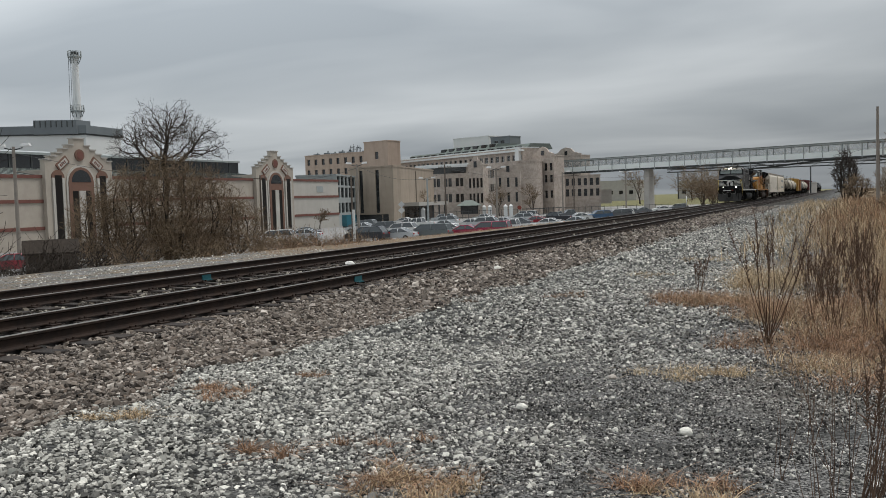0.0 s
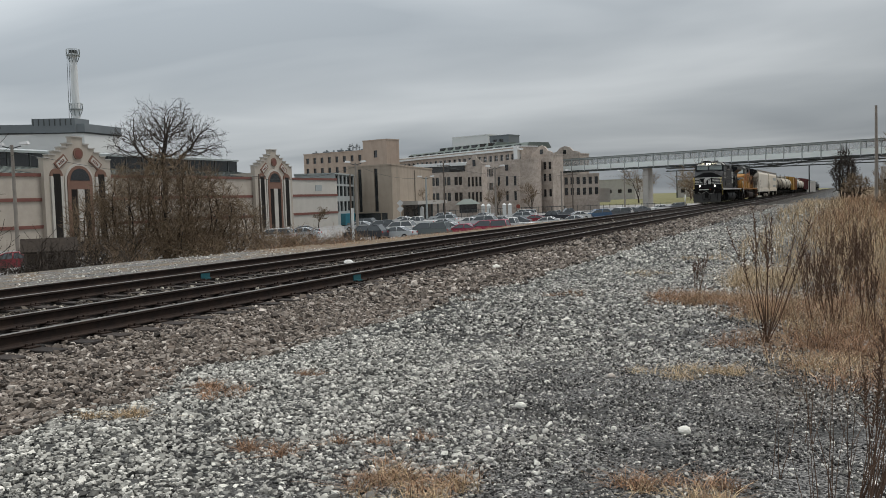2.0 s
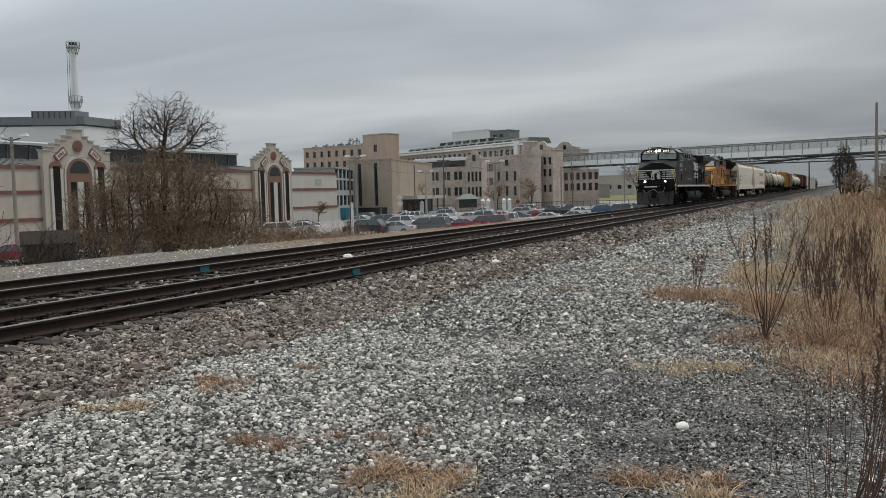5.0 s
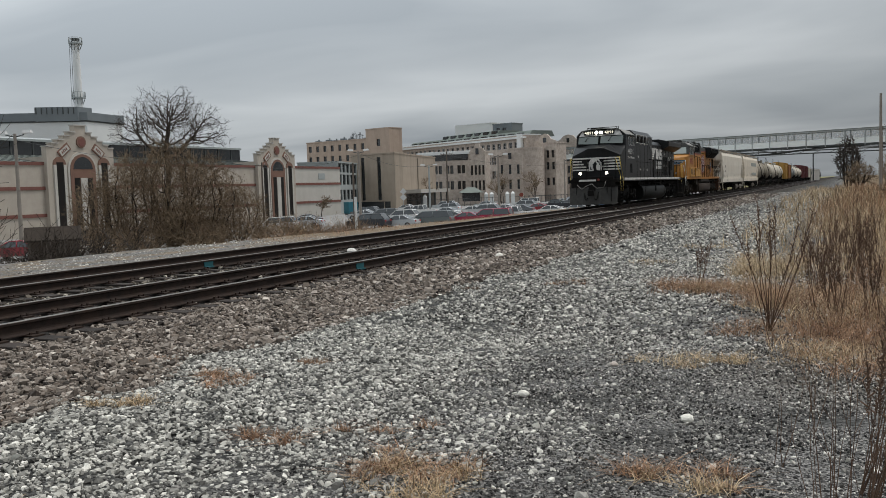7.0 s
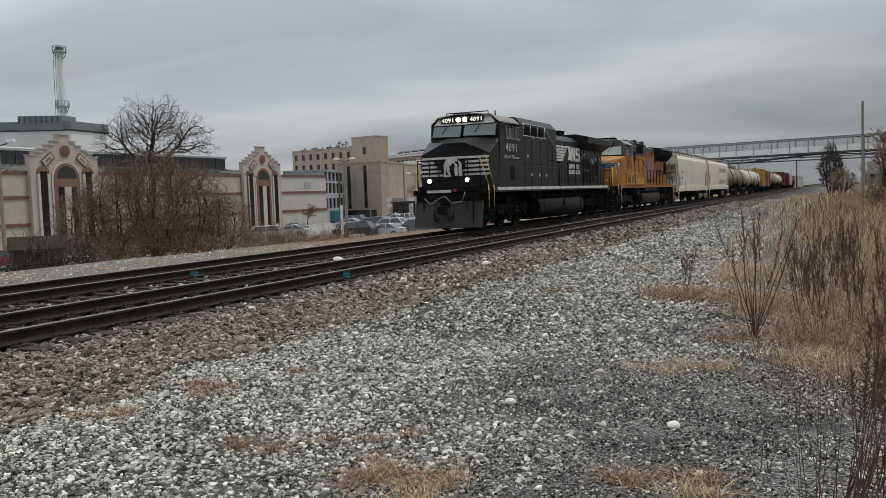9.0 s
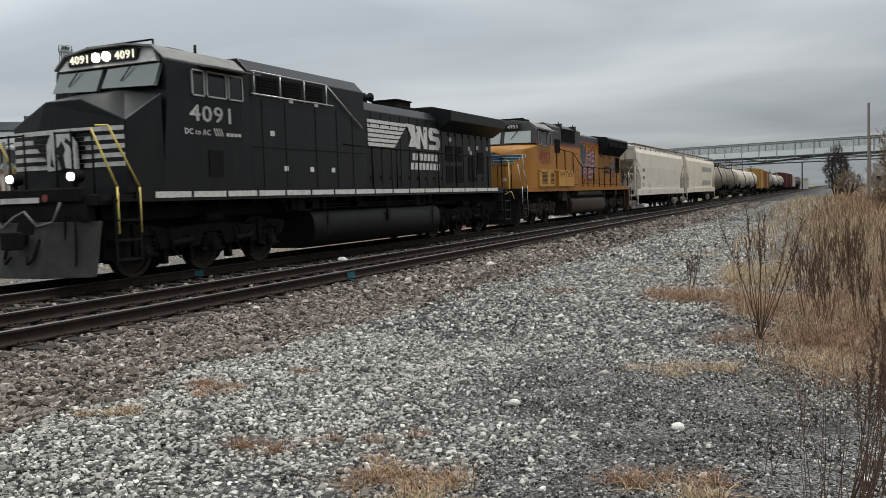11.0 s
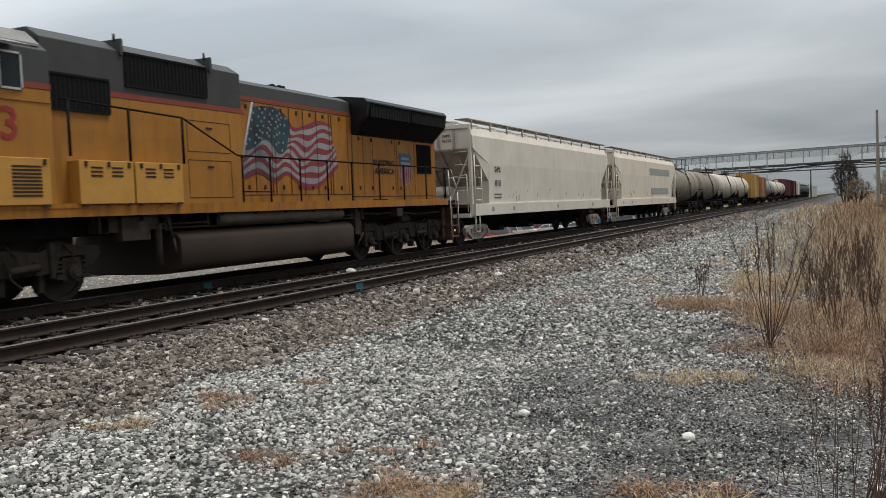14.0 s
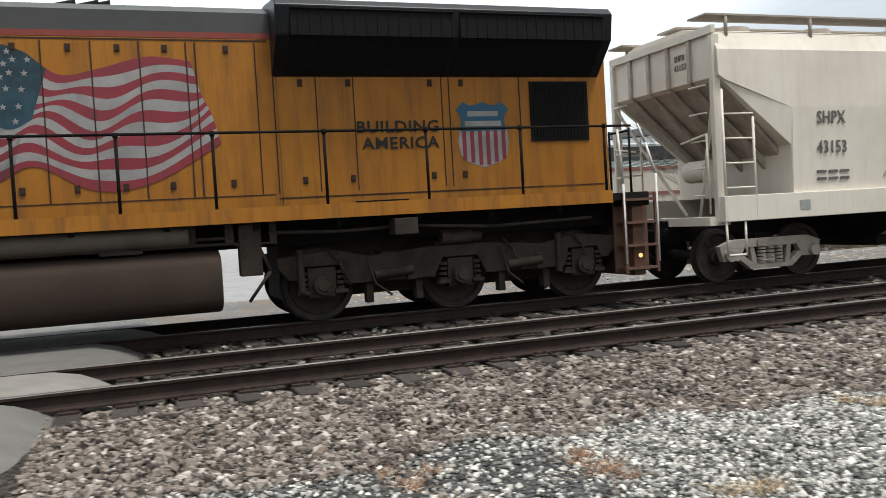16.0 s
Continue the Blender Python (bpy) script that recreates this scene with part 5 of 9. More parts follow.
def car_truck(thing, yc, mat, half=0.9, r=0.457):
    for s in (-1, 1):
        bm = BM()
        out = [(yc - half - 0.18, 0.62), (yc - half - 0.1, 0.36), (yc - half + 0.22, 0.36), (yc - 0.42, 0.25), (yc + 0.42, 0.25), (yc + half - 0.22, 0.36), (yc + half + 0.1, 0.36), (yc + half + 0.18, 0.62), (yc + half - 0.1, 0.72), (yc - half + 0.1, 0.72)]
        prism(bm, [(a, b) for a, b in out[:3]] + [(yc - half + 0.34, 0.58), (yc - half + 0.3, 0.66)] + [out[9], out[0]][1:] + [], "x", s * 0.98, s * 1.1)
        prism(bm, [(yc + half + 0.18, 0.62), (yc + half + 0.1, 0.36), (yc + half - 0.22, 0.36), (yc + half - 0.34, 0.58), (yc + half - 0.3, 0.66)], "x", s * 0.98, s * 1.1)
        prism(bm, [(yc - half - 0.18, 0.62), (yc - half + 0.1, 0.58), (yc + half - 0.1, 0.58), (yc + half + 0.18, 0.62), (yc + half - 0.1, 0.72), (yc - half + 0.1, 0.72)], "x", s * 0.985, s * 1.105)
        prism(bm, [(yc - half + 0.2, 0.40), (yc - 0.44, 0.2), (yc + 0.44, 0.2), (yc + half - 0.2, 0.40), (yc + half - 0.3, 0.46), (yc + 0.36, 0.28), (yc - 0.36, 0.28), (yc - half + 0.3, 0.46)], "x", s * 0.98, s * 1.1)
        for q in (-1, 1):
            prism(bm, [(yc + q * 0.30, 0.28), (yc + q * 0.36, 0.6), (yc + q * 0.44, 0.6), (yc + q * 0.40, 0.28)], "x", s * 0.99, s * 1.09)
            tube(bm, (s * 1.0, yc + q * half, 0.457), (s * 1.19, yc + q * half, 0.457), 0.11, 0.1, 12)
        sf = part("truck_sideframe", bm, mat, thing)
        bm = BM()
        for q in (-0.18, 0.0, 0.18):
            for k in range(5):
                tube(bm, (s * 1.06, yc + q, 0.29 + 0.06 * k), (s * 1.06, yc + q, 0.33 + 0.06 * k), 0.075, n=10)
        box(bm, s * 1.04 - 0.1, s * 1.04 + 0.09, yc - 0.3, yc + 0.3, 0.58, 0.7)
        part("spring_nest", bm, mat, sf)
    bm = BM(); box(bm, -0.95, 0.95, yc - 0.18, yc + 0.18, 0.55, 0.8); part("bolster", bm, SOOT, thing)
    for q in (-1, 1):
        wheelset(thing, yc + q * half, r)


def covered_hopper(y0, lettered, label, paint):
    L = 19.9
    th = empty("covered_hopper", label, "hopper wagon", "covered hopper wagons")
    a, b = 0.5, L - 0.5
    bm = BM()
    out = [(a + 1.45, 1.46), (a + 1.45, 2.28), (a + 0.1, 3.38), (a, 3.5), (a, 4.18), (b, 4.18), (b, 3.5), (b - 0.1, 3.38), (b - 1.45, 2.28), (b - 1.45, 1.46)]
    # a body whose sides bulge a little and whose ends slope in below
    def section(y, bottom):
        return [(-1.58, y, bottom), (1.58, y, bottom), (1.62, y, max(bottom + 0.02, 2.9)), (1.6, y, 3.85), (1.45, y, 4.15), (0.75, y, 4.34), (-0.75, y, 4.34), (-1.45, y, 4.15), (-1.6, y, 3.85), (-1.62, y, max(bottom + 0.02, 2.9))]
    ends = [(a, 3.42), (a + 0.12, 3.34), (a + 1.44, 2.28), (a + 1.46, 1.46)]
    rings = [section(y, z) for y, z in ends] + [section(y, 1.46) for y in np.linspace(3.5, L - 3.5, 5)] + [section(L - y, z) for y, z in ends[::-1]]
    loft(bm, rings)
    body = part("body", bm, paint, th)
    # slope sheets below the ends
    for s0, d in ((a, 1), (b, -1)):
        bm = BM()
        loft(bm, [[(-1.5, s0 + 0.05 * d, 3.4), (1.5, s0 + 0.05 * d, 3.4), (1.5, s0 + 0.15 * d, 3.3), (-1.5, s0 + 0.15 * d, 3.3)], [(-1.1, s0 + 2.3 * d, 1.35), (1.1, s0 + 2.3 * d, 1.35), (1.1, s0 + 2.5 * d, 1.35), (-1.1, s0 + 2.5 * d, 1.35)]])
        part("slope_sheet", bm, HOP_RUST, th)
        bm = BM()
        for x in (-0.9, -0.3, 0.3, 0.9):
            loft(bm, [[(x - 0.04, s0 - 0.03 * d, 3.45), (x + 0.04, s0 - 0.03 * d, 3.45), (x + 0.04, s0 + 0.1 * d, 3.3), (x - 0.04, s0 + 0.1 * d, 3.3)], [(x - 0.04, s0 + 1.6 * d, 1.75), (x + 0.04, s0 + 1.6 * d, 1.75), (x + 0.04, s0 + 1.9 * d, 1.7), (x - 0.04, s0 + 1.9 * d, 1.7)]])
            box(bm, x - 0.04, x + 0.04, min(s0 - 0.05 * d, s0), max(s0 - 0.05 * d, s0), 3.4, 4.2)
        part("end_rib", bm, HOP_RUST, th)
        bm = BM()
        for x in (-1.5, 1.5):
            box(bm, x - 0.05, x + 0.05, min(s0 - 0.06 * d, s0 + 0.08 * d), max(s0 - 0.06 * d, s0 + 0.08 * d), 1.05, 4.1)
        box(bm, -1.55, 1.55, min(s0 - 0.06 * d, s0 + 0.02 * d), max(s0 - 0.06 * d, s0 + 0.02 * d), 4.12, 4.25)
        box(bm, -1.5, 1.5, min(s0 - 0.2 * d, s0 + 0.2 * d), max(s0 - 0.2 * d, s0 + 0.2 * d), 1.0, 1.14)
        pipe(bm, [(-1.5, s0, 3.3), (-0.2, s0 + 0.6 * d, 1.15)], 0.03); pipe(bm, [(1.5, s0, 3.3), (0.2, s0 + 0.6 * d, 1.15)], 0.03)
        tube(bm, (-0.25, s0 + 0.75 * d, 1.95), (0.35, s0 + 0.75 * d, 1.95), 0.2, n=14)
        part("end_frame", bm, paint, th)
        for s in (1, -1):
            bm = BM()
            ya, yb = s0 + 0.02 * d, s0 + 0.62 * d
            for y in (ya, yb):
                tube(bm, (s * 1.64, y, 1.05), (s * 1.64, y, 3.2 if y == ya else 2.75), 0.022, n=6)
            for k in range(5):
                tube(bm, (s * 1.64, ya, 1.2 + k * 0.4), (s * 1.64, yb, 1.2 + k * 0.4), 0.016, n=6)
            part("side_ladder", bm, paint, th)
            bm = BM(); pipe(bm, [(s * 1.62, ya, 1.05), (s * 1.62, ya + 0.02 * d, 0.5), (s * 1.62, ya + 0.38 * d, 0.5), (s * 1.62, ya + 0.38 * d, 1.05)], 0.02); part("stirrup_step", bm, paint, th)
            bm = BM(); pipe(bm, [(s * 1.4, s0 - 0.1 * d, 1.2), (s * 1.4, s0 - 0.12 * d, 2.5), (s * 0.7, s0 - 0.12 * d, 2.4)], 0.018)
            for k in range(5):
                tube(bm, (s * 1.4, s0 - 0.1 * d, 1.5 + k * 0.45), (s * 0.95, s0 - 0.1 * d, 1.5 + k * 0.45), 0.016, n=6)
            part("end_ladder", bm, paint, th)
    for s in (1, -1):
        bm = BM(); box(bm, min(s * 1.5, s * 1.66), max(s * 1.5, s * 1.66), a - 0.02, b + 0.02, 1.05, 1.47); part("side_sill", bm, paint, th, bevel=0.01)
    # running boards and hatches
    bm = BM()
    for s in (1, -1):
        box(bm, min(s * 1.0, s * 1.5), max(s * 1.0, s * 1.5), a - 0.1, b + 0.1, 4.42, 4.45)
    box(bm, -0.3, 0.3, a + 0.2, b - 0.2, 4.47, 4.5)
    for y in np.arange(a + 0.3, b, 1.75):
        for s in (1, -1):
            tube(bm, (s * 1.47, y, 4.1), (s * 1.47, y, 4.44), 0.03, n=6)
    part("running_board", bm, HOP_ROOF, th, "dusty tan roof walkway")
    for y in np.arange(a + 1.5, b - 1, 1.9):
        bm = BM(); tube(bm, (0, y, 4.33), (0, y, 4.52), 0.42, 0.4, 16); part("hatch", bm, HOP_ROOF, th)
    # outlets and centre sill
    bm = BM(); box(bm, -0.35, 0.35, 0.3, L - 0.3, 0.72, 1.1); part("centre_sill", bm, SOOT, th)
    for k in range(4):
        yc = 4.6 + k * 3.55
        bm = BM()
        loft(bm, [[(-1.4, yc - 1.6, 1.45), (1.4, yc - 1.6, 1.45), (1.4, yc + 1.6, 1.45), (-1.4, yc + 1.6, 1.45)], [(-0.4, yc - 0.4, 0.55), (0.4, yc - 0.4, 0.55), (0.4, yc + 0.4, 0.55), (-0.4, yc + 0.4, 0.55)]])
        box(bm, -1.0, 1.0, yc - 0.25, yc + 0.25, 0.42, 0.6)
        part("outlet_gate", bm, SOOT, th)
    car_truck(th, 1.85, HOP_RUST); car_truck(th, L - 1.85, HOP_RUST)
    coupler(th, 0.3, -1, SOOT); coupler(th, L - 0.3, 1, SOOT)
    if lettered:
        lettering("reporting_mark", "SHPX", body, INK_FADED, front_m(0.62, a - 0.008, 3.88), 0.3, 0.11)
        lettering("number", "43153", body, INK_FADED, front_m(0.62, a - 0.008, 3.72), 0.34, 0.11)
        lettering("reporting_mark", "SHPX", body, INK_FADED, side_m(1.628, 2.78, 2.72), 0.62, 0.22)
        lettering("number", "43153", body, INK_FADED, side_m(1.618, 2.78, 2.22), 0.64, 0.22)
        for k in range(3):
            for z in (1.78, 1.66):
                bm = BM(); box(bm, 1.595, 1.605, 2.45 + k * 0.25, 2.65 + k * 0.25, z, z + 0.045); part("small_writing", bm, INK_FADED, body)
    else:
        bm = BM(); box(bm, 1.61, 1.628, 10.0, 17.0, 3.0, 3.45); box(bm, 1.61, 1.622, 10.5, 16.5, 1.8, 2.15); part("faded_panel", bm, GREEN_SIGN, body)
    for y in (2.0, 4.2, 9.9, 15.8):
        bm = BM(); box(bm, 1.66, 1.668, y, y + 0.22, 1.18, 1.34); part("placard", bm, GREEN_SIGN, th)
    rnd = random.Random(int(y0))
    bm = BM()
    for k in range(26):
        y = rnd.uniform(3.2, 18.2); h = rnd.uniform(0.1, 0.35); z = rnd.uniform(1.5, 1.9)
        if rnd.random() < 0.6:
            prism(bm, [(y, z), (y + 0.05, z), (y + 0.13, z + h), (y + 0.08, z + h)], "x", 1.585, 1.6)
    part("rust_streaks", bm, HOP_RUST, body)
    TRAIN.append((th, y0))


def tank_car(y0, L, paint, r, label):
    th = empty("tank_car", label, "tank wagon", "tank wagons")
    zc, n = 1.12 + r, 28
    bm = BM()
    prof = [(0.7, 0.05), (0.72, r * 0.45), (0.8, r * 0.75), (0.95, r * 0.93), (1.2, r), (L - 1.2, r), (L - 0.95, r * 0.93), (L - 0.8, r * 0.75), (L - 0.72, r * 0.45), (L - 0.7, 0.05)]
    loft(bm, [[(q * math.cos(2 * math.pi * k / n), y, zc + q * math.sin(2 * math.pi * k / n)) for k in range(n)] for y, q in prof], smooth=True)
    tank = part("tank", bm, paint, th)
    bm = BM()
    for y in (L * 0.25, L * 0.5, L * 0.75):
        loft(bm, [[((r + q) * math.cos(2 * math.pi * k / n), yy, zc + (r + q) * math.sin(2 * math.pi * k / n)) for k in range(n)] for yy, q in ((y, 0), (y, 0.02), (y + 0.08, 0.02), (y + 0.08, 0))], caps=False)
    part("band", bm, paint, tank)
    bm = BM()
    tube(bm, (0, L / 2, zc + r - 0.1), (0, L / 2, zc + r + 0.4), 0.45, 0.42, 16); tube(bm, (0, L / 2 + 1.6, zc + r - 0.05), (0, L / 2 + 1.6, zc + r + 0.3), 0.2, n=12)
    part("dome", bm, paint, th)
    bm = BM()
    box(bm, -1.0, 1.0, L / 2 - 1.1, L / 2 + 1.1, zc + r - 0.05, zc + r)
    for x in (-1.0, 1.0):
        for y in (L / 2 - 1.1, L / 2 + 1.1):
            tube(bm, (x, y, zc + r - 0.05), (x, y, zc + r + 0.75), 0.025, n=6)
        tube(bm, (x, L / 2 - 1.1, zc + r + 0.75), (x, L / 2 + 1.1, zc + r + 0.75), 0.025, n=6)
    for y in (L / 2 - 0.25, L / 2 + 0.25):
        pipe(bm, [(r + 0.12, y, 1.0), (r + 0.12, y, zc), (1.0, y, zc + r)], 0.025)
    for k in range(7):
        tube(bm, (r + 0.12, L / 2 - 0.25, 1.1 + k * 0.3), (r + 0.12, L / 2 + 0.25, 1.1 + k * 0.3), 0.018, n=6)
    part("ladder", bm, SOOT, th)
    bm = BM()
    box(bm, -0.3, 0.3, 0.2, L - 0.2, 0.75, 1.05)
    for y in (1.6, L - 1.6):
        prism(bm, [(-1.3, 1.0), (1.3, 1.0), (r * 0.9, zc - r * 0.35), (-r * 0.9, zc - r * 0.35)], "y", y - 0.15, y + 0.15)
    for s in (1, -1):
        tube(bm, (s * 1.45, 0.4, 1.05), (s * 1.45, L - 0.4, 1.05), 0.035, n=6)
        for y in (0.4, 1.6, L - 1.6, L - 0.4):
            box(bm, min(0, s * 1.45), max(0, s * 1.45), y - 0.05, y + 0.05, 0.95, 1.05)
        for y in (0.4, L - 0.4):
            pipe(bm, [(s * 1.45, y, 1.05), (s * 1.45, y, 2.1), (s * 0.6, y, 2.1)], 0.022)
    part("underframe", bm, SOOT, th)
    car_truck(th, 1.7, SOOT); car_truck(th, L - 1.7, SOOT)
    TRAIN.append((th, y0))


def box_car(y0, L, paint, height, label, ribs):
    th = empty("box_car", label, "box wagon", "box wagons")
    bm = BM()
    prism(bm, [(-1.5, 1.05), (1.5, 1.05), (1.5, height - 0.2), (0, height), (-1.5, height - 0.2)], "y", 0.3, L - 0.3)
    body = part("body", bm, paint, th)
    for s in (1, -1):
        for k in range(ribs):
            y = 0.35 + (L - 0.8) * k / (ribs - 1)
            bm = BM(); box(bm, s * 1.53 - 0.04, s * 1.53 + 0.04, y, y + 0.1, 1.05, height - 0.2); part("side_post", bm, paint, body)
        bm = BM(); box(bm, s * 1.52 - 0.03, s * 1.52 + 0.05, L / 2 - 1.5, L / 2 + 1.5, 1.15, height - 0.4); part("sliding_door", bm, paint, body)
    bm = BM(); box(bm, -0.4, 0.4, 0.1, L - 0.1, 0.7, 1.05); box(bm, -1.5, 1.5, 3.2, L - 3.2, 0.8, 1.05); part("underframe", bm, SOOT, th)
    car_truck(th, 1.9, SOOT); car_truck(th, L - 1.9, SOOT)
    TRAIN.append((th, y0))


black_locomotive()
yellow_locomotive()
covered_hopper(160.3, True, "off-white covered hopper wagon with sloped ends and ladders", HOP_WHITE)
covered_hopper(180.9, False, "cream covered hopper wagon with a faded green panel", material("hopper_cream_paint", (0.68, 0.61, 0.50), 0.6, 0, (0.60, 0.52, 0.42), 0.8, 0.8, 0.04, 20, (0.38, 0.31, 0.24), 0.5, 0.9, streaks=True))
T_BEIGE = material("tank_beige", (0.25, 0.22, 0.165), 0.75, 0, (0.17, 0.15, 0.12), 1, 0.8, dirt=(0.12, 0.075, 0.05), dirt_amount=0.5, dirt_scale=0.8)
T_GREY = material("tank_grey", (0.22, 0.245, 0.25), 0.6, 0, (0.22, 0.21, 0.18), 1, 0.8, dirt=(0.14, 0.12, 0.1), dirt_amount=0.5, dirt_scale=0.8)
T_WHITE = material("tank_white", (0.50, 0.45, 0.36), 0.55, 0, (0.5, 0.46, 0.4), 1, 0.7, dirt=(0.3, 0.25, 0.2), dirt_amount=0.4, dirt_scale=0.8)
T_BLACK = material("tank_black", (0.02, 0.02, 0.02), 0.5, 0, (0.04, 0.04, 0.038), 1, 0.7)
C_YELLOW = material("wagon_yellow", (0.36, 0.215, 0.05), 0.6, 0, (0.4, 0.2, 0.04), 1, 0.7)
C_BROWN = material("wagon_orange_brown", (0.27, 0.13, 0.045), 0.7, 0, (0.25, 0.1, 0.04), 1, 0.7)
C_MAROON = material("wagon_maroon", (0.13, 0.035, 0.035), 0.7, 0, (0.09, 0.03, 0.03), 1, 0.7)
tank_car(201.4, 13.6, T_BEIGE, 1.38, "beige tank wagon streaked with rust, steel ladder")
tank_car(215.4, 13.6, T_BEIGE, 1.38, "dull beige tank wagon with a top platform")
tank_car(229.6, 14.9, T_WHITE, 1.4, "white tank wagon with a domed top")
tank_car(245.0, 14.9, T_WHITE, 1.4, "white tank wagon with a domed top")
box_car(260.4, 12.8, C_YELLOW, 4.6, "yellow ribbed box wagon", 9)
box_car(273.6, 13.0, C_BROWN, 4.4, "orange-brown ribbed box wagon", 9)
tank_car(288.0, 17.0, T_GREY, 1.45, "blue-grey tank wagon with a top platform")
tank_car(305.6, 17.5, T_WHITE, 1.45, "white tank wagon with a domed top")
tank_car(323.6, 17.5, T_WHITE, 1.45, "white tank wagon with a domed top")
box_car(343.5, 21.5, C_MAROON, 4.9, "maroon ribbed box wagon", 14)
box_car(366.0, 21.5, C_MAROON, 4.9, "maroon ribbed box wagon", 14)
box_car(390.0, 19.0, HOP_WHITE, 4.4, "off-white ribbed box wagon", 12)
for k in range(8):
    tank_car(412.0 + k * 18.2, 17.6, T_BLACK, 1.45, "black tank wagon with a top platform")

S_ROWS = [(0.0, 0.0), (2.0, 19.17), (4.0, 38.34), (6.5, 62.29), (7.5, 71.92), (8.5, 81.31), (9.0, 86.0), (11.5, 109.55), (12.5, 118.99), (13.5, 128.35), (14.5, 137.8), (15.0, 142.44), (15.5, 147.38), (16.0, 152.04)]


def motions():
    for e, y0 in TRAIN:
        walk(e, [(t, pose(C_FAR, y0 - s, RAIL_TOP)) for t, s in S_ROWS])
    # wheelsets roll with the way travelled, in turns of less than a right angle
    ts, ss = zip(*S_ROWS)
    for ob, y, r in ROLLING:
        if r > 0.5 or ob.parent in FRONT_CARS:
            n = int(152.04 / (r * radians(80))) + 1
            rows = []
            for k in range(n + 1):
                s = 152.04 * k / n
                rows.append((round(float(np.interp(s, ss, ts)), 4), pose(0, y, r) @ Matrix.Rotation(s / r, 4, "X")))
            rows = [rows[0]] + [b for a, b in zip(rows, rows[1:]) if frame(b[0]) > frame(a[0])]
            walk(ob, rows)


FRONT_CARS = [e for e, y0 in TRAIN[:4]]
# ---- loose stone: real pieces over the ground near the tracks and the camera ----
def stone_material(name, ramp):
    m = bpy.data.materials.new(name)
    m.use_nodes = True
    nt = m.node_tree
    N, L = nt.nodes.new, nt.links.new
    b = nt.nodes["Principled BSDF"]
    b.inputs["Roughness"].default_value = 0.85
    b.inputs["Specular IOR Level"].default_value = 0.3
    geo = N("ShaderNodeNewGeometry")
    r = N("ShaderNodeValToRGB")
    e = r.color_ramp.elements
    e[0].position, e[0].color = 0.0, (*ramp[0], 1)
    e[1].position, e[1].color = 1.0, (*ramp[-1], 1)
    for k, c in enumerate(ramp[1:-1]):
        q = e.new((k + 1) / (len(ramp) - 1)); q.color = (*c, 1)
    L(geo.outputs["Random Per Island"], r.inputs[0])
    n = N("ShaderNodeTexNoise"); n.inputs["Scale"].default_value = 90; n.inputs["Detail"].default_value = 3
    L(geo.outputs["Position"], n.inputs["Vector"])
    mr = N("ShaderNodeMapRange"); mr.inputs["To Min"].default_value = 0.72; mr.inputs["To Max"].default_value = 1.25
    L(n.outputs["Fac"], mr.inputs["Value"])
    h = N("ShaderNodeHueSaturation"); L(mr.outputs[0], h.inputs["Value"]); L(r.outputs[0], h.inputs["Color"])
    L(h.outputs[0], b.inputs["Base Color"])
    return m


def stone_forms():
    """Base shapes of a broken stone: an octahedron for small chips, a twelve-cornered one for larger."""
    o = np.array([(1, 0, 0), (-1, 0, 0), (0, 1, 0), (0, -1, 0), (0, 0, 1), (0, 0, -1)], float)
    ot = np.array([(0, 2, 4), (2, 1, 4), (1, 3, 4), (3, 0, 4), (2, 0, 5), (1, 2, 5), (3, 1, 5), (0, 3, 5)])
    bm = BM()
    bmesh.ops.create_icosphere(bm, subdivisions=1, radius=0.95)
    bm.verts.index_update()
    c = np.array([v.co[:] for v in bm.verts]); ct = np.array([[v.index for v in f.verts] for f in bm.faces])
    bm.free()
    p = np.array([(math.cos(q), math.sin(q), -0.55) for q in (0.2, 1.8, 3.3, 4.9)] + [(0.85 * math.cos(q), 0.85 * math.sin(q), 0.6) for q in (1.0, 2.6, 4.1, 5.6)])
    pt = np.array([(0, 2, 1), (0, 3, 2), (4, 5, 6), (4, 6, 7)] + [t for k in range(4) for t in ((k, (k + 1) % 4, 4 + k), ((k + 1) % 4, 4 + (k + 1) % 4, 4 + k))])
    return [(o, ot), (c, ct), (p, pt)]


STONE_FORMS = stone_forms()


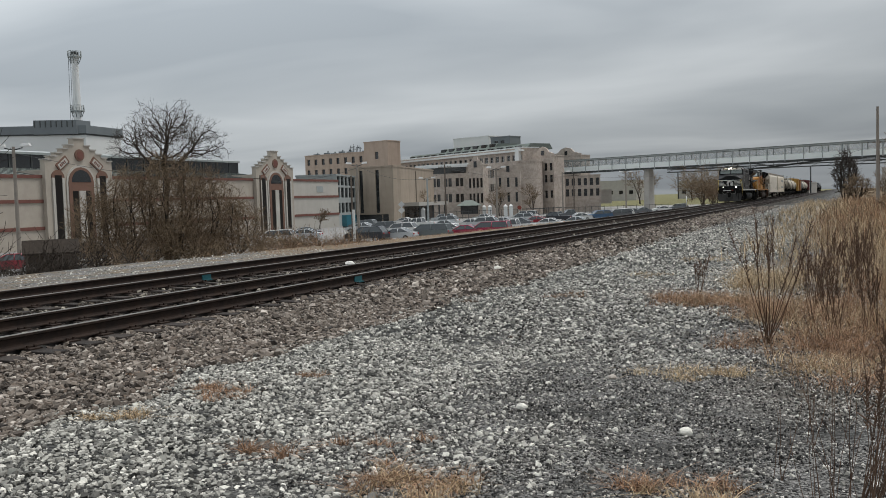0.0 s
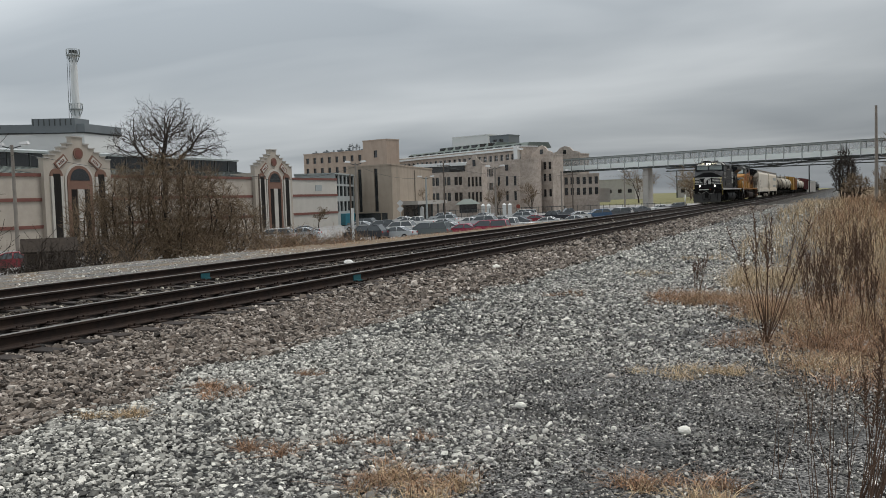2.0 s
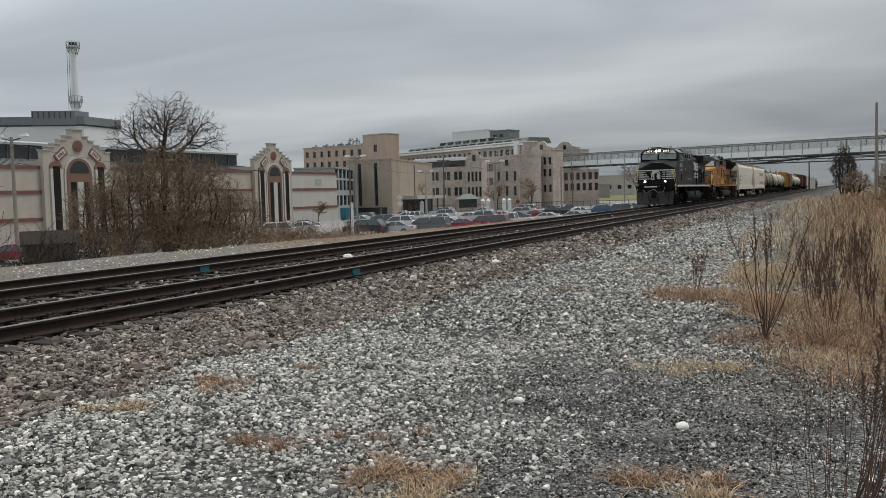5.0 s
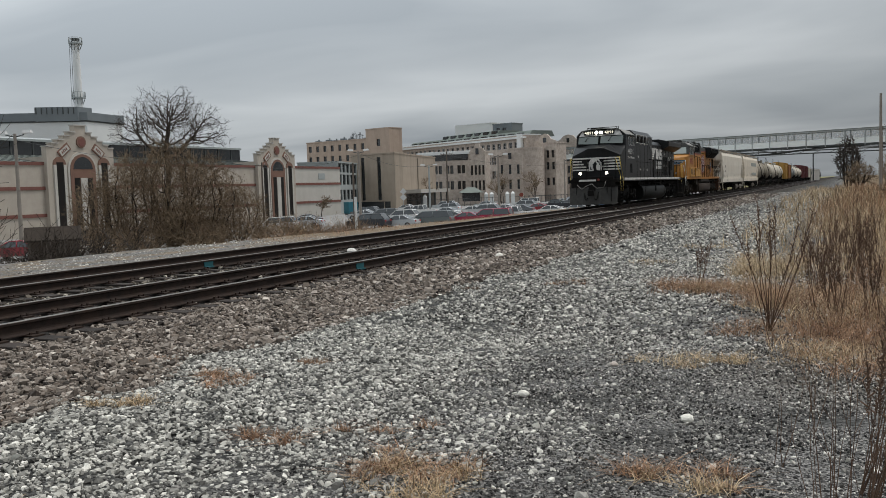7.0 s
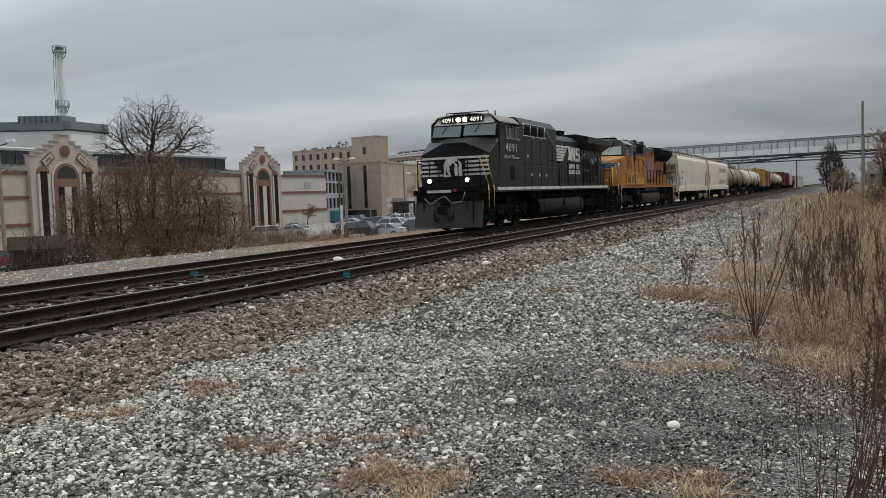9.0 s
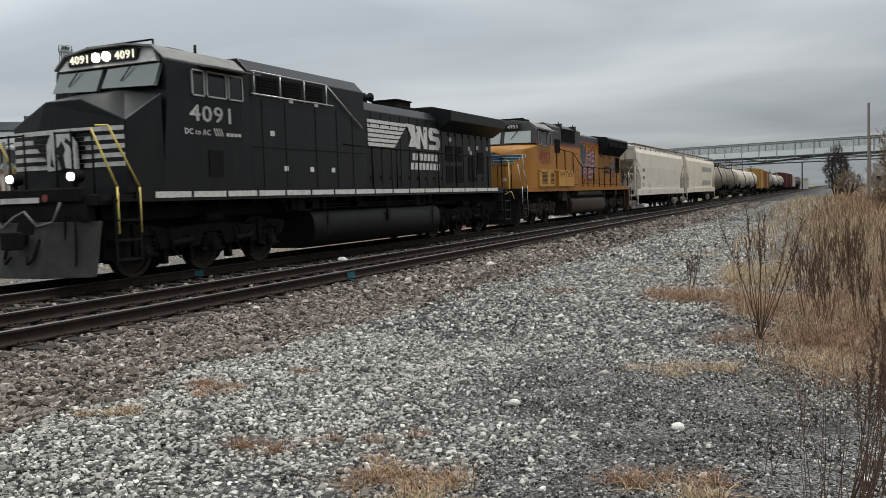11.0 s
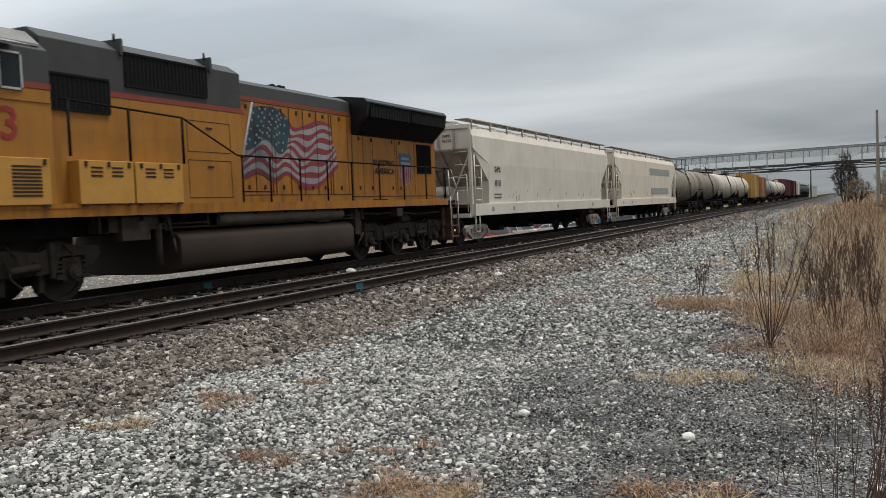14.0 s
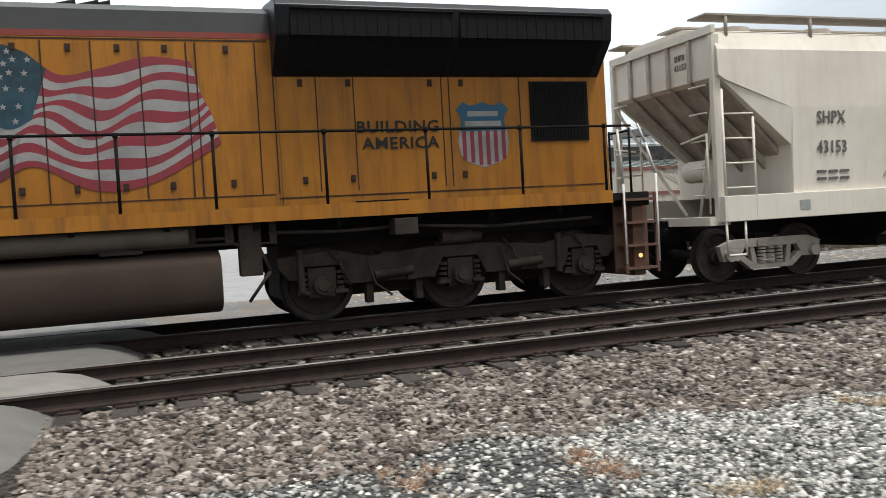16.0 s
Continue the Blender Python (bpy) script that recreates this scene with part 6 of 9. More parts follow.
def stones(name, label, xyz, size, mat, rs, flat=(0.45, 0.8), form=0):
    """Many small broken stones in one mesh: each an uneven angular chip, half sunk."""
    ico, tri = STONE_FORMS[form]
    k, n = len(ico), len(xyz)
    v = np.repeat(ico[None], n, 0) * (1 + rs.uniform(-0.38, 0.42, (n, k, 1))) + rs.uniform(-0.16, 0.16, (n, k, 3))
    v *= (size[:, None, None] * np.stack([rs.uniform(0.8, 1.4, n), rs.uniform(0.7, 1.1, n), rs.uniform(*flat, n)], 1)[:, None, :])
    tx, tz = rs.normal(0, 0.5, n), rs.uniform(0, 2 * np.pi, n)
    y, z = v[:, :, 1].copy(), v[:, :, 2].copy()
    v[:, :, 1] = y * np.cos(tx)[:, None] - z * np.sin(tx)[:, None]; v[:, :, 2] = y * np.sin(tx)[:, None] + z * np.cos(tx)[:, None]
    x, y = v[:, :, 0].copy(), v[:, :, 1].copy()
    v[:, :, 0] = x * np.cos(tz)[:, None] - y * np.sin(tz)[:, None]; v[:, :, 1] = x * np.sin(tz)[:, None] + y * np.cos(tz)[:, None]
    v += xyz[:, None, :]
    f = (tri[None] + (np.arange(n) * k)[:, None, None]).reshape(-1, 3)
    me = bpy.data.meshes.new(name)
    me.vertices.add(n * k); me.vertices.foreach_set("co", v.reshape(-1).astype(np.float32))
    me.loops.add(len(f) * 3); me.loops.foreach_set("vertex_index", f.reshape(-1).astype(np.int32))
    me.polygons.add(len(f)); me.polygons.foreach_set("loop_start", np.arange(0, len(f) * 3, 3, dtype=np.int32))
    me.polygons.foreach_set("use_smooth", np.zeros(len(f), dtype=bool))
    me.update(calc_edges=True)
    me.materials.append(mat)
    return tagged(new(name, me), label, "gravel", kind="stuff")


def lump(x, y):
    return 0.035 * noise.noise((x * 0.7, y * 0.7, 0)) + 0.012 * noise.noise((x * 2.3, y * 2.3, 4)) - 0.01 if -8 < x < 8 and -4 < y < 40 else 0.0


def scatter(rs, n, x0, x1, y0, y1, keep=None):
    x, y = rs.uniform(x0, x1, n), rs.uniform(y0, y1, n)
    z = np.array([ground_height(a, b) + lump(a, b) for a, b in zip(x, y)])
    p = np.stack([x, y, z], 1)
    if keep is not None:
        p = p[[keep(a, b) for a, b in zip(x, y)]]
    return p


def worn(x, y):
    return noise.noise((x * 0.55, y * 0.35, 9)) * 1.2 + x + 2.35 - max(0.0, y - 7.5) * 0.2


STONE_PALE = stone_material("limestone_chips", [(0.0383, 0.0367, 0.0327), (0.163, 0.156, 0.141), (0.268, 0.259, 0.232), (0.354, 0.341, 0.307), (0.441, 0.425, 0.381), (0.709, 0.684, 0.617)])
STONE_DARK = stone_material("worn_gravel_fines", [(0.009, 0.0085, 0.008), (0.027, 0.0254, 0.024), (0.081, 0.076, 0.0705), (0.161, 0.151, 0.14), (0.292, 0.275, 0.253), (0.617, 0.585, 0.535)])
STONE_BROWN = stone_material("brown_ballast_stones", [(0.0253, 0.0203, 0.0168), (0.0841, 0.0674, 0.0554), (0.16, 0.133, 0.11), (0.236, 0.202, 0.172), (0.126, 0.0952, 0.0739), (0.505, 0.451, 0.395)])
STONE_OILY = stone_material("oil_stained_ballast", [(0.0124, 0.0105, 0.00859), (0.0464, 0.038, 0.0306), (0.0876, 0.073, 0.0583), (0.134, 0.113, 0.0907), (0.0721, 0.055, 0.042), (0.433, 0.395, 0.329)])


def build_stones():
    rs = np.random.RandomState(4)
    rnd = random.Random(8)
    crossing = lambda x, y: y > (-1.15 if x > -8.7 else -0.3)
    # pale gravel, thinner where tyres have worn it to fines
    pale = lambda x, y: (x > -6.1 + 0.5 * noise.noise((y * 0.8, 3, 0))) and rnd.random() < min(1.0, max(0.05, 0.62 - worn(x, y) * 0.62)) and (y < 9.5 or x < -1.2 or rnd.random() < 0.3)
    a = scatter(rs, 60000, -6.7, 1.2, 2.3, 9.0, pale)
    b = scatter(rs, 22000, -6.7, 0.5, 9.0, 20.0, pale)
    c = np.concatenate([scatter(rs, 9000, -6.4, -1.5, 20.0, 42.0, pale), scatter(rs, 7000, -6.6, -1.2, 42.0, 100.0)])
    d = scatter(rs, 7500, -6.6, -3.2, -2.5, 2.3, pale)
    g = np.concatenate([scatter(rs, 1200, -3.2, 4.0, -3.8, 2.3), scatter(rs, 600, -6.6, 6.0, -9.0, -2.5)])
    e = scatter(rs, 62000, -3.6, 1.2, 2.6, 9.5)
    f = scatter(rs, 14000, -5.0, 0.5, 9.5, 16.0)
    for p, s in ((a, 0.0138), (b, 0.018), (c, 0.03), (d, 0.0145), (g, 0.02), (e, 0.0078), (f, 0.0115)):
        size = s * np.exp(rs.normal(0, 0.33, len(p)))
        p[:, 2] += size * (0.4 if s < 0.012 else 0.28)
        stones("gravel", "pale grey limestone gravel chips", p, np.minimum(size, s * 1.9), STONE_DARK if s < 0.012 else STONE_PALE, rs, (0.65, 1.0), 2 if 0.012 < s < 0.025 else 0)
    # brown ballast bank beside and between the tracks
    bank = lambda x, y: (x < -5.75 + 0.6 * noise.noise((y * 0.8, 3, 0))) and crossing(x, y)
    for n, x0, x1, y0, y1, s in ((47000, -8.6, -5.3, -1.5, 12.0, 0.018), (15000, -8.6, -5.3, 12.0, 26.0, 0.027), (10000, -8.6, -5.3, 26.0, 90.0, 0.045), (15000, -15.2, -8.6, -0.5, 22.0, 0.024), (4500, -15.2, -8.6, 22.0, 60.0, 0.038)):
        p = scatter(rs, n, x0, x1, y0, y1, bank)
        size = s * np.exp(rs.normal(0, 0.34, len(p)))
        tie = np.zeros(len(p), bool)
        for cx in (C_NEAR, C_FAR):
            k = (p[:, 1] + 58.0) / 0.533
            tie |= (np.abs(p[:, 0] - cx) < 1.28) & (np.abs(k - np.round(k)) * 0.533 < 0.14)
            for q in (-HALF, HALF):
                tie |= np.abs(p[:, 0] - cx - q) < 0.11
        p, size = p[~tie], size[~tie]
        p[:, 2] += size * rs.uniform(0.3, 0.9, len(p))
        stones("ballast", "brown-grey track ballast stones", p, np.minimum(size, 0.08), STONE_OILY if x0 < -15 else STONE_BROWN, rs, (0.6, 1.0), 2 if s < 0.03 else 0)
    # paler chips on the shelf beyond the far track
    p = scatter(rs, 3200, -20.5, -15.2, 4.0, 27.0)
    stones("gravel", "pale grey gravel chips on the shelf past the tracks", p, 0.023 * np.exp(rs.normal(0, 0.3, len(p))), STONE_PALE, rs, (0.5, 0.85), 0)
    # a few larger single rocks
    for x, y, r, mt in ((-0.99, 5.97, 0.045, STONE_PALE), (-1.9, 7.6, 0.04, STONE_BROWN), (-2.3, 6.3, 0.045, STONE_PALE), (-7.3, 18.6, 0.09, STONE_PALE)):
        bm = BM()
        bmesh.ops.create_icosphere(bm, subdivisions=2, radius=r)
        for v in bm.verts:
            v.co *= 1 + 0.3 * noise.noise(v.co * 22 + Vector((x, y, 0)))
            v.co.z *= 0.7
        ob = part("rock", bm, mt, at=pose(x, y, ground_height(x, y) + r * 0.3))
        tagged(ob, "pale broken rock lying on the gravel", "rock", "rocks")
    bm = BM()
    bmesh.ops.create_icosphere(bm, subdivisions=2, radius=0.13)
    for v in bm.verts:
        v.co *= 1 + 0.35 * noise.noise(v.co * 7); v.co.z *= 0.55
    tagged(part("white_rock", bm, WHITE_PAINT, at=pose(-11.35, 18.7, 0.14)), "white painted rock lying between the two tracks", "rock")


build_stones()

# ---- dead grass and weeds ----
STRAW = material("dead_grass_straw", (0.48, 0.375, 0.24), 0.9, 0, (0.26, 0.17, 0.09), 1.6, 0.9, random_value=0.6, island=True)
RUSSET = material("dead_grass_russet", (0.34, 0.205, 0.125), 0.9, 0, (0.15, 0.085, 0.05), 2.2, 0.9, random_value=0.6, island=True)
STEM = material("dead_weed_stem", (0.08, 0.046, 0.03), 0.9, 0, (0.15, 0.092, 0.058), 4, 0.7, random_value=0.3, island=True)
BARK = material("grey_brown_bark", (0.034, 0.027, 0.022), 0.95, 0, (0.07, 0.056, 0.045), 3, 0.7, 0.2, 20, random_value=0.25, island=True)
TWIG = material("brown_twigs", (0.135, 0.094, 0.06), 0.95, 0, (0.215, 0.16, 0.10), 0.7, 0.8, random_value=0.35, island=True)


def quads_mesh(name, v, f, mat):
    me = bpy.data.meshes.new(name)
    me.vertices.add(len(v)); me.vertices.foreach_set("co", v.reshape(-1).astype(np.float32))
    k = f.shape[1]
    me.loops.add(len(f) * k); me.loops.foreach_set("vertex_index", f.reshape(-1).astype(np.int32))
    me.polygons.add(len(f)); me.polygons.foreach_set("loop_start", np.arange(0, len(f) * k, k, dtype=np.int32))
    me.update(calc_edges=True)
    me.materials.append(mat)
    return me


def blades(name, root, height, width, lean, mat, rs):
    """Grass blades: three-jointed tapering strips that bow over."""
    n = len(root)
    az = rs.uniform(0, 2 * np.pi, n); fa = rs.uniform(0, 2 * np.pi, n)
    ln = lean * np.abs(rs.normal(0.6, 0.5, n)) + 0.05
    dirx, diry = np.cos(az) * ln, np.sin(az) * ln
    wx, wy = np.cos(fa), np.sin(fa)
    v = np.zeros((n, 8, 3))
    for j, q in enumerate((0, 0.4, 0.75, 1.0)):
        bend = q ** 1.8
        c = root + np.stack([dirx * bend * height, diry * bend * height, height * (q - 0.18 * ln * q * q)], 1)
        w = width * (1 - 0.85 * q) * 0.5
        v[:, 2 * j] = c + np.stack([wx * w, wy * w, 0 * w], 1)
        v[:, 2 * j + 1] = c - np.stack([wx * w, wy * w, 0 * w], 1)
    base = np.array([(0, 1, 3, 2), (2, 3, 5, 4), (4, 5, 7, 6)])
    f = (base[None] + (np.arange(n) * 8)[:, None, None]).reshape(-1, 4)
    return quads_mesh(name, v.reshape(-1, 3), f, mat)


def grass_patch(x, y, rx, ry, n, h, mat, rs, label):
    if h < 0.2:
        h, rx, ry = h * 0.85, rx * 1.2, ry * 1.2
    r, a = np.sqrt(rs.uniform(0, 1, n)), rs.uniform(0, 2 * np.pi, n)
    clump = rs.uniform(-0.8, 0.8, (max(3, int(n / 45)), 2))
    k = rs.randint(0, len(clump), n)
    px = x + (clump[k, 0] + 0.28 * r * np.cos(a)) * rx; py = y + (clump[k, 1] + 0.28 * r * np.sin(a)) * ry
    z = np.array([ground_height(p, 0) + lump(p, q) for p, q in zip(px, py)]) + (0.005 if h < 0.2 else -0.01)
    root = np.stack([px, py, z], 1)
    me = blades("dead_grass", root, h * rs.uniform(0.35, 1.1, n), np.full(n, 0.007), 2.6 if h < 0.2 else 2.0, mat, rs)
    tagged(new("dead_grass", me), label, "grass", kind="stuff")


def build_grass():
    rs = np.random.RandomState(11)
    for x, y, rx, ry, n, h, mt in ((-5.02, 5.95, 0.35, 0.22, 420, 0.11, RUSSET), (-5.32, 5.04, 0.24, 0.16, 330, 0.11, STRAW), (-3.57, 4.69, 0.22, 0.17, 300, 0.11, RUSSET), (-2.3, 4.4, 0.34, 0.26, 620, 0.12, RUSSET), (-2.1, 4.2, 0.36, 0.26, 560, 0.12, STRAW),
                                   (-4.18, 13.99, 0.45, 0.4, 260, 0.10, RUSSET), (-5.36, 12.87, 0.35, 0.14, 170, 0.09, STEM), (-6.2, 4.75, 0.12, 0.08, 60, 0.05, STEM), (-3.55, 9.6, 0.12, 0.08, 50, 0.05, STEM), (-4.7, 6.93, 0.22, 0.2, 160, 0.08, RUSSET), (-1.21, 7.93, 0.55, 0.35, 520, 0.12, STRAW), (-0.75, 4.8, 0.42, 0.14, 380, 0.12, RUSSET), (-0.6, 4.7, 0.4, 0.12, 200, 0.12, STRAW), (-2.9, 5.2, 0.3, 0.2, 160, 0.10, RUSSET),
                                   (-3.6, 17.5, 0.5, 0.6, 240, 0.12, STRAW), (-3.2, 22.0, 0.7, 0.9, 340, 0.15, STRAW), (-6.1, 6.4, 0.25, 0.15, 150, 0.07, RUSSET), (-5.8, 4.3, 0.2, 0.2, 120, 0.07, RUSSET), (-5.0, 2.3, 0.3, 0.2, 320, 0.10, RUSSET), (-4.2, 2.9, 0.3, 0.2, 200, 0.09, STRAW), (-5.4, 1.2, 0.25, 0.2, 220, 0.10, RUSSET), (-4.6, 1.4, 0.25, 0.2, 260, 0.11, RUSSET)):
        grass_patch(x, y, rx, ry, n, h, mt, rs, "flattened dry brown grass growing through the gravel")
    # low russet mat in front of the tall grass
    for x, y, rx, ry, n, h, mt in ((-1.9, 13.3, 0.9, 0.7, 1700, 0.24, RUSSET), (-1.5, 13.2, 0.8, 0.7, 700, 0.24, STRAW), (-0.6, 12.3, 1.0, 1.2, 1900, 0.32, RUSSET), (-0.4, 12.0, 1.0, 1.2, 1000, 0.34, STRAW), (0.5, 10.4, 1.3, 1.3, 1800, 0.28, RUSSET), (0.7, 10.6, 1.3, 1.3, 900, 0.3, STRAW), (-0.5, 9.7, 0.7, 0.5, 700, 0.19, RUSSET), (0.35, 8.6, 0.9, 0.5, 1000, 0.19, STRAW), (0.6, 8.2, 0.9, 0.6, 700, 0.19, RUSSET), (-1.2, 16.5, 0.8, 2.0, 1800, 0.4, STRAW), (1.0, 7.4, 0.7, 0.7, 900, 0.2, RUSSET), (0.5, 9.6, 0.9, 0.7, 900, 0.22, RUSSET)):
        grass_patch(x, y, rx, ry, n, h, mt, rs, "low rust-coloured dead grass beside the gravel")
    # the tall stand: straw behind, red-brown stalks among it
    for n, x0, x1, y0, y1, h, w, mt, ln in ((1500, -1.5, 5.0, 14.5, 22.0, 0.52, 0.009, STRAW, 0.8), (2600, -0.1, 5.0, 10.2, 17.0, 0.42, 0.008, RUSSET, 0.9), (650, -0.4, 5.0, 9.6, 20.0, 0.7, 0.005, STEM, 0.6), (700, 0.2, 5.0, 9.0, 16.0, 0.6, 0.005, RUSSET, 0.6), (4400, -2.7, 7.0, 21.0, 45.0, 0.62, 0.017, STRAW, 1.2),
                                            (900, -1.0, 7.0, 16.0, 40.0, 0.8, 0.011, STEM, 0.4), (2200, -1.2, 7.0, 26.0, 60.0, 0.75, 0.02, RUSSET, 0.6), (5000, -3.9, 9.0, 45.0, 110.0, 0.72, 0.04, STRAW, 1.1), (2200, 0.0, 9.0, 45.0, 110.0, 1.0, 0.035, RUSSET, 0.5), (900, -1.0, 9.0, 40.0, 110.0, 1.05, 0.03, STEM, 0.3)):
        p = rs.uniform(0, 1, (n, 2))
        x, y = x0 + p[:, 0] * (x1 - x0), y0 + p[:, 1] * (y1 - y0)
        ok = np.array([noise.noise((a * 0.5, b * 0.3, 2)) * 0.9 + (a - x0) * 0.9 > 0.0 and noise.noise((a * 1.3, b * 0.9, 7)) > -0.35 for a, b in zip(x, y)])
        root = np.stack([x, y, np.zeros(n) - 0.01], 1)[ok]
        me = blades("tall_dead_grass", root, h * rs.uniform(0.55, 1.1, len(root)), np.full(len(root), w), ln, mt, rs)
        tagged(new("tall_dead_grass", me), "tall straw-coloured dead grass beside the track" if mt is STRAW else "red-brown dead stalks standing in the grass", "grass", kind="stuff")
    # brown grass on the shelf and bank beyond the far track
    for n, x0, x1, y0, y1, h, mt in ((4200, -25.0, -17.4, 25.0, 62.0, 0.12, RUSSET), (1500, -24.0, -17.2, 27.0, 70.0, 0.12, STRAW)):
        x, y = rs.uniform(x0, x1, n), rs.uniform(y0, y1, n)
        root = np.stack([x, y, [ground_height(a, b) - 0.01 for a, b in zip(x, y)]], 1)
        me = blades("dead_grass", root, h * rs.uniform(0.5, 1.3, n), np.full(n, 0.018), 2.2, mt, rs)
        tagged(new("dead_grass", me), "short brown dead grass on the bank past the tracks", "grass", kind="stuff")


build_grass()


class Limbs:
    """Collects tapering limbs as thin tubes in one mesh."""
    def __init__(self):
        self.v, self.f, self.n = [], [], 0

    def limb(self, p, q, r0, r1, n=4):
        d = (q - p).normalized()
        a = d.orthogonal().normalized(); c = d.cross(a)
        for m, r in ((p, r0), (q, r1)):
            for k in range(n):
                t = 2 * math.pi * k / n
                self.v.append(m + (a * math.cos(t) + c * math.sin(t)) * r)
        for k in range(n):
            self.f.append((self.n + k, self.n + (k + 1) % n, self.n + n + (k + 1) % n, self.n + n + k))
        self.n += 2 * n

    def mesh(self, name, mat):
        me = bpy.data.meshes.new(name)
        me.from_pydata([tuple(v) for v in self.v], [], self.f)
        me.materials.append(mat)
        return me


RMIN = [0.004]


def grow(lb, rnd, p, d, length, r, depth, spread, up, twist=0.25, fine=None, n0=6):
    """One limb that bends as it goes, and forks."""
    segs = 3
    for k in range(segs):
        d = (d + Vector((rnd.gauss(0, twist), rnd.gauss(0, twist), rnd.gauss(0, twist) + up * 0.1))).normalized()
        q = p + d * (length / segs)
        r2 = max(r * (0.86 if depth else 0.6), RMIN[0])
        (fine if fine is not None and depth <= 2 else lb).limb(p, q, r, r2, n0 if depth > 3 else (4 if depth > 1 else 3))
        if depth and k < segs - 1 and rnd.random() < 0.95:
            s = (d + Vector((rnd.gauss(0, spread), rnd.gauss(0, spread), rnd.gauss(0, spread * 0.6) + up * 0.15))).normalized()
            grow(lb, rnd, q, s, length * rnd.uniform(0.55, 0.75), r2 * 0.55, depth - 1, spread, up, twist, fine, n0)
        p, r = q, r2
    if depth:
        for k in range(2):
            s = (d + Vector((rnd.gauss(0, spread), rnd.gauss(0, spread), rnd.gauss(0, spread * 0.6) + up * 0.1))).normalized()
            grow(lb, rnd, p, s, length * rnd.uniform(0.62, 0.85), r * 0.72, depth - 1, spread, up, twist, fine, n0)


def bare_tree(x, y, z, height, seed, label, depth=6, spread=0.55, up=0.5, first=0.28, r=None, lean=(0, 0), group="bare trees"):
    rnd = random.Random(seed)
    th = empty("bare_tree", label, "tree", group, at=pose(x, y, z))
    lb, fine = Limbs(), Limbs()
    r = r or height * 0.018
    RMIN[0] = 0.010 if height < 10 and y < 21 else (0.02 if y < 60 else 0.018)
    grow(lb, rnd, Vector((0, 0, -0.1)), Vector((lean[0], lean[1], 1)), height * first, r, depth, spread, up, 0.13, fine, 8)
    again("trunk", lb.mesh("trunk", BARK), th, Matrix())
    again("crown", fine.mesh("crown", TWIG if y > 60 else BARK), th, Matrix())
    return th


def reach(nodes, up, centre, half, pulls, seed, step, low=-0.25):
    """Limbs that grow from the first nodes towards points scattered through a crown, until all are reached."""
    rs = np.random.RandomState(seed)
    q = rs.normal(0, 1, (pulls, 3)); q /= np.linalg.norm(q, axis=1)[:, None]
    q *= rs.uniform(0.25, 1.0, pulls)[:, None] ** 0.5 * (1 + 0.16 * np.sin(q[:, :1] * 7 + seed) * np.cos(q[:, 1:2] * 6))
    q[:, 2] = np.where(q[:, 2] < low, -q[:, 2] * 0.6, q[:, 2])
    want = np.array(centre) + q * np.array(half)
    node, up = [np.array(p, float) for p in nodes], list(up)
    near, dist, seen = np.zeros(pulls, int), np.full(pulls, 1e9), 0
    for turn in range(80):
        fresh = np.array(node[seen:])
        d = np.linalg.norm(want[:, None] - fresh[None], axis=2)
        better = d.min(1) < dist
        near = np.where(better, d.argmin(1) + seen, near); dist = np.where(better, d.min(1), dist)
        seen = len(node)
        live = dist > step * 1.1
        want, near, dist = want[live], near[live], dist[live]
        if not len(want):
            break
        for k in np.unique(near):
            w = want[near == k] - node[k]
            g = (w / np.linalg.norm(w, axis=1)[:, None]).mean(0) + rs.normal(0, 0.13, 3)
            node.append(node[k] + g / (np.linalg.norm(g) + 1e-6) * step); up.append(int(k))
    load = np.ones(len(node))
    for k in range(len(node) - 1, 0, -1):
        if up[k] >= 0:
            load[up[k]] += load[k]
    return node, up, load


def limbs_of(node, up, load, r_tip, power, most, thick_from, sprigs, length, seed):
    lb, fine, rnd = Limbs(), Limbs(), random.Random(seed)
    rad = np.minimum(r_tip * load ** power, most)
    for k in range(len(node)):
        if up[k] >= 0:
            thick = rad[k] > r_tip * thick_from
            (lb if thick else fine).limb(Vector(node[up[k]]), Vector(node[k]), min(rad[up[k]], rad[k] * 1.35), rad[k], 7 if thick else 3)
            if load[k] < 5:
                d = (Vector(node[k]) - Vector(node[up[k]])).normalized()
                for j in range(sprigs):
                    w = (d + Vector((rnd.gauss(0, 0.55), rnd.gauss(0, 0.55), rnd.gauss(0.15, 0.45)))).normalized()
                    fine.limb(Vector(node[k]), Vector(node[k]) + w * length * rnd.uniform(0.5, 1.3), r_tip * 0.9, r_tip * 0.5, 3)
    return lb, fine


def crowned_tree(x, y, z, label, trunk, centre, half, pulls, seed, r_tip, step=0.3):
    """A bare tree whose limbs reach through a domed crown."""
    n = int(trunk / step)
    node, up, load = reach([(0.12 * math.sin(k * 0.3), 0, k * step - 0.1) for k in range(n)], [-1] + list(range(n - 1)), centre, half, pulls, seed, step)
    lb, fine = limbs_of(node, up, load, r_tip, 0.42, 0.22, 3.0, 2, 0.42, seed)
    th = empty("bare_tree", label, "tree", "bare trees", at=pose(x, y, z))
    again("trunk", lb.mesh("trunk", BARK), th, Matrix())
    again("crown", fine.mesh("crown", BARK), th, Matrix())
    return th


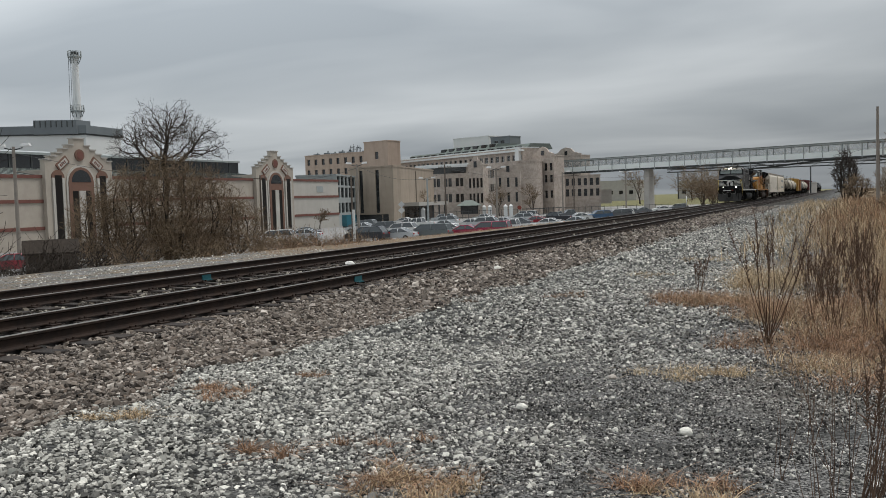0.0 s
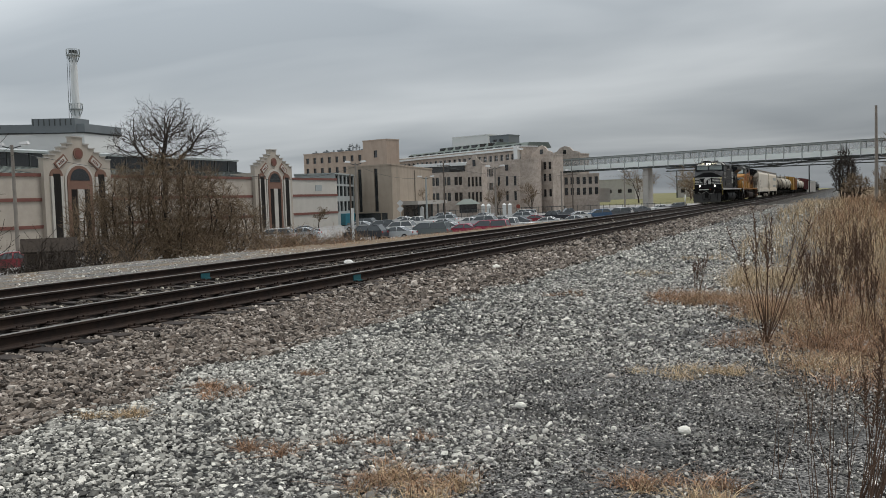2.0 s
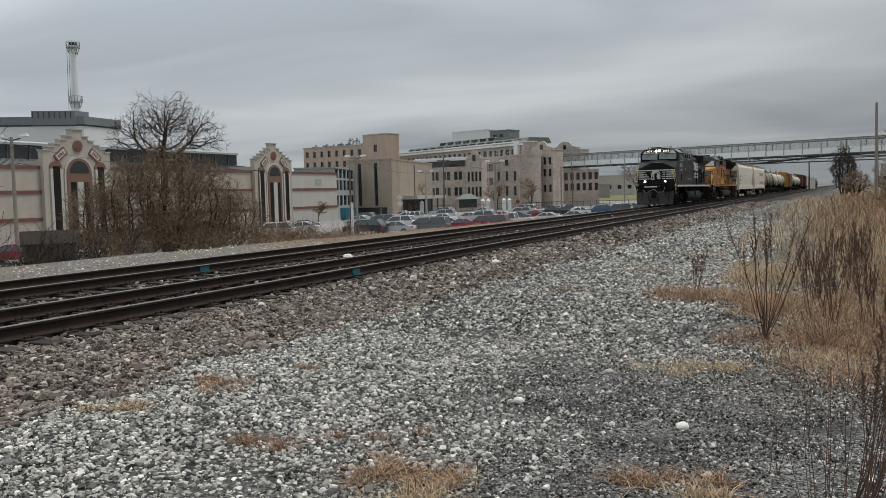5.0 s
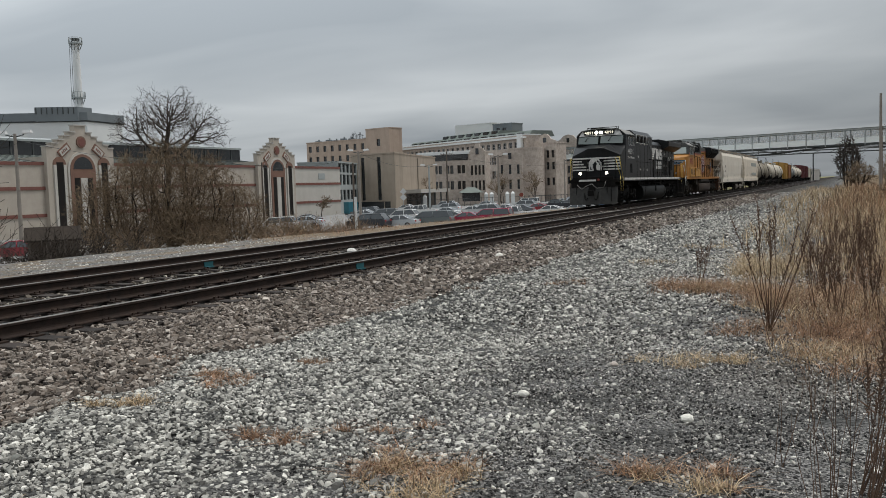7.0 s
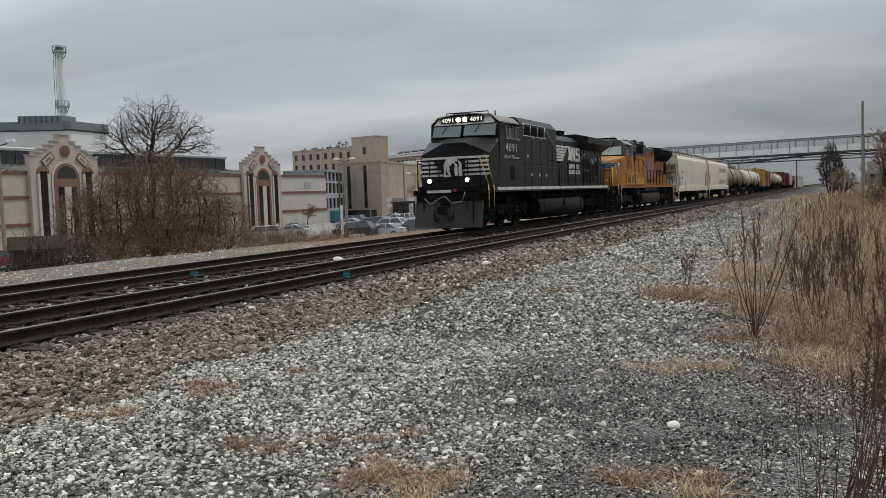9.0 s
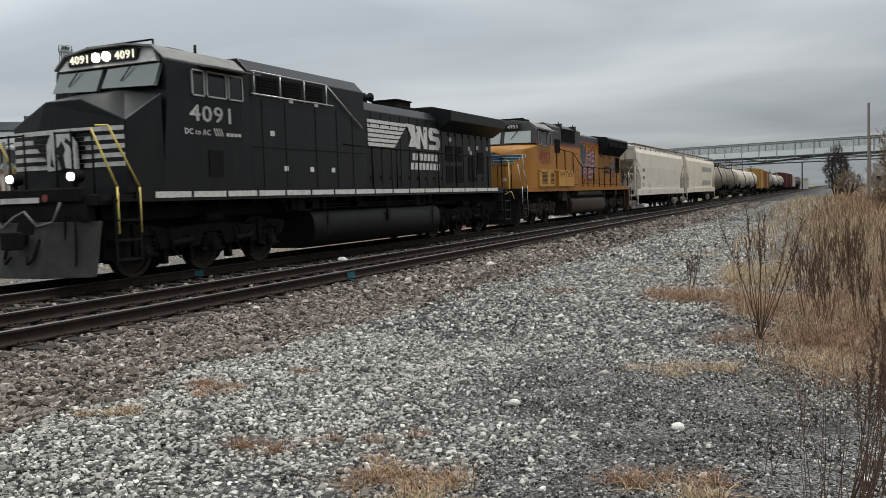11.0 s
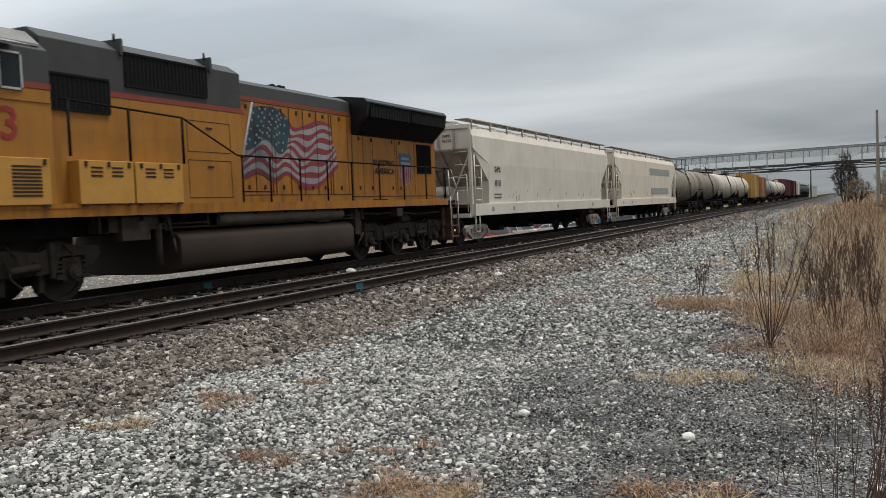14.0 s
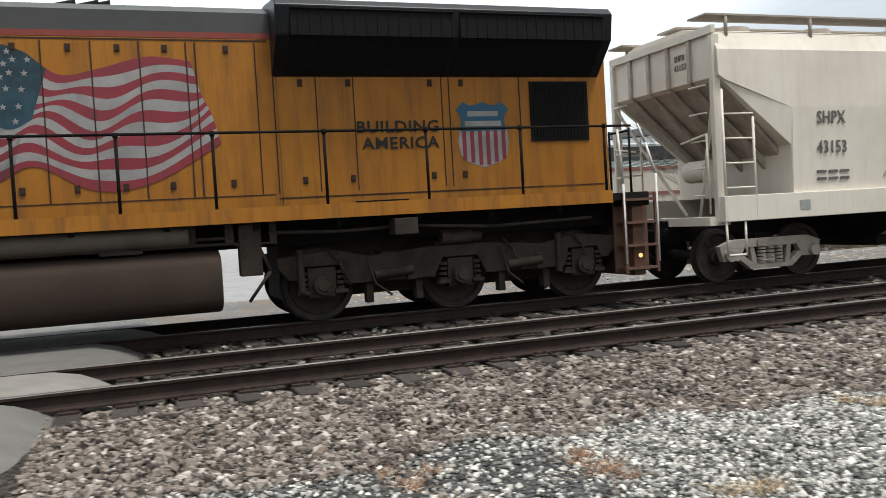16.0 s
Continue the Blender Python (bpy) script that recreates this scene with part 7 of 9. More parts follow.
def thicket(x, y, z, label, centre, half, pulls, seed, r_tip, step=0.26, stems=7, mat=None):
    """A dense leafless shrub: several stems from one root, their twigs filling a rounded, ragged mass."""
    rnd = random.Random(seed)
    nodes, up = [], []
    for k in range(stems):
        a = 2 * math.pi * k / stems
        nodes += [(0.25 * math.cos(a), 0.25 * math.sin(a), -0.1), (0.45 * math.cos(a), 0.45 * math.sin(a), rnd.uniform(0.3, 0.6))]
        up += [-1, len(nodes) - 2]
    node, up, load = reach(nodes, up, centre, half, pulls, seed, step, -0.8)
    lb, fine = limbs_of(node, up, load, r_tip, 0.33, 0.09, 2.4, 4, 0.75, seed)
    th = empty("bare_shrub", label, "shrub", "bare shrubs", at=pose(x, y, z))
    again("stem", lb.mesh("stem", BARK), th, Matrix())
    again("twig_crown", fine.mesh("twig_crown", mat or TWIG), th, Matrix())


def bare_shrub(x, y, z, height, seed, stems, label, wide=0.75, mat=None, depth=4, r_min=None):
    rnd = random.Random(seed)
    th = empty("bare_shrub", label, "shrub", "bare shrubs", at=pose(x, y, z))
    lb, fine = Limbs(), Limbs()
    RMIN[0] = r_min or (0.009 if y < 60 else 0.02)
    for k in range(stems):
        a = rnd.uniform(0, 2 * math.pi); w = rnd.uniform(0.15, wide)
        grow(lb, rnd, Vector((rnd.uniform(-0.4, 0.4), rnd.uniform(-0.4, 0.4), -0.1)), Vector((math.cos(a) * w, math.sin(a) * w, 1)).normalized(), height * rnd.uniform(0.28, 0.42), height * 0.007, depth, 0.5, 0.2, 0.2, fine, 5)
    again("stem", lb.mesh("stem", BARK), th, Matrix())
    again("twig_crown", fine.mesh("twig_crown", mat or TWIG), th, Matrix())


def weed(x, y, height, stems, seed, fan, label, r=0.006, heads=True, base=0.0, lean=0.0):
    """A dead weed: stiff stems that fan out of one root, with ragged seed heads."""
    rnd = random.Random(seed)
    th = empty("dead_weed", label, "weed", "dead weeds", at=pose(x, y, base + ground_height(x, y)))
    for k in range(stems):
        lb = Limbs()
        a = rnd.uniform(0, 2 * math.pi); w = fan * rnd.uniform(0.2, 1.0)
        p, d = Vector((rnd.uniform(-0.03, 0.03), rnd.uniform(-0.03, 0.03), -0.02)), Vector((math.cos(a) * w + lean, math.sin(a) * w, 1)).normalized()
        h = height * rnd.uniform(0.6, 1.05)
        n = 7
        for j in range(n):
            d = (d + Vector((rnd.gauss(0, 0.05), rnd.gauss(0, 0.05), 0.10))).normalized()
            q = p + d * h / n
            lb.limb(p, q, r * (1 - j / n * 0.75), r * (1 - (j + 1) / n * 0.75), 4)
            if j > 2 and rnd.random() < 0.6:
                s = (d + Vector((rnd.gauss(0, 0.4), rnd.gauss(0, 0.4), 0.4))).normalized()
                e = q + s * h * rnd.uniform(0.08, 0.22)
                lb.limb(q, e, r * 0.4, r * 0.2, 3)
                if heads:
                    for i in range(5):
                        g = q.lerp(e, 0.4 + 0.15 * i)
                        lb.limb(g, g + Vector((rnd.gauss(0, 0.016), rnd.gauss(0, 0.016), rnd.gauss(0.012, 0.015))), 0.004, 0.0012, 4)
            if heads and j >= n - 2:
                for i in range(9):
                    g = p.lerp(q, i / 9)
                    lb.limb(g, g + Vector((rnd.gauss(0, 0.018), rnd.gauss(0, 0.02), rnd.gauss(0.02, 0.016))), r * 1.2, 0.0015, 4)
            p = q
        again("stem", lb.mesh("stem", STEM), th, Matrix())


def build_weeds():
    weed(-0.76, 9.9, 1.5, 15, 1, 0.62, "dead brown weed with stiff fanned stems rooted in gravel", 0.0072)
    weed(-2.04, 13.69, 0.75, 9, 2, 0.5, "small dead twiggy weed on the gravel edge", 0.005)
    rnd = random.Random(21)
    for k in range(95):
        x, y = rnd.uniform(-0.45, 3.9), rnd.uniform(8.9, 20.0)
        if x < 0.3 and y < 10.2:
            x += 0.8
        weed(x, y, rnd.uniform(0.55, 1.12), rnd.randint(3, 7), 30 + k, 0.38, "dead brown weed standing among dry grass", 0.0058)
    for k in range(14):
        x, y = rnd.uniform(0.15, 1.4), rnd.uniform(6.4, 9.0)
        weed(x, y, rnd.uniform(0.35, 0.85), rnd.randint(2, 5), 130 + k, 0.35, "thin dead weed standing beside the gravel", 0.004)
    for k in range(15):
        y = rnd.uniform(3.3, 5.3)
        x = -0.1 + rnd.random() ** 0.75 * 0.42
        weed(x, y, rnd.uniform(0.5, 1.12), rnd.randint(3, 6), 160 + k, 0.3, "dark dead weed stalks close to the gravel", 0.0042, heads=k % 3 == 0, lean=0.28)
    for x, y, h in ((-0.12, 4.4, 0.6), (-0.05, 4.7, 0.7), (-0.35, 5.2, 0.5), (-0.62, 8.7, 0.6), (-0.2, 6.0, 0.5)):
        weed(x, y, h, 3, int(h * 900), 0.25, "single thin dead weed stalk", 0.0035, heads=False)


build_weeds()


def build_trees():
    crowned_tree(-48.0, 52.0, -2.3, "bare spreading tree above a tangle of brush", 4.6, (0.2, 0.2, 8.7), (4.2, 4.2, 3.6), 3300, 5, 0.0082, 0.22)
    for k, (x, y, w, hz, cz, n) in enumerate(((-48.4, 45.6, 2.2, 2.6, 2.7, 1700), (-47.0, 47.4, 2.6, 3.5, 3.6, 2400), (-45.4, 49.4, 2.9, 4.0, 4.2, 2900), (-43.8, 51.2, 2.7, 3.5, 3.6, 2500), (-42.2, 53.0, 2.3, 2.3, 2.4, 1700), (-43.4, 48.6, 1.9, 1.7, 1.8, 1200))):
        thicket(x, y, -2.4, "dense leafless brown shrub at the foot of the bank", (0, 0, cz), (w, w, hz), n, 40 + k, 0.0115)
    for k, (x, y, w, hz) in enumerate(((-47.5, 44.6, 2.0, 1.2), (-45.2, 46.8, 2.1, 1.4), (-43.2, 49.2, 2.2, 1.5), (-41.2, 51.6, 2.2, 1.3), (-39.6, 54.4, 2.0, 1.0), (-44.6, 45.2, 1.6, 0.9), (-41.4, 48.8, 1.7, 1.0))):
        thicket(x, y, -2.55, "low tangled brown brush at the foot of the bank", (0, 0, hz * 0.9), (w, w, hz), 900, 60 + k, 0.011, 0.24, 9)
    rnd = random.Random(3)
    for k in range(12):
        x, y = -21.6 - rnd.uniform(0, 2.6), 22.5 + k * 1.2 + rnd.uniform(-1, 1)
        bare_shrub(x, y, ground_height(x, y), rnd.uniform(0.5, 1.0), 160 + k, 4, "low brown brush on the bank below the track", 0.9, depth=3)
    for k in range(11):
        x, y = -23.4 - k * 0.55 + rnd.uniform(-0.7, 0.7), 32.5 + k * 1.8 + rnd.uniform(-0.8, 0.8)
        h = rnd.uniform(0.75, 1.2)
        thicket(x, y, ground_height(x, y) - 0.1, "low russet brush on the bank below the track", (0, 0, h), (1.5, 1.5, h), 420, 190 + k, 0.009, 0.22, 6, RUSSET if k % 3 == 1 else None)
    bare_tree(-27.6, 20.2, -2.4, 9.0, 77, "bare young tree with a few thin branches", 4, 0.5, 0.5, 0.34, 0.06)
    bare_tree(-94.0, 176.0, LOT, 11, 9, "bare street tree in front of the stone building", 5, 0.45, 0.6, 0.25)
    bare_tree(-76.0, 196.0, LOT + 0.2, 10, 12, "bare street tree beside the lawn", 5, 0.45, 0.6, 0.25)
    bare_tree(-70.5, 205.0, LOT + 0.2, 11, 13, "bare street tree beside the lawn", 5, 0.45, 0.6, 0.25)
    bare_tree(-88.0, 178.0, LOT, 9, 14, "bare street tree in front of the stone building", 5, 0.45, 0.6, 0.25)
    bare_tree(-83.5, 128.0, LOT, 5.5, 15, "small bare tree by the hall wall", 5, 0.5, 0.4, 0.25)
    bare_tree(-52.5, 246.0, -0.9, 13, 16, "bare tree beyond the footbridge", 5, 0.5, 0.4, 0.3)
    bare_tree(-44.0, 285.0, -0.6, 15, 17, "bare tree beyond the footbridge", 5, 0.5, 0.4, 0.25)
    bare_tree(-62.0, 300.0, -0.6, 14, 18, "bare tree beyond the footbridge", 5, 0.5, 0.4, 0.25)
    for k, (x, y, h) in enumerate(((-21.5, 150.0, 8.0), (-21.0, 158.0, 7.0), (-21.5, 166.0, 7.5))):
        bare_shrub(x, y, -0.6, h, 90 + k, 12, "leafless bush beside the track", 0.6, depth=3)
    for k in range(9):
        x, y = -31.5 + k * 0.45 + rnd.uniform(-0.6, 0.6), 24.0 + k * 0.35 + rnd.uniform(-0.8, 0.8)
        bare_shrub(x, y, ground_height(x, y), rnd.uniform(2.9, 4.0), 220 + k, 6, "low dark brush at the foot of the bank", 0.9, BARK, depth=3)
    for k, (x, y, h) in enumerate(((4.5, 124.0, 4.6), (6.5, 112.0, 3.6), (3.0, 60.0, 1.8), (5.0, 75.0, 2.0), (6.5, 95.0, 2.6))):
        bare_shrub(x, y, 0, h, 100 + k, 6, "leafless grey-brown bush in the dead grass", 0.5, depth=3)
    thicket(0.25, 131.0, 0, "narrow dense dark bush beside the track", (0, 0, 3.4), (1.5, 1.5, 3.2), 1500, 300, 0.032, 0.3, 7, BARK)
    thicket(1.6, 126.0, 0, "low dense dark bush beside the track", (0, 0, 1.6), (1.7, 1.7, 1.5), 700, 301, 0.026, 0.3, 7)
    bare_tree(4.5, 84.0, 0, 7.5, 19, "thin bare tree beside the pole", 5, 0.4, 0.6, 0.28)


build_trees()
# ---- buildings beyond the car park ----
BRICK_TAN = material("tan_brick", (0.41, 0.32, 0.255), 0.9, 0, (0.345, 0.268, 0.212), 0.5, 0.7, 0.2, 8, (0.18, 0.14, 0.11), 0.4, 0.15, streaks=True)
BRICK_DARK = material("brown_tan_brick", (0.36, 0.30, 0.238), 0.9, 0, (0.30, 0.247, 0.195), 0.5, 0.7, 0.2, 8, (0.14, 0.12, 0.1), 0.4, 0.15, streaks=True)
STONE_GREY = material("grey_pink_stone", (0.48, 0.41, 0.355), 0.9, 0, (0.34, 0.292, 0.253), 1.2, 0.9, 0.3, 5, (0.16, 0.13, 0.11), 0.4, 0.3)
STUCCO = material("beige_stucco", (0.42, 0.375, 0.32), 0.9, 0, (0.34, 0.30, 0.255), 0.6, 0.7, 0.1, 6, (0.30, 0.26, 0.22), 0.35, 0.2, streaks=True)
STUCCO_PALE = material("pale_panel_wall", (0.47, 0.447, 0.408), 0.85, 0, (0.40, 0.378, 0.343), 0.4, 0.7, 0.1, 6, (0.36, 0.33, 0.29), 0.35, 0.2, streaks=True)
MAROON = material("maroon_trim", (0.17, 0.07, 0.055), 0.8, 0, (0.13, 0.055, 0.045), 1, 0.6)
BROWN_ARCH = material("brown_arch_surround", (0.18, 0.10, 0.073), 0.85, 0, (0.14, 0.08, 0.06), 1, 0.6)
ROOF_DARK = material("dark_metal_roof", (0.06, 0.066, 0.066), 0.7, 0, (0.10, 0.105, 0.10), 0.5, 0.7)
ROOF_GREEN = material("weathered_green_roof", (0.16, 0.185, 0.165), 0.8, 0, (0.11, 0.125, 0.115), 0.4, 0.7)
PLANT_WHITE = material("off_white_cladding", (0.66, 0.67, 0.66), 0.7, 0, (0.60, 0.61, 0.60), 0.2, 0.6)
PLANT_GREY = material("blue_grey_cladding", (0.17, 0.19, 0.20), 0.7, 0, (0.13, 0.145, 0.155), 0.2, 0.6)
CONCRETE = material("pale_concrete", (0.42, 0.40, 0.37), 0.9, 0, (0.34, 0.32, 0.29), 0.8, 0.7, 0.1, 10)
STEEL_PAINT = material("grey_painted_steel", (0.32, 0.345, 0.34), 0.6, 0, (0.26, 0.28, 0.28), 1, 0.6)
STEEL_DARK = material("dark_painted_steel", (0.05, 0.055, 0.055), 0.7)
WIN_DARK = glass("dark_window_glass", (0.02, 0.022, 0.024), 0.12)
WIN_SLOT = glass("black_slot_glass", (0.012, 0.010, 0.009), 0.3)
WIN_SLOT.node_tree.nodes["Principled BSDF"].inputs["Specular IOR Level"].default_value = 0.25
WIN_PALE = glass("pale_bridge_glass", (0.55, 0.58, 0.57), 0.25)
WIN_PALE.node_tree.nodes["Principled BSDF"].inputs["Alpha"].default_value = 0.22
WOOD_POLE = material("weathered_pole_wood", (0.13, 0.105, 0.085), 0.95, 0, (0.08, 0.065, 0.055), 2, 0.7)
POLE_PALE = material("pale_weathered_pole", (0.26, 0.23, 0.20), 0.9, 0, (0.2, 0.18, 0.155), 2, 0.7)
LAMP_HEAD = material("pale_lamp_head", (0.55, 0.55, 0.54), 0.4)


def frame_of(p0, p1, z):
    a = math.atan2(p1[1] - p0[1], p1[0] - p0[0])
    return pose(p0[0], p0[1], z, 0, 0, math.degrees(a)), math.hypot(p1[0] - p0[0], p1[1] - p0[1])


def wall_with_openings(w, h, holes, thick):
    """A front wall standing on z=0 along x, with real openings and their reveals."""
    bm = BM()
    xs = sorted({0, w, *[v for o in holes for v in o[:2]]}); zs = sorted({0, h, *[v for o in holes for v in o[2:4]]})
    inside = lambda x, z: any(o[0] < x < o[1] and o[2] < z < o[3] for o in holes)
    for x0, x1 in zip(xs, xs[1:]):
        for z0, z1 in zip(zs, zs[1:]):
            if not inside((x0 + x1) / 2, (z0 + z1) / 2):
                bm.faces.new([bm.verts.new(v) for v in ((x0, 0, z0), (x1, 0, z0), (x1, 0, z1), (x0, 0, z1))])
    for x0, x1, z0, z1 in [o[:4] for o in holes]:
        for a, b in (((x0, z0), (x1, z0)), ((x1, z0), (x1, z1)), ((x1, z1), (x0, z1)), ((x0, z1), (x0, z0))):
            bm.faces.new([bm.verts.new(v) for v in ((a[0], 0, a[1]), (b[0], 0, b[1]), (b[0], thick, b[1]), (a[0], thick, a[1]))])
    bmesh.ops.remove_doubles(bm, verts=bm.verts[:], dist=1e-4)
    return bm


WINDOWS = {}


def add_window(parent, x0, x1, z0, z1, y, glassm, framem, bars=1):
    key = (round(x1 - x0, 2), round(z1 - z0, 2), glassm.name, framem.name, bars)
    if key not in WINDOWS:
        w, h = x1 - x0, z1 - z0
        bm = BM()
        t = 0.06
        for a in ((0, w, 0, t), (0, w, h - t, h), (0, t, 0, h), (w - t, w, 0, h)):
            box(bm, a[0], a[1], -0.06, 0.02, a[2], a[3])
        for k in range(bars):
            box(bm, w * (k + 1) / (bars + 1) - 0.025, w * (k + 1) / (bars + 1) + 0.025, -0.05, 0.02, 0, h)
        box(bm, 0, w, -0.05, 0.02, h * 0.5 - 0.025, h * 0.5 + 0.025)
        fr = mesh_of("window", bm, framem)
        bm = BM(); box(bm, 0, w, 0.025, 0.05, 0, h)
        WINDOWS[key] = (fr, mesh_of("pane", bm, glassm))
    fr, pn = WINDOWS[key]
    ob = again("window", fr, parent, pose(x0, y, z0))
    again("pane", pn, ob, Matrix())


def block(name, label, p0, p1, z0, z1, depth, mat, holes=(), roof=None, trim=None, glassm=None, framem=None, bars=1, cat="building", group=""):
    """A building block: pierced front wall, plain side and back walls, roof slab and coping."""
    m, w = frame_of(p0, p1, z0)
    h = z1 - z0
    th = empty(name, label, cat, group, at=m)
    part("wall", wall_with_openings(w, h, list(holes), 0.3), mat, th)
    bm = BM()
    for q in (((0, 0), (0, depth)), ((0, depth), (w, depth)), ((w, depth), (w, 0))):
        (a, b), (c, d) = q
        bm.faces.new([bm.verts.new(v) for v in ((a, b, 0), (c, d, 0), (c, d, h), (a, b, h))])
    part("wall", bm, mat, th)
    bm = BM(); box(bm, 0.05, w - 0.05, 0.05, depth - 0.05, h - 0.3, h - 0.05); part("roof", bm, roof or ROOF_DARK, th)
    bm = BM()
    for a in ((-0.1, w + 0.1, -0.1, 0.25), (-0.1, w + 0.1, depth - 0.25, depth + 0.1), (-0.1, 0.25, 0.25, depth - 0.25), (w - 0.25, w + 0.1, 0.25, depth - 0.25)):
        box(bm, *a, h - 0.02, h + 0.28)
    part("coping", bm, trim or mat, th)
    for o in holes:
        add_window(th, o[0], o[1], o[2], o[3], 0.28, glassm or WIN_DARK, framem or STEEL_DARK, bars)
    return th, w


def rows_of(w, n, zs, ww, wh, u0=0.0, u1=None, pair=0.0):
    u1 = w if u1 is None else u1
    out = []
    for z in zs:
        for k in range(n):
            c = u0 + (u1 - u0) * (k + 0.5) / n
            if pair:
                out += [(c - pair - ww / 2, c - pair + ww / 2, z - wh / 2, z + wh / 2), (c + pair - ww / 2, c + pair + ww / 2, z - wh / 2, z + wh / 2)]
            else:
                out.append((c - ww / 2, c + ww / 2, z - wh / 2, z + wh / 2))
    return out


def plank(thing, name, mat, x0, x1, y0, y1, z0, z1, label=""):
    bm = BM(); box(bm, x0, x1, y0, y1, z0, z1); return part(name, bm, mat, thing, label)


def arch_outline(c, half, z0, spring, n=10):
    return [(c - half, z0), (c + half, z0)] + [(c + half * math.cos(math.pi * k / n), spring + half * math.sin(math.pi * k / n)) for k in range(n + 1)]


def gate_tower(yc, label):
    """A stepped-gable portal of the hall: tall arch, slit windows under brown arches, medallion and plaques."""
    w, h = 10.4, 13.45
    th = empty("gate_tower", label, "gatehouse", "gate towers", at=pose(-86.4, yc - w / 2, LOT, 0, 0, 90))
    c = w / 2
    steps_u = [(5.2, 10.75), (4.4, 11.15), (3.5, 11.6), (2.6, 12.1), (1.7, 12.6), (0.85, 13.45)]
    right = []
    for k, (u, z) in enumerate(steps_u):
        right.append((c + u, z))
        nu = steps_u[k + 1][0] if k + 1 < len(steps_u) else None
        if nu is not None:
            right.append((c + nu, z))
    outline = [(0, 0), (w, 0)] + right + [(2 * c - u, z) for u, z in right[::-1]]
    bm = BM(); prism(bm, outline, "y", 0.0, 0.8); part("wall", bm, STUCCO, th)
    plank(th, "rear_wall", STUCCO, 0.05, w - 0.05, 0.8, 5.0, 0.0, 9.6)
    for k, (u, z) in enumerate(steps_u):
        nu = steps_u[k + 1][0] if k + 1 < len(steps_u) else -0.85
        for s in ((1, -1) if k + 1 < len(steps_u) else (1,)):
            a, b = sorted((c + s * u, c + s * nu))
            plank(th, "step_coping", CONCRETE, a - 0.08, b + 0.08, -0.12, 0.9, z, z + 0.14)
    def flat(name, pts, mat, y0, y1, parent=th):
        bm = BM(); prism(bm, pts, "y", y0, y1); return part(name, bm, mat, parent)
    flat("arch_surround", arch_outline(c, 2.25, 0.0, 8.0), STUCCO_PALE, -0.12, 0.05)
    flat("arch_surround", arch_outline(c, 1.95, 0.0, 8.0), BROWN_ARCH, -0.2, 0.05)
    fan = flat("fanlight", arch_outline(c, 1.5, 8.1, 8.1), WIN_DARK, -0.23, 0.0)
    for s in (-1, 1):
        plank(th, "slit_window", WIN_SLOT, c + s * 1.0 - 0.42, c + s * 1.0 + 0.42, -0.23, 0.0, 0.4, 7.0)
        so = c + s * 3.45
        flat("slit_cap", [(so + 0.95 * math.cos(math.pi * k / 10), 8.6 + 0.95 * math.sin(math.pi * k / 10)) for k in range(11)], BROWN_ARCH, -0.14, 0.05)
        plank(th, "slit_window", WIN_SLOT, so - 0.5, so + 0.5, -0.17, 0.0, 0.6, 8.9)
        for q in (-1, 1):
            plank(th, "pilaster", STUCCO_PALE, so + q * 0.72 - 0.18, so + q * 0.72 + 0.18, -0.2, 0.0, 0.0, 8.6)
        plaque = empty_part = None
        bm = BM(); box(bm, -0.95, 0.95, -0.1, 0.05, -0.5, 0.5)
        pl = part("plaque", bm, BROWN_ARCH, th, at=pose(c + s * 2.65, -0.03, 10.35, 0, s * 38, 0))
        bm = BM(); box(bm, -0.75, 0.75, -0.14, 0.0, -0.33, 0.33); face = part("plaque_face", bm, STUCCO_PALE, pl)
        bm = BM()
        for k in range(4):
            box(bm, -0.5 + k * 0.26, -0.34 + k * 0.26, -0.155, -0.13, -0.17, 0.17)
        part("writing_bars", bm, MAROON, pl)
    plank(th, "pilaster", STUCCO_PALE, c - 0.5, c + 0.5, -0.3, 0.0, 0.0, 7.0)
    bm = BM(); tube(bm, (c, -0.16, 11.45), (c, 0.05, 11.45), 0.72, n=20); md = part("medallion", bm, BROWN_ARCH, th)
    bm = BM(); tube(bm, (c, -0.2, 11.45), (c, 0.0, 11.45), 0.5, n=20); part("medallion_face", bm, MAROON, md)


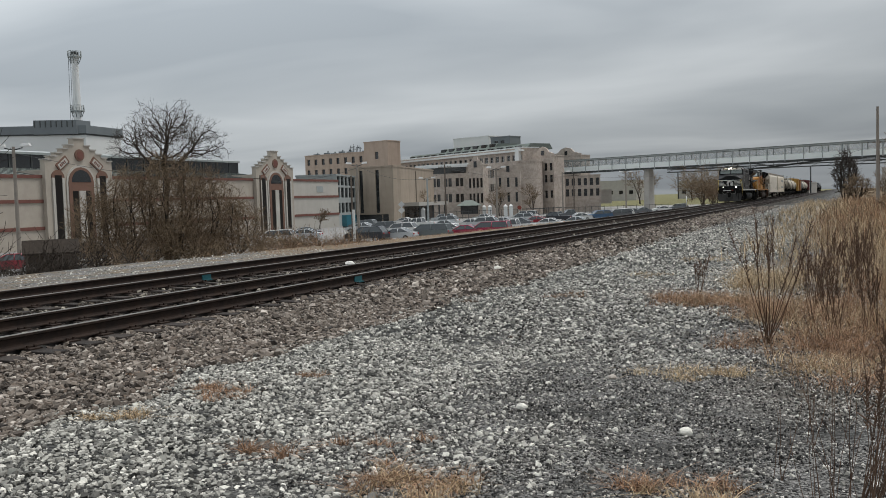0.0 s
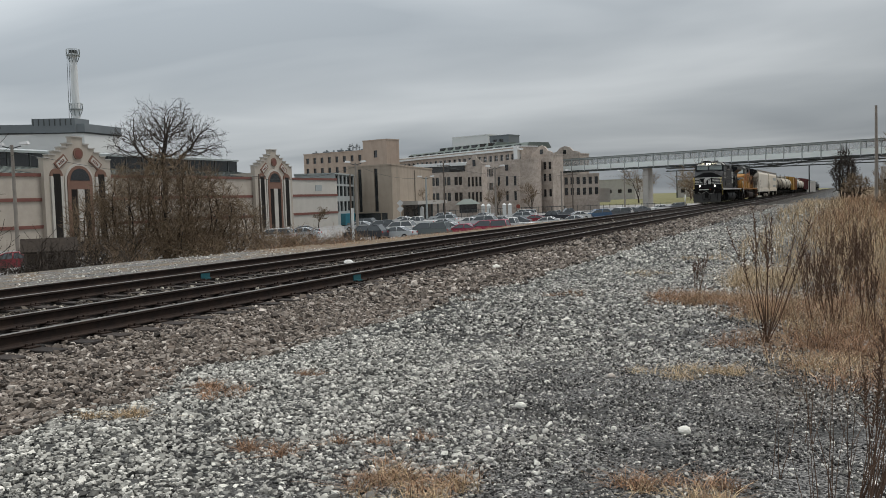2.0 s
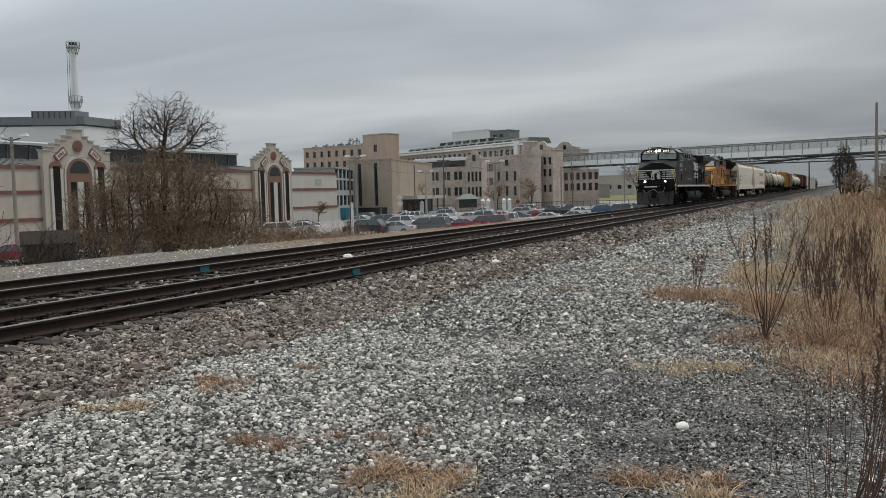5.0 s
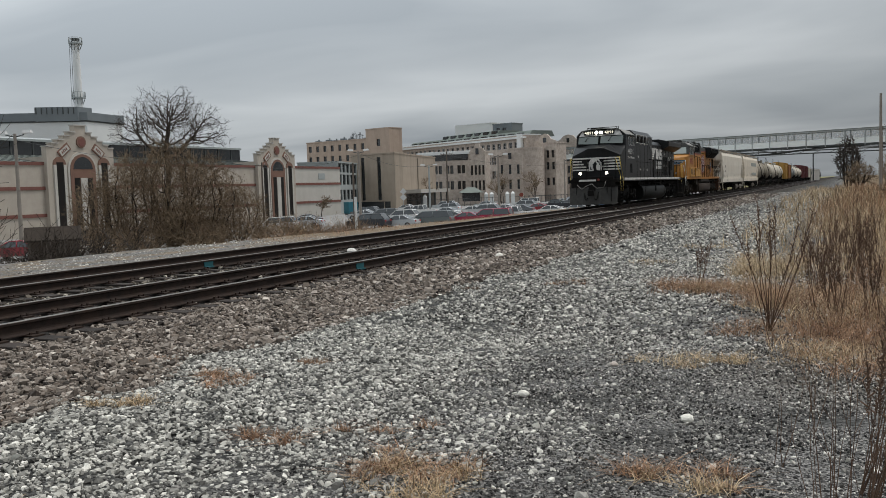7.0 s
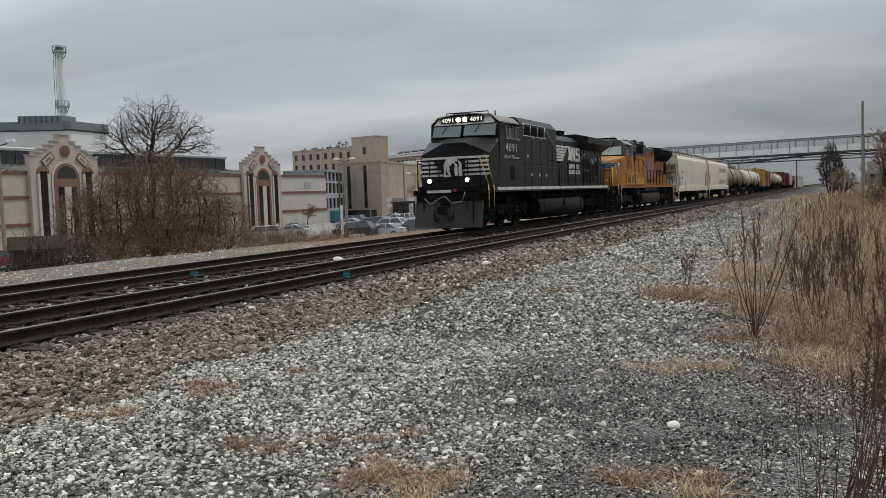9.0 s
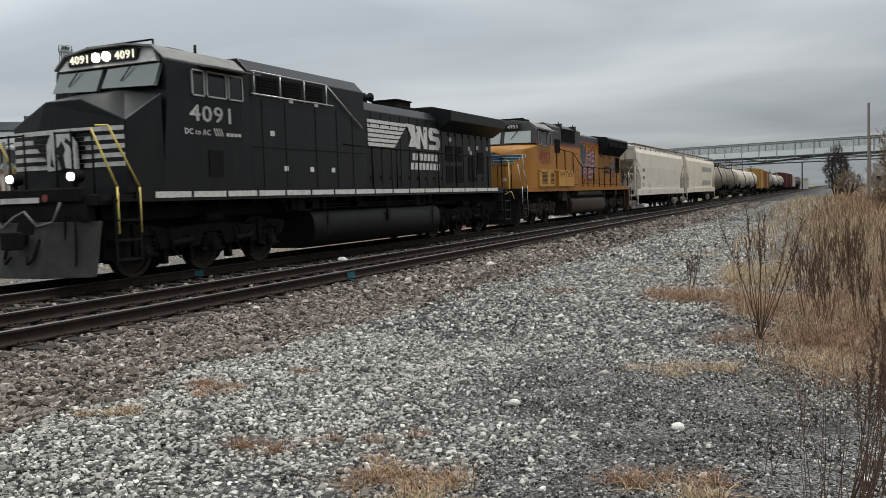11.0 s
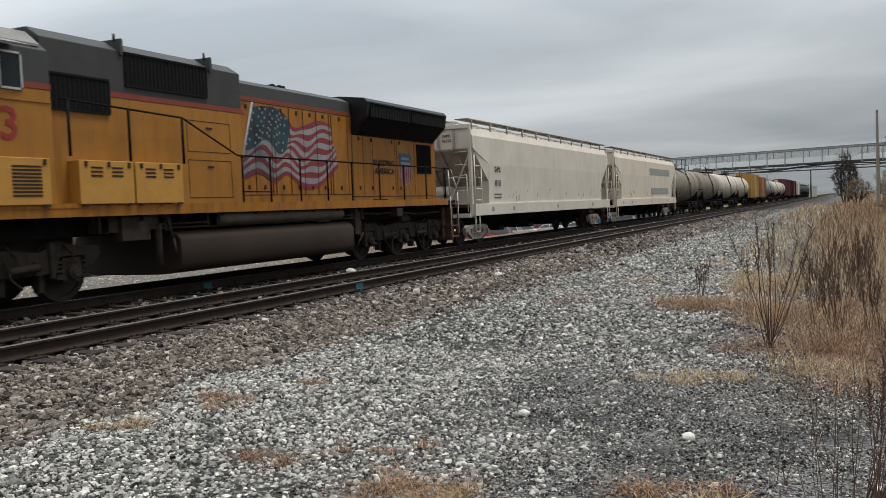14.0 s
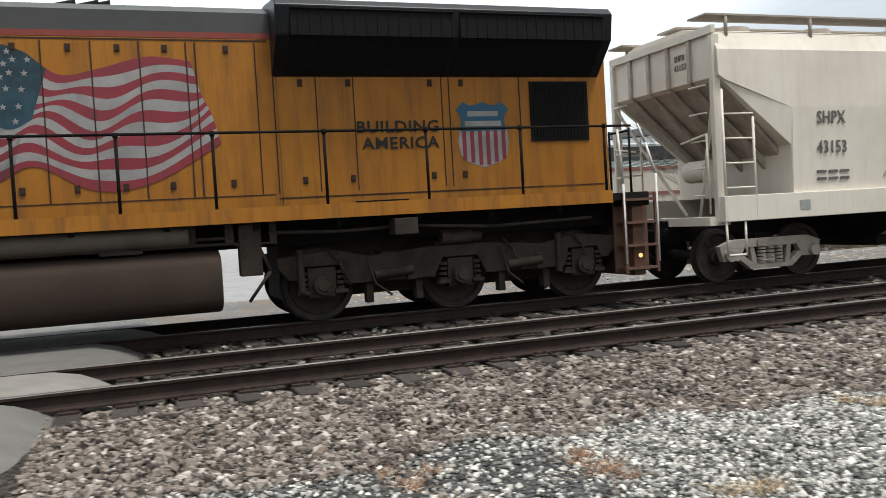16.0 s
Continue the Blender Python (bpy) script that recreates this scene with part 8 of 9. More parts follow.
def build_hall():
    th = empty("market_hall", "long beige hall with maroon bands and a dark clerestory roof", "hall", at=pose(-87, 20, LOT, 0, 0, 90))
    L, h = 120.2, 8.85
    for a, b in ((0, 53.5), (63.7, 94.2), (104.6, L)):
        plank(th, "wall", STUCCO_PALE if a > 100 else STUCCO, a, b, 0, 0.5, 0, h)
        for z0, z1 in ((2.35, 2.75), (5.6, 6.0), (8.55, 8.95)):
            plank(th, "trim_band", MAROON, a, b, -0.12, 0.1, z0, z1)
    plank(th, "wall", STUCCO_PALE, L - 0.5, L, 0.5, 24, 0, h)
    plank(th, "vent_panel", STEEL_PAINT, 112.8, 114.9, -0.06, 0.05, 6.6, 7.7)
    bm = BM()
    prism(bm, [(0.3, 8.85), (11, 10.4), (11, 10.2), (0.3, 8.6)], "x", 0, 104.6); part("lower_roof", bm, ROOF_GREEN, th)
    bm = BM()
    for x in np.arange(0, 104, 1.3):
        prism(bm, [(0.3, 8.86), (11, 10.41), (11, 10.48), (0.3, 8.93)], "x", x, x + 0.07)
    part("roof_ribs", bm, ROOF_DARK, th)
    plank(th, "clerestory", WIN_DARK, 0, 104.6, 11, 11.4, 10.2, 12.2)
    for x in np.arange(0, 104.6, 3.4):
        plank(th, "mullion", ROOF_DARK, x, x + 0.2, 10.9, 11.1, 10.2, 12.2)
    bm = BM(); prism(bm, [(10.6, 12.2), (10.6, 12.5), (18, 13.3), (30, 12.3), (30, 12.0)], "x", 0, 104.6); part("upper_roof", bm, STEEL_PAINT, th)
    plank(th, "back_wall", STUCCO, 0, L, 29.5, 30, 0, 12)
    gate_tower(78.7, "stepped-gable beige gate tower with a tall brown arch")
    gate_tower(119.5, "stepped-gable beige gate tower with slit windows")


build_hall()


def build_plant():
    th = empty("plant_building", "off-white industrial plant with a blue-grey upper band", "factory", at=pose(0, 0, LOT))
    foot = [(-160, 98), (-128, 118.4), (-129.6, 128.6), (-162, 122)]
    bm = BM(); prism(bm, foot, "z", 0, 19.0); part("wall", bm, PLANT_WHITE, th)
    grow_out = [(-160.3, 97.6), (-127.7, 118.3), (-129.4, 129.0), (-162.3, 122.3)]
    bm = BM(); prism(bm, grow_out, "z", 19.0, 20.5); part("upper_band", bm, PLANT_GREY, th)
    bm = BM(); prism(bm, [(x * 1.001, y) for x, y in grow_out], "z", 18.75, 19.0); part("ledge", bm, STEEL_DARK, th)
    bm = BM(); prism(bm, [(-135.3, 113.1), (-128.9, 117.2), (-129.4, 121), (-136.0, 118.6)], "z", 18.9, 21.5); part("roof_house", bm, PLANT_GREY, th)
    bm = BM()
    for k in range(8):
        x = -135.1 + k * 0.8
        box(bm, x, x + 0.1, 113.1 + (x + 135.3) * 0.64 - 0.1, 113.1 + (x + 135.3) * 0.64 + 0.1, 20.2, 21.4)
    part("mullion", bm, STEEL_DARK, th)
    ch = empty("chimney", "tall pale steel chimney with two railed platforms", "chimney", at=pose(-137.5, 125.5, LOT + 21))
    bm = BM(); tube(bm, (0, 0, -2.5), (0, 0, 14.4), 0.78, 0.64, 20); part("stack", bm, PLANT_WHITE, ch)
    for z in (3.3, 13.9):
        bm = BM(); tube(bm, (0, 0, z), (0, 0, z + 0.2), 1.3, n=18); pf = part("platform", bm, STEEL_PAINT, ch)
        bm = BM()
        for k in range(14):
            a = 2 * math.pi * k / 14
            tube(bm, (1.25 * math.cos(a), 1.25 * math.sin(a), z + 0.2), (1.25 * math.cos(a), 1.25 * math.sin(a), z + 1.2), 0.05, n=4)
            b = 2 * math.pi * (k + 1) / 14
            tube(bm, (1.25 * math.cos(a), 1.25 * math.sin(a), z + 1.2), (1.25 * math.cos(b), 1.25 * math.sin(b), z + 1.2), 0.05, n=4)
        for k in range(6):
            a = 2 * math.pi * k / 6
            tube(bm, (1.2 * math.cos(a), 1.2 * math.sin(a), z), (0.7 * math.cos(a), 0.7 * math.sin(a), z - 1.2), 0.08, n=4)
        part("platform_rail", bm, STEEL_PAINT, pf)
    bm = BM(); tube(bm, (0, 0, 14.4), (0, 0, 15.0), 0.72, n=18); part("cap", bm, STEEL_DARK, ch)
    bm = BM()
    for s in (-0.25, 0.25):
        tube(bm, (-1.05, s - 0.6, 0), (-0.85, s - 0.5, 14.4), 0.04, n=4)
    part("ladder", bm, STEEL_DARK, ch)


build_plant()


def build_offices():
    # far tan wing with two rows of small windows, and the taller block
    m, w = frame_of((-170.3, 253.4), (-143.8, 249.1), LOT)
    block("office_wing", "tan brick office wing with two rows of dark windows", (-170.3, 253.4), (-143.8, 249.1), LOT, 18.6, 6, BRICK_TAN, rows_of(w, 8, (19.0 - 0.0, 15.4), 1.3, 2.0), bars=0)
    block("office_tower", "plain tan brick office block", (-136.6, 236.3), (-127.0, 234.2), LOT, 20.6, 6, BRICK_TAN, [(4.5, 5.9, 18.0, 20.2)], bars=0)
    # small plant on the wing's roof
    for k, (u, h) in enumerate(((0.12, 0.7), (0.3, 0.9), (0.42, 0.6), (0.55, 1.0), (0.68, 0.8), (0.93, 0.7))):
        x, y = -170.3 + 26.5 * u + 0.5, 253.4 - 4.3 * u + 2.5
        un = empty("roof_unit", "small grey ventilation unit on the wing roof", "roof unit", "roof units", at=pose(x, y, 18.6))
        bm = BM(); box(bm, -0.9, 0.9, -0.8, 0.8, 0, h); part("casing", bm, PLANT_GREY, un, bevel=0.05)
        bm = BM(); tube(bm, (0.3, 0, h), (0.3, 0, h + 0.5), 0.3, 0.34, 10); part("vent", bm, STEEL_PAINT, un)
    rk = empty("antenna_rack", "dark lattice of antennas on the wing roof", "antenna", at=pose(-149.5, 252.5, 18.6))
    rnd = random.Random(14)
    for k in range(9):
        bm = BM(); x = k * 0.55 - 2.2; z = rnd.uniform(1.6, 3.2); tube(bm, (x, 0, 0), (x, 0, z), 0.09, n=5); tube(bm, (x - 0.5, 0, z * 0.7), (x + 0.5, 0, z * 0.75), 0.07, n=5); part("mast", bm, STEEL_DARK, rk)
    # glazed connector beside the hall
    th, w = block("glass_connector", "grey steel and glass link between hall and offices", (-88.5, 142.0), (-93.5, 157.5), LOT, 7.2, 8, STEEL_PAINT, rows_of(16.3, 5, (3.6, 6.6, 9.0), 2.4, 2.0), bars=2, glassm=WIN_DARK)
    # front tan block with vertical slots
    slot = lambda u: [(u - 0.45, u + 0.45, 2.2, 11.2)]
    # wide low opening: a recessed dock, its shade given by a dark pane
    block("office_block", "brown-tan brick block with vertical slot windows", (-95.5, 158.7), (-84.6, 157.8), LOT, 9.1, 3, BRICK_DARK, slot(2.9) + slot(7.0) + [(0.8, 9.6, 0.1, 1.9)], bars=0)
    th, w = block("office_block", "brown-tan brick block turned to the entrance", (-84.8, 158.9), (-91.6, 192.0), LOT, 9.1, 3, BRICK_DARK, slot(17.0), bars=0)
    plank(th, "entrance_canopy", CONCRETE, 6, 34, -3.5, 0, 3.4, 4.2)
    for x in (8, 14, 20, 26, 32):
        plank(th, "canopy_post", STEEL_DARK, x, x + 0.3, -3.2, -2.9, 0, 3.4)
    # dark sheet on the wall, painting the shade under the canopy
    plank(th, "canopy_shade_sheet", WIN_DARK, 7, 33, -0.1, 0.0, 0.1, 3.3)
    # stone front with paired windows and the gabled bays
    m, w = frame_of((-98.7, 200.0), (-85.1, 199.6), LOT)
    th, w = block("stone_block", "grey-pink stone block with paired windows and a pale eave", (-100.0, 200.0), (-85.1, 199.6), LOT, 10.6, 6, STONE_GREY, rows_of(w, 4, (4.9, 8.9), 0.95, 2.1, 0.5, w, pair=0.62), trim=PLANT_WHITE, bars=0)
    plank(th, "eave_window", WIN_DARK, 1, w - 1, -0.08, 0.0, 11.2, 12.7)
    plank(th, "pale_eave", PLANT_WHITE, -0.3, w + 0.3, -0.8, 0.3, 12.7, 13.4)
    for p0, p1, top, n in (((-84.9, 198.0), (-80.9, 198.2), 11.8, 4), ((-80.4, 205.5), (-74.5, 207.5), 10.6, 3)):
        m, w = frame_of(p0, p1, LOT)
        th, w = block("gabled_bay", "stone bay with narrow windows and a stepped gable", p0, p1, LOT, top - 1.6, 4, STONE_GREY, rows_of(w, n, (4.7, 8.5), 0.6, 2.4), bars=0, group="gabled bays")
        hgt = top - 1.6 - LOT
        bm = BM(); prism(bm, [(0, hgt), (w, hgt), (w - 0.4, hgt + 0.9), (w * 0.68, hgt + 1.3), (w * 0.62, hgt + 2.2), (w * 0.38, hgt + 2.2), (w * 0.32, hgt + 1.3), (0.4, hgt + 0.9)], "y", -0.05, 0.5); part("gable", bm, STONE_GREY, th)
        plank(th, "gable_window", WIN_DARK, w / 2 - 0.4, w / 2 + 0.4, -0.12, 0, hgt - 0.5, hgt + 1.0)
    # round-cornered stair tower
    th = empty("stair_tower", "round stone stair tower beside the footbridge", "tower", at=pose(-78.0, 222.0, LOT))
    bm = BM(); tube(bm, (0, 0, 0), (0, 0, 13.9), 4.4, n=28, smooth=True); part("wall", bm, STONE_GREY, th)
    bm = BM(); tube(bm, (0, 0, 13.9), (0, 0, 14.4), 4.5, n=28); part("coping", bm, STONE_GREY, th)
    for z in (3.6, 7.9, 12.0):
        for a in (-128, -112):
            q = radians(a)
            bm = BM(); box(bm, -0.55, 0.55, -0.06, 0.06, -1.1, 1.1)
            part("window", bm, WIN_DARK, th, at=pose(4.4 * math.cos(q), 4.4 * math.sin(q), z, 0, 0, a + 90))
    # long stone range behind, with its pale cornice, set-back floors and plant
    m, w = frame_of((-136.8, 257.7), (-80.3, 226.2), LOT)
    th, w = block("stone_range", "long grey-pink stone range with a row of square windows", (-136.8, 257.7), (-80.3, 226.2), LOT, 15.6, 6, STONE_GREY, rows_of(w, 26, (15.6,), 1.5, 1.7) + rows_of(w, 9, (7.6, 11.6), 1.2, 2.2, w * 0.68, w, pair=0.8), trim=PLANT_WHITE, framem=LAMP_HEAD, bars=1)
    plank(th, "pale_cornice", PLANT_WHITE, -0.3, w + 0.3, -0.7, 0.3, 17.3, 17.8)
    plank(th, "end_column", PLANT_WHITE, w - 2.4, w - 0.8, -0.9, 0.2, 14.0, 18.6)
    for a, b, z0, z1, y0, mt in ((0, w - 4, 18.3, 19.9, 5, ROOF_GREEN), (14, w - 22, 19.9, 21.2, 8, ROOF_GREEN)):
        bm = BM(); prism(bm, [(y0, z0), (y0 + 1.5, z1), (y0 + 9, z1), (y0 + 10, z0)], "x", a, b); part("set_back_floor", bm, mt, th)
        for x in np.arange(a + 1, b - 1, 4.2):
            plank(th, "dormer_window", WIN_DARK, x, x + 2.2, y0 + 0.1, y0 + 1.0, z0 + 0.25, z0 + 1.1)
    block("rooftop_plant", "off-white rooftop plant room", (-123.3, 275.6), (-108.3, 271.4), 16.0, 22.9, 8, PLANT_WHITE)
    block("rooftop_plant", "small grey rooftop house with dark windows", (-105.9, 267.0), (-98.4, 264.9), 16.0, 21.9, 6, PLANT_GREY, [(1.5, 3.0, 3.4, 4.8), (4.0, 5.6, 3.4, 4.8)], bars=0)
    for p0, p1, top in (((-77.5, 226.0), (-70.8, 223.9), 15.2), ((-80.5, 253.0), (-70.6, 249.8), 16.2)):
        m, w = frame_of(p0, p1, LOT)
        th, w = block("gabled_wing", "stone wing with a rounded gable and narrow windows", p0, p1, LOT, top - 2.4, 5, STONE_GREY, rows_of(w, 4, (5.2, 9.4, 12.6), 0.9, 2.0), bars=0, group="gabled wings")
        hgt = top - 2.4 - LOT
        bm = BM(); prism(bm, [(0, hgt), (w, hgt), (w, hgt + 0.7), (w * 0.78, hgt + 1.2), (w * 0.66, hgt + 2.3), (w * 0.5, hgt + 2.7), (w * 0.34, hgt + 2.3), (w * 0.22, hgt + 1.2), (0, hgt + 0.7)], "y", -0.05, 0.5); part("gable", bm, STONE_GREY, th)
        plank(th, "gable_window", WIN_DARK, w / 2 - 0.5, w / 2 + 0.5, -0.12, 0, hgt + 0.3, hgt + 1.6)
    m, w = frame_of((-71, 232.0), (-61.5, 234.0), LOT)
    block("low_wing", "low stone wing with upright windows under the footbridge", (-71, 234.0), (-61.5, 237.0), LOT, 7.4, 12, STONE_GREY, rows_of(10, 6, (5.4, 8.4), 0.9, 2.0), bars=0)
    block("billboard_base", "blank pale box beside the lawn", (-66.0, 246.0), (-61.0, 247.5), -0.6, 3.2, 2, CONCRETE, cat="box")
    for k, (x, y, w, h) in enumerate(((-58, 340, 30, 6), (-95, 330, 24, 7), (-30, 360, 18, 4), (12, 330, 20, 8), (28, 250, 16, 10))):
        m, ww = frame_of((x, y), (x + w, y - 4), -1.0)
        block("far_building", "low pale building far beyond the bridge", (x, y), (x + w, y - 4), -1.5, h, 12, CONCRETE, rows_of(ww, 6, (h * 0.6,), 1.6, 1.4), bars=0, group="far buildings")


build_offices()


FROSTED = glass("frosted_green_panel", (0.80, 0.84, 0.82), 0.5)
FROSTED.node_tree.nodes["Principled BSDF"].inputs["Alpha"].default_value = 0.9


def build_footbridge():
    p0, p1 = (-82.5, 243.8), (45.0, 203.1)
    m, L = frame_of(p0, p1, 0)
    th = empty("footbridge", "enclosed glazed steel footbridge crossing above the tracks", "bridge", at=m)
    for y in (0.0, 4.0):
        plank(th, "floor_beam", STEEL_DARK, 0, L, y - 0.12, y + 0.12, 8.35, 8.75)
        plank(th, "sill_panel", FROSTED, 0, L, y - 0.06, y + 0.06, 8.75, 10.1)
        plank(th, "top_beam", STEEL_PAINT, 0, L, y - 0.12, y + 0.12, 11.75, 12.1)
        n = int(L / 4.3)
        for k in range(n + 1):
            x = L * k / n
            plank(th, "post", STEEL_PAINT, x - 0.12, x + 0.12, y - 0.13, y + 0.13, 8.4, 12.0)
            if k < n:
                bm = BM(); box(bm, x + 0.12, L * (k + 1) / n - 0.12, y - 0.03, y + 0.03, 10.0, 11.75)
                part("pane", bm, WIN_PALE, th)
    plank(th, "deck", STEEL_DARK, 0, L, 0.12, 3.88, 8.5, 8.7)
    plank(th, "roof", ROOF_GREEN, 0, L, -0.2, 4.2, 12.1, 12.2)
    for y in (0.3, 3.7):
        for k in range(15):
            x0, x1 = 42 + k * 5.7, 42 + (k + 1) * 5.7
            z = lambda x: 8.3 - 1.15 * (0.5 - 0.5 * math.cos(2 * math.pi * (x - 42) / 42.75))
            for name, p, q, r in (("truss_chord", (x0, y, z(x0)), (x1, y, z(x1)), 0.11), ("truss_post", (x0, y, z(x0)), (x0, y, 8.4), 0.08), ("truss_diagonal", (x0, y, 8.4), (x1, y, z(x1)), 0.06)):
                if (Vector(q) - Vector(p)).length > 0.05:
                    bm = BM(); tube(bm, p, q, r, n=5); part(name, bm, STEEL_DARK, th)
    for x in (36.0, 104.0):
        bm = BM(); loft(bm, [[(x - 0.9, 0.6, -3.0), (x + 0.9, 0.6, -3.0), (x + 0.9, 3.4, -3.0), (x - 0.9, 3.4, -3.0)], [(x - 0.7, 0.8, 8.35), (x + 0.7, 0.8, 8.35), (x + 0.7, 3.2, 8.35), (x - 0.7, 3.2, 8.35)]])
        part("pier", bm, CONCRETE, th, "pale concrete pier")
    # a second, thinner gantry line far behind
    g = empty("pipe_bridge", "thin dark pipe bridge far behind the footbridge", "bridge", at=frame_of((-60, 330), (80, 315), 0)[0])
    bm = BM()
    for z in (9.6, 10.6):
        tube(bm, (0, 0, z), (140, 0, z), 0.2, n=5)
    for x in np.arange(0, 140, 5):
        tube(bm, (x, 0, 9.6), (x + 2.5, 0, 10.6), 0.09, n=4)
    part("truss", bm, STEEL_DARK, g)
    for x in (4, 50, 92, 136):
        bm = BM(); tube(bm, (x, 0, -2.5), (x, 0, 9.6), 0.25, n=6); part("post", bm, STEEL_DARK, g)


build_footbridge()


# ---- car park ----
CAR_PAINTS = {"black": (0.02, 0.023, 0.03), "white": (0.62, 0.62, 0.61), "silver": (0.45, 0.47, 0.48), "red": (0.24, 0.02, 0.03), "green-grey": (0.12, 0.14, 0.14), "blue": (0.05, 0.11, 0.2), "dark grey": (0.12, 0.13, 0.14), "magenta red": (0.33, 0.03, 0.07)}
TYRE = material("tyre_rubber", (0.015, 0.015, 0.015), 0.9)
RIM = material("alloy_rim", (0.35, 0.35, 0.35), 0.35, 0.8)
CAR_GLASS = glass("car_glass", (0.035, 0.042, 0.045), 0.1)
CAR_GLASS.node_tree.nodes["Principled BSDF"].inputs["Specular IOR Level"].default_value = 0.8
TAIL = material("tail_lamp_red", (0.35, 0.02, 0.02), 0.3)
CAR_KINDS = {
    "sedan": (4.6, 1.78, [(0, 0.45), (0, 0.72), (0.25, 0.85), (1.25, 0.95), (3.7, 1.0), (4.5, 0.95), (4.6, 0.6), (4.55, 0.35), (0.1, 0.3)], [(1.2, 0.95), (1.95, 1.42), (3.1, 1.46), (3.95, 1.0)]),
    "suv": (4.7, 1.86, [(0, 0.5), (0, 0.9), (0.2, 1.02), (1.2, 1.1), (4.55, 1.15), (4.7, 0.9), (4.68, 0.45), (0.1, 0.4)], [(1.15, 1.1), (1.75, 1.68), (4.1, 1.76), (4.55, 1.15)]),
    "van": (5.0, 1.95, [(0, 0.45), (0, 0.85), (0.25, 1.0), (1.0, 1.1), (4.9, 1.12), (5.0, 0.85), (4.98, 0.4), (0.1, 0.35)], [(0.8, 1.1), (1.6, 1.74), (4.7, 1.8), (4.9, 1.12)]),
    "pickup": (5.6, 1.95, [(0, 0.55), (0, 0.95), (0.2, 1.08), (1.5, 1.14), (5.55, 1.12), (5.6, 0.6), (0.1, 0.45)], [(1.45, 1.14), (2.0, 1.78), (3.3, 1.8), (3.55, 1.12)]),
}
CAR_CACHE = {}


def car(x, y, z, heading, kind, colour):
    L, W, low, cab = CAR_KINDS[kind]
    if (kind, colour) not in CAR_CACHE:
        paint = material("car_paint_" + colour.replace(" ", "_"), CAR_PAINTS[colour], 0.3, 0.0, tuple(c * 0.9 for c in CAR_PAINTS[colour]), 1, 0.5, spec=0.6)
        th = empty("parked_car", f"{colour} {kind} parked in the car park", "car", "parked cars", at=pose(x, y, z, 0, 0, heading))
        bm = BM()
        loft(bm, [[(px, s * W / 2 * q, pz) for px, pz in low] for s, q in ((-1, 0.94), (-1, 1.0), (1, 1.0), (1, 0.94))][0:4]); part("body", bm, paint, th, bevel=0.04)
        bm = BM()
        loft(bm, [[(cab[0][0], -W * 0.46, cab[0][1]), (cab[3][0], -W * 0.46, cab[3][1]), (cab[3][0], W * 0.46, cab[3][1]), (cab[0][0], W * 0.46, cab[0][1])], [(cab[1][0], -W * 0.38, cab[1][1] - 0.05), (cab[2][0], -W * 0.38, cab[2][1] - 0.05), (cab[2][0], W * 0.38, cab[2][1] - 0.05), (cab[1][0], W * 0.38, cab[1][1] - 0.05)]])
        gl = part("glasshouse", bm, CAR_GLASS, th)
        bm = BM(); loft(bm, [[(cab[1][0] + d, -W * 0.385, cab[1][1] - 0.06 + e), (cab[2][0] - d, -W * 0.385, cab[2][1] - 0.06 + e), (cab[2][0] - d, W * 0.385, cab[2][1] - 0.06 + e), (cab[1][0] + d, W * 0.385, cab[1][1] - 0.06 + e)] for d, e in ((0, 0), (0.1, 0.07))]); part("car_roof", bm, paint, th)
        for s in (-1, 1):
            for a, b in ((cab[0], cab[1]), (cab[3], cab[2])):
                bm = BM(); tube(bm, (a[0], s * W * 0.465, a[1]), (b[0], s * W * 0.39, b[1] - 0.05), 0.045, n=5); part("pillar", bm, paint, th)
            xm = (cab[0][0] + cab[3][0]) / 2 + 0.1
            bm = BM(); tube(bm, (xm, s * W * 0.465, cab[0][1]), (xm, s * W * 0.39, cab[1][1] - 0.03), 0.05, n=5); part("pillar", bm, paint, th)
        for px in (L * 0.19, L * 0.79):
            for s in (-1, 1):
                bm = BM(); tube(bm, (px, s * (W / 2 - 0.2), 0.33), (px, s * (W / 2 + 0.01), 0.33), 0.33, n=16); wh = part("wheel", bm, TYRE, th)
                bm = BM(); tube(bm, (px, s * (W / 2 - 0.02), 0.33), (px, s * (W / 2 + 0.02), 0.33), 0.2, n=12); part("rim", bm, RIM, wh)
        for s in (-1, 1):
            bm = BM(); box(bm, L - 0.08, L + 0.01, s * W * 0.38 - 0.12, s * W * 0.38 + 0.12, low[4][1] - 0.28, low[4][1] - 0.1); part("tail_lamp", bm, TAIL, th)
            bm = BM(); box(bm, -0.01, 0.1, s * W * 0.36 - 0.16, s * W * 0.36 + 0.16, 0.62, 0.76); part("head_lamp", bm, LAMP_HEAD, th)
        CAR_CACHE[(kind, colour)] = th
        return th
    return copy_thing(CAR_CACHE[(kind, colour)], pose(x, y, z, 0, 0, heading))
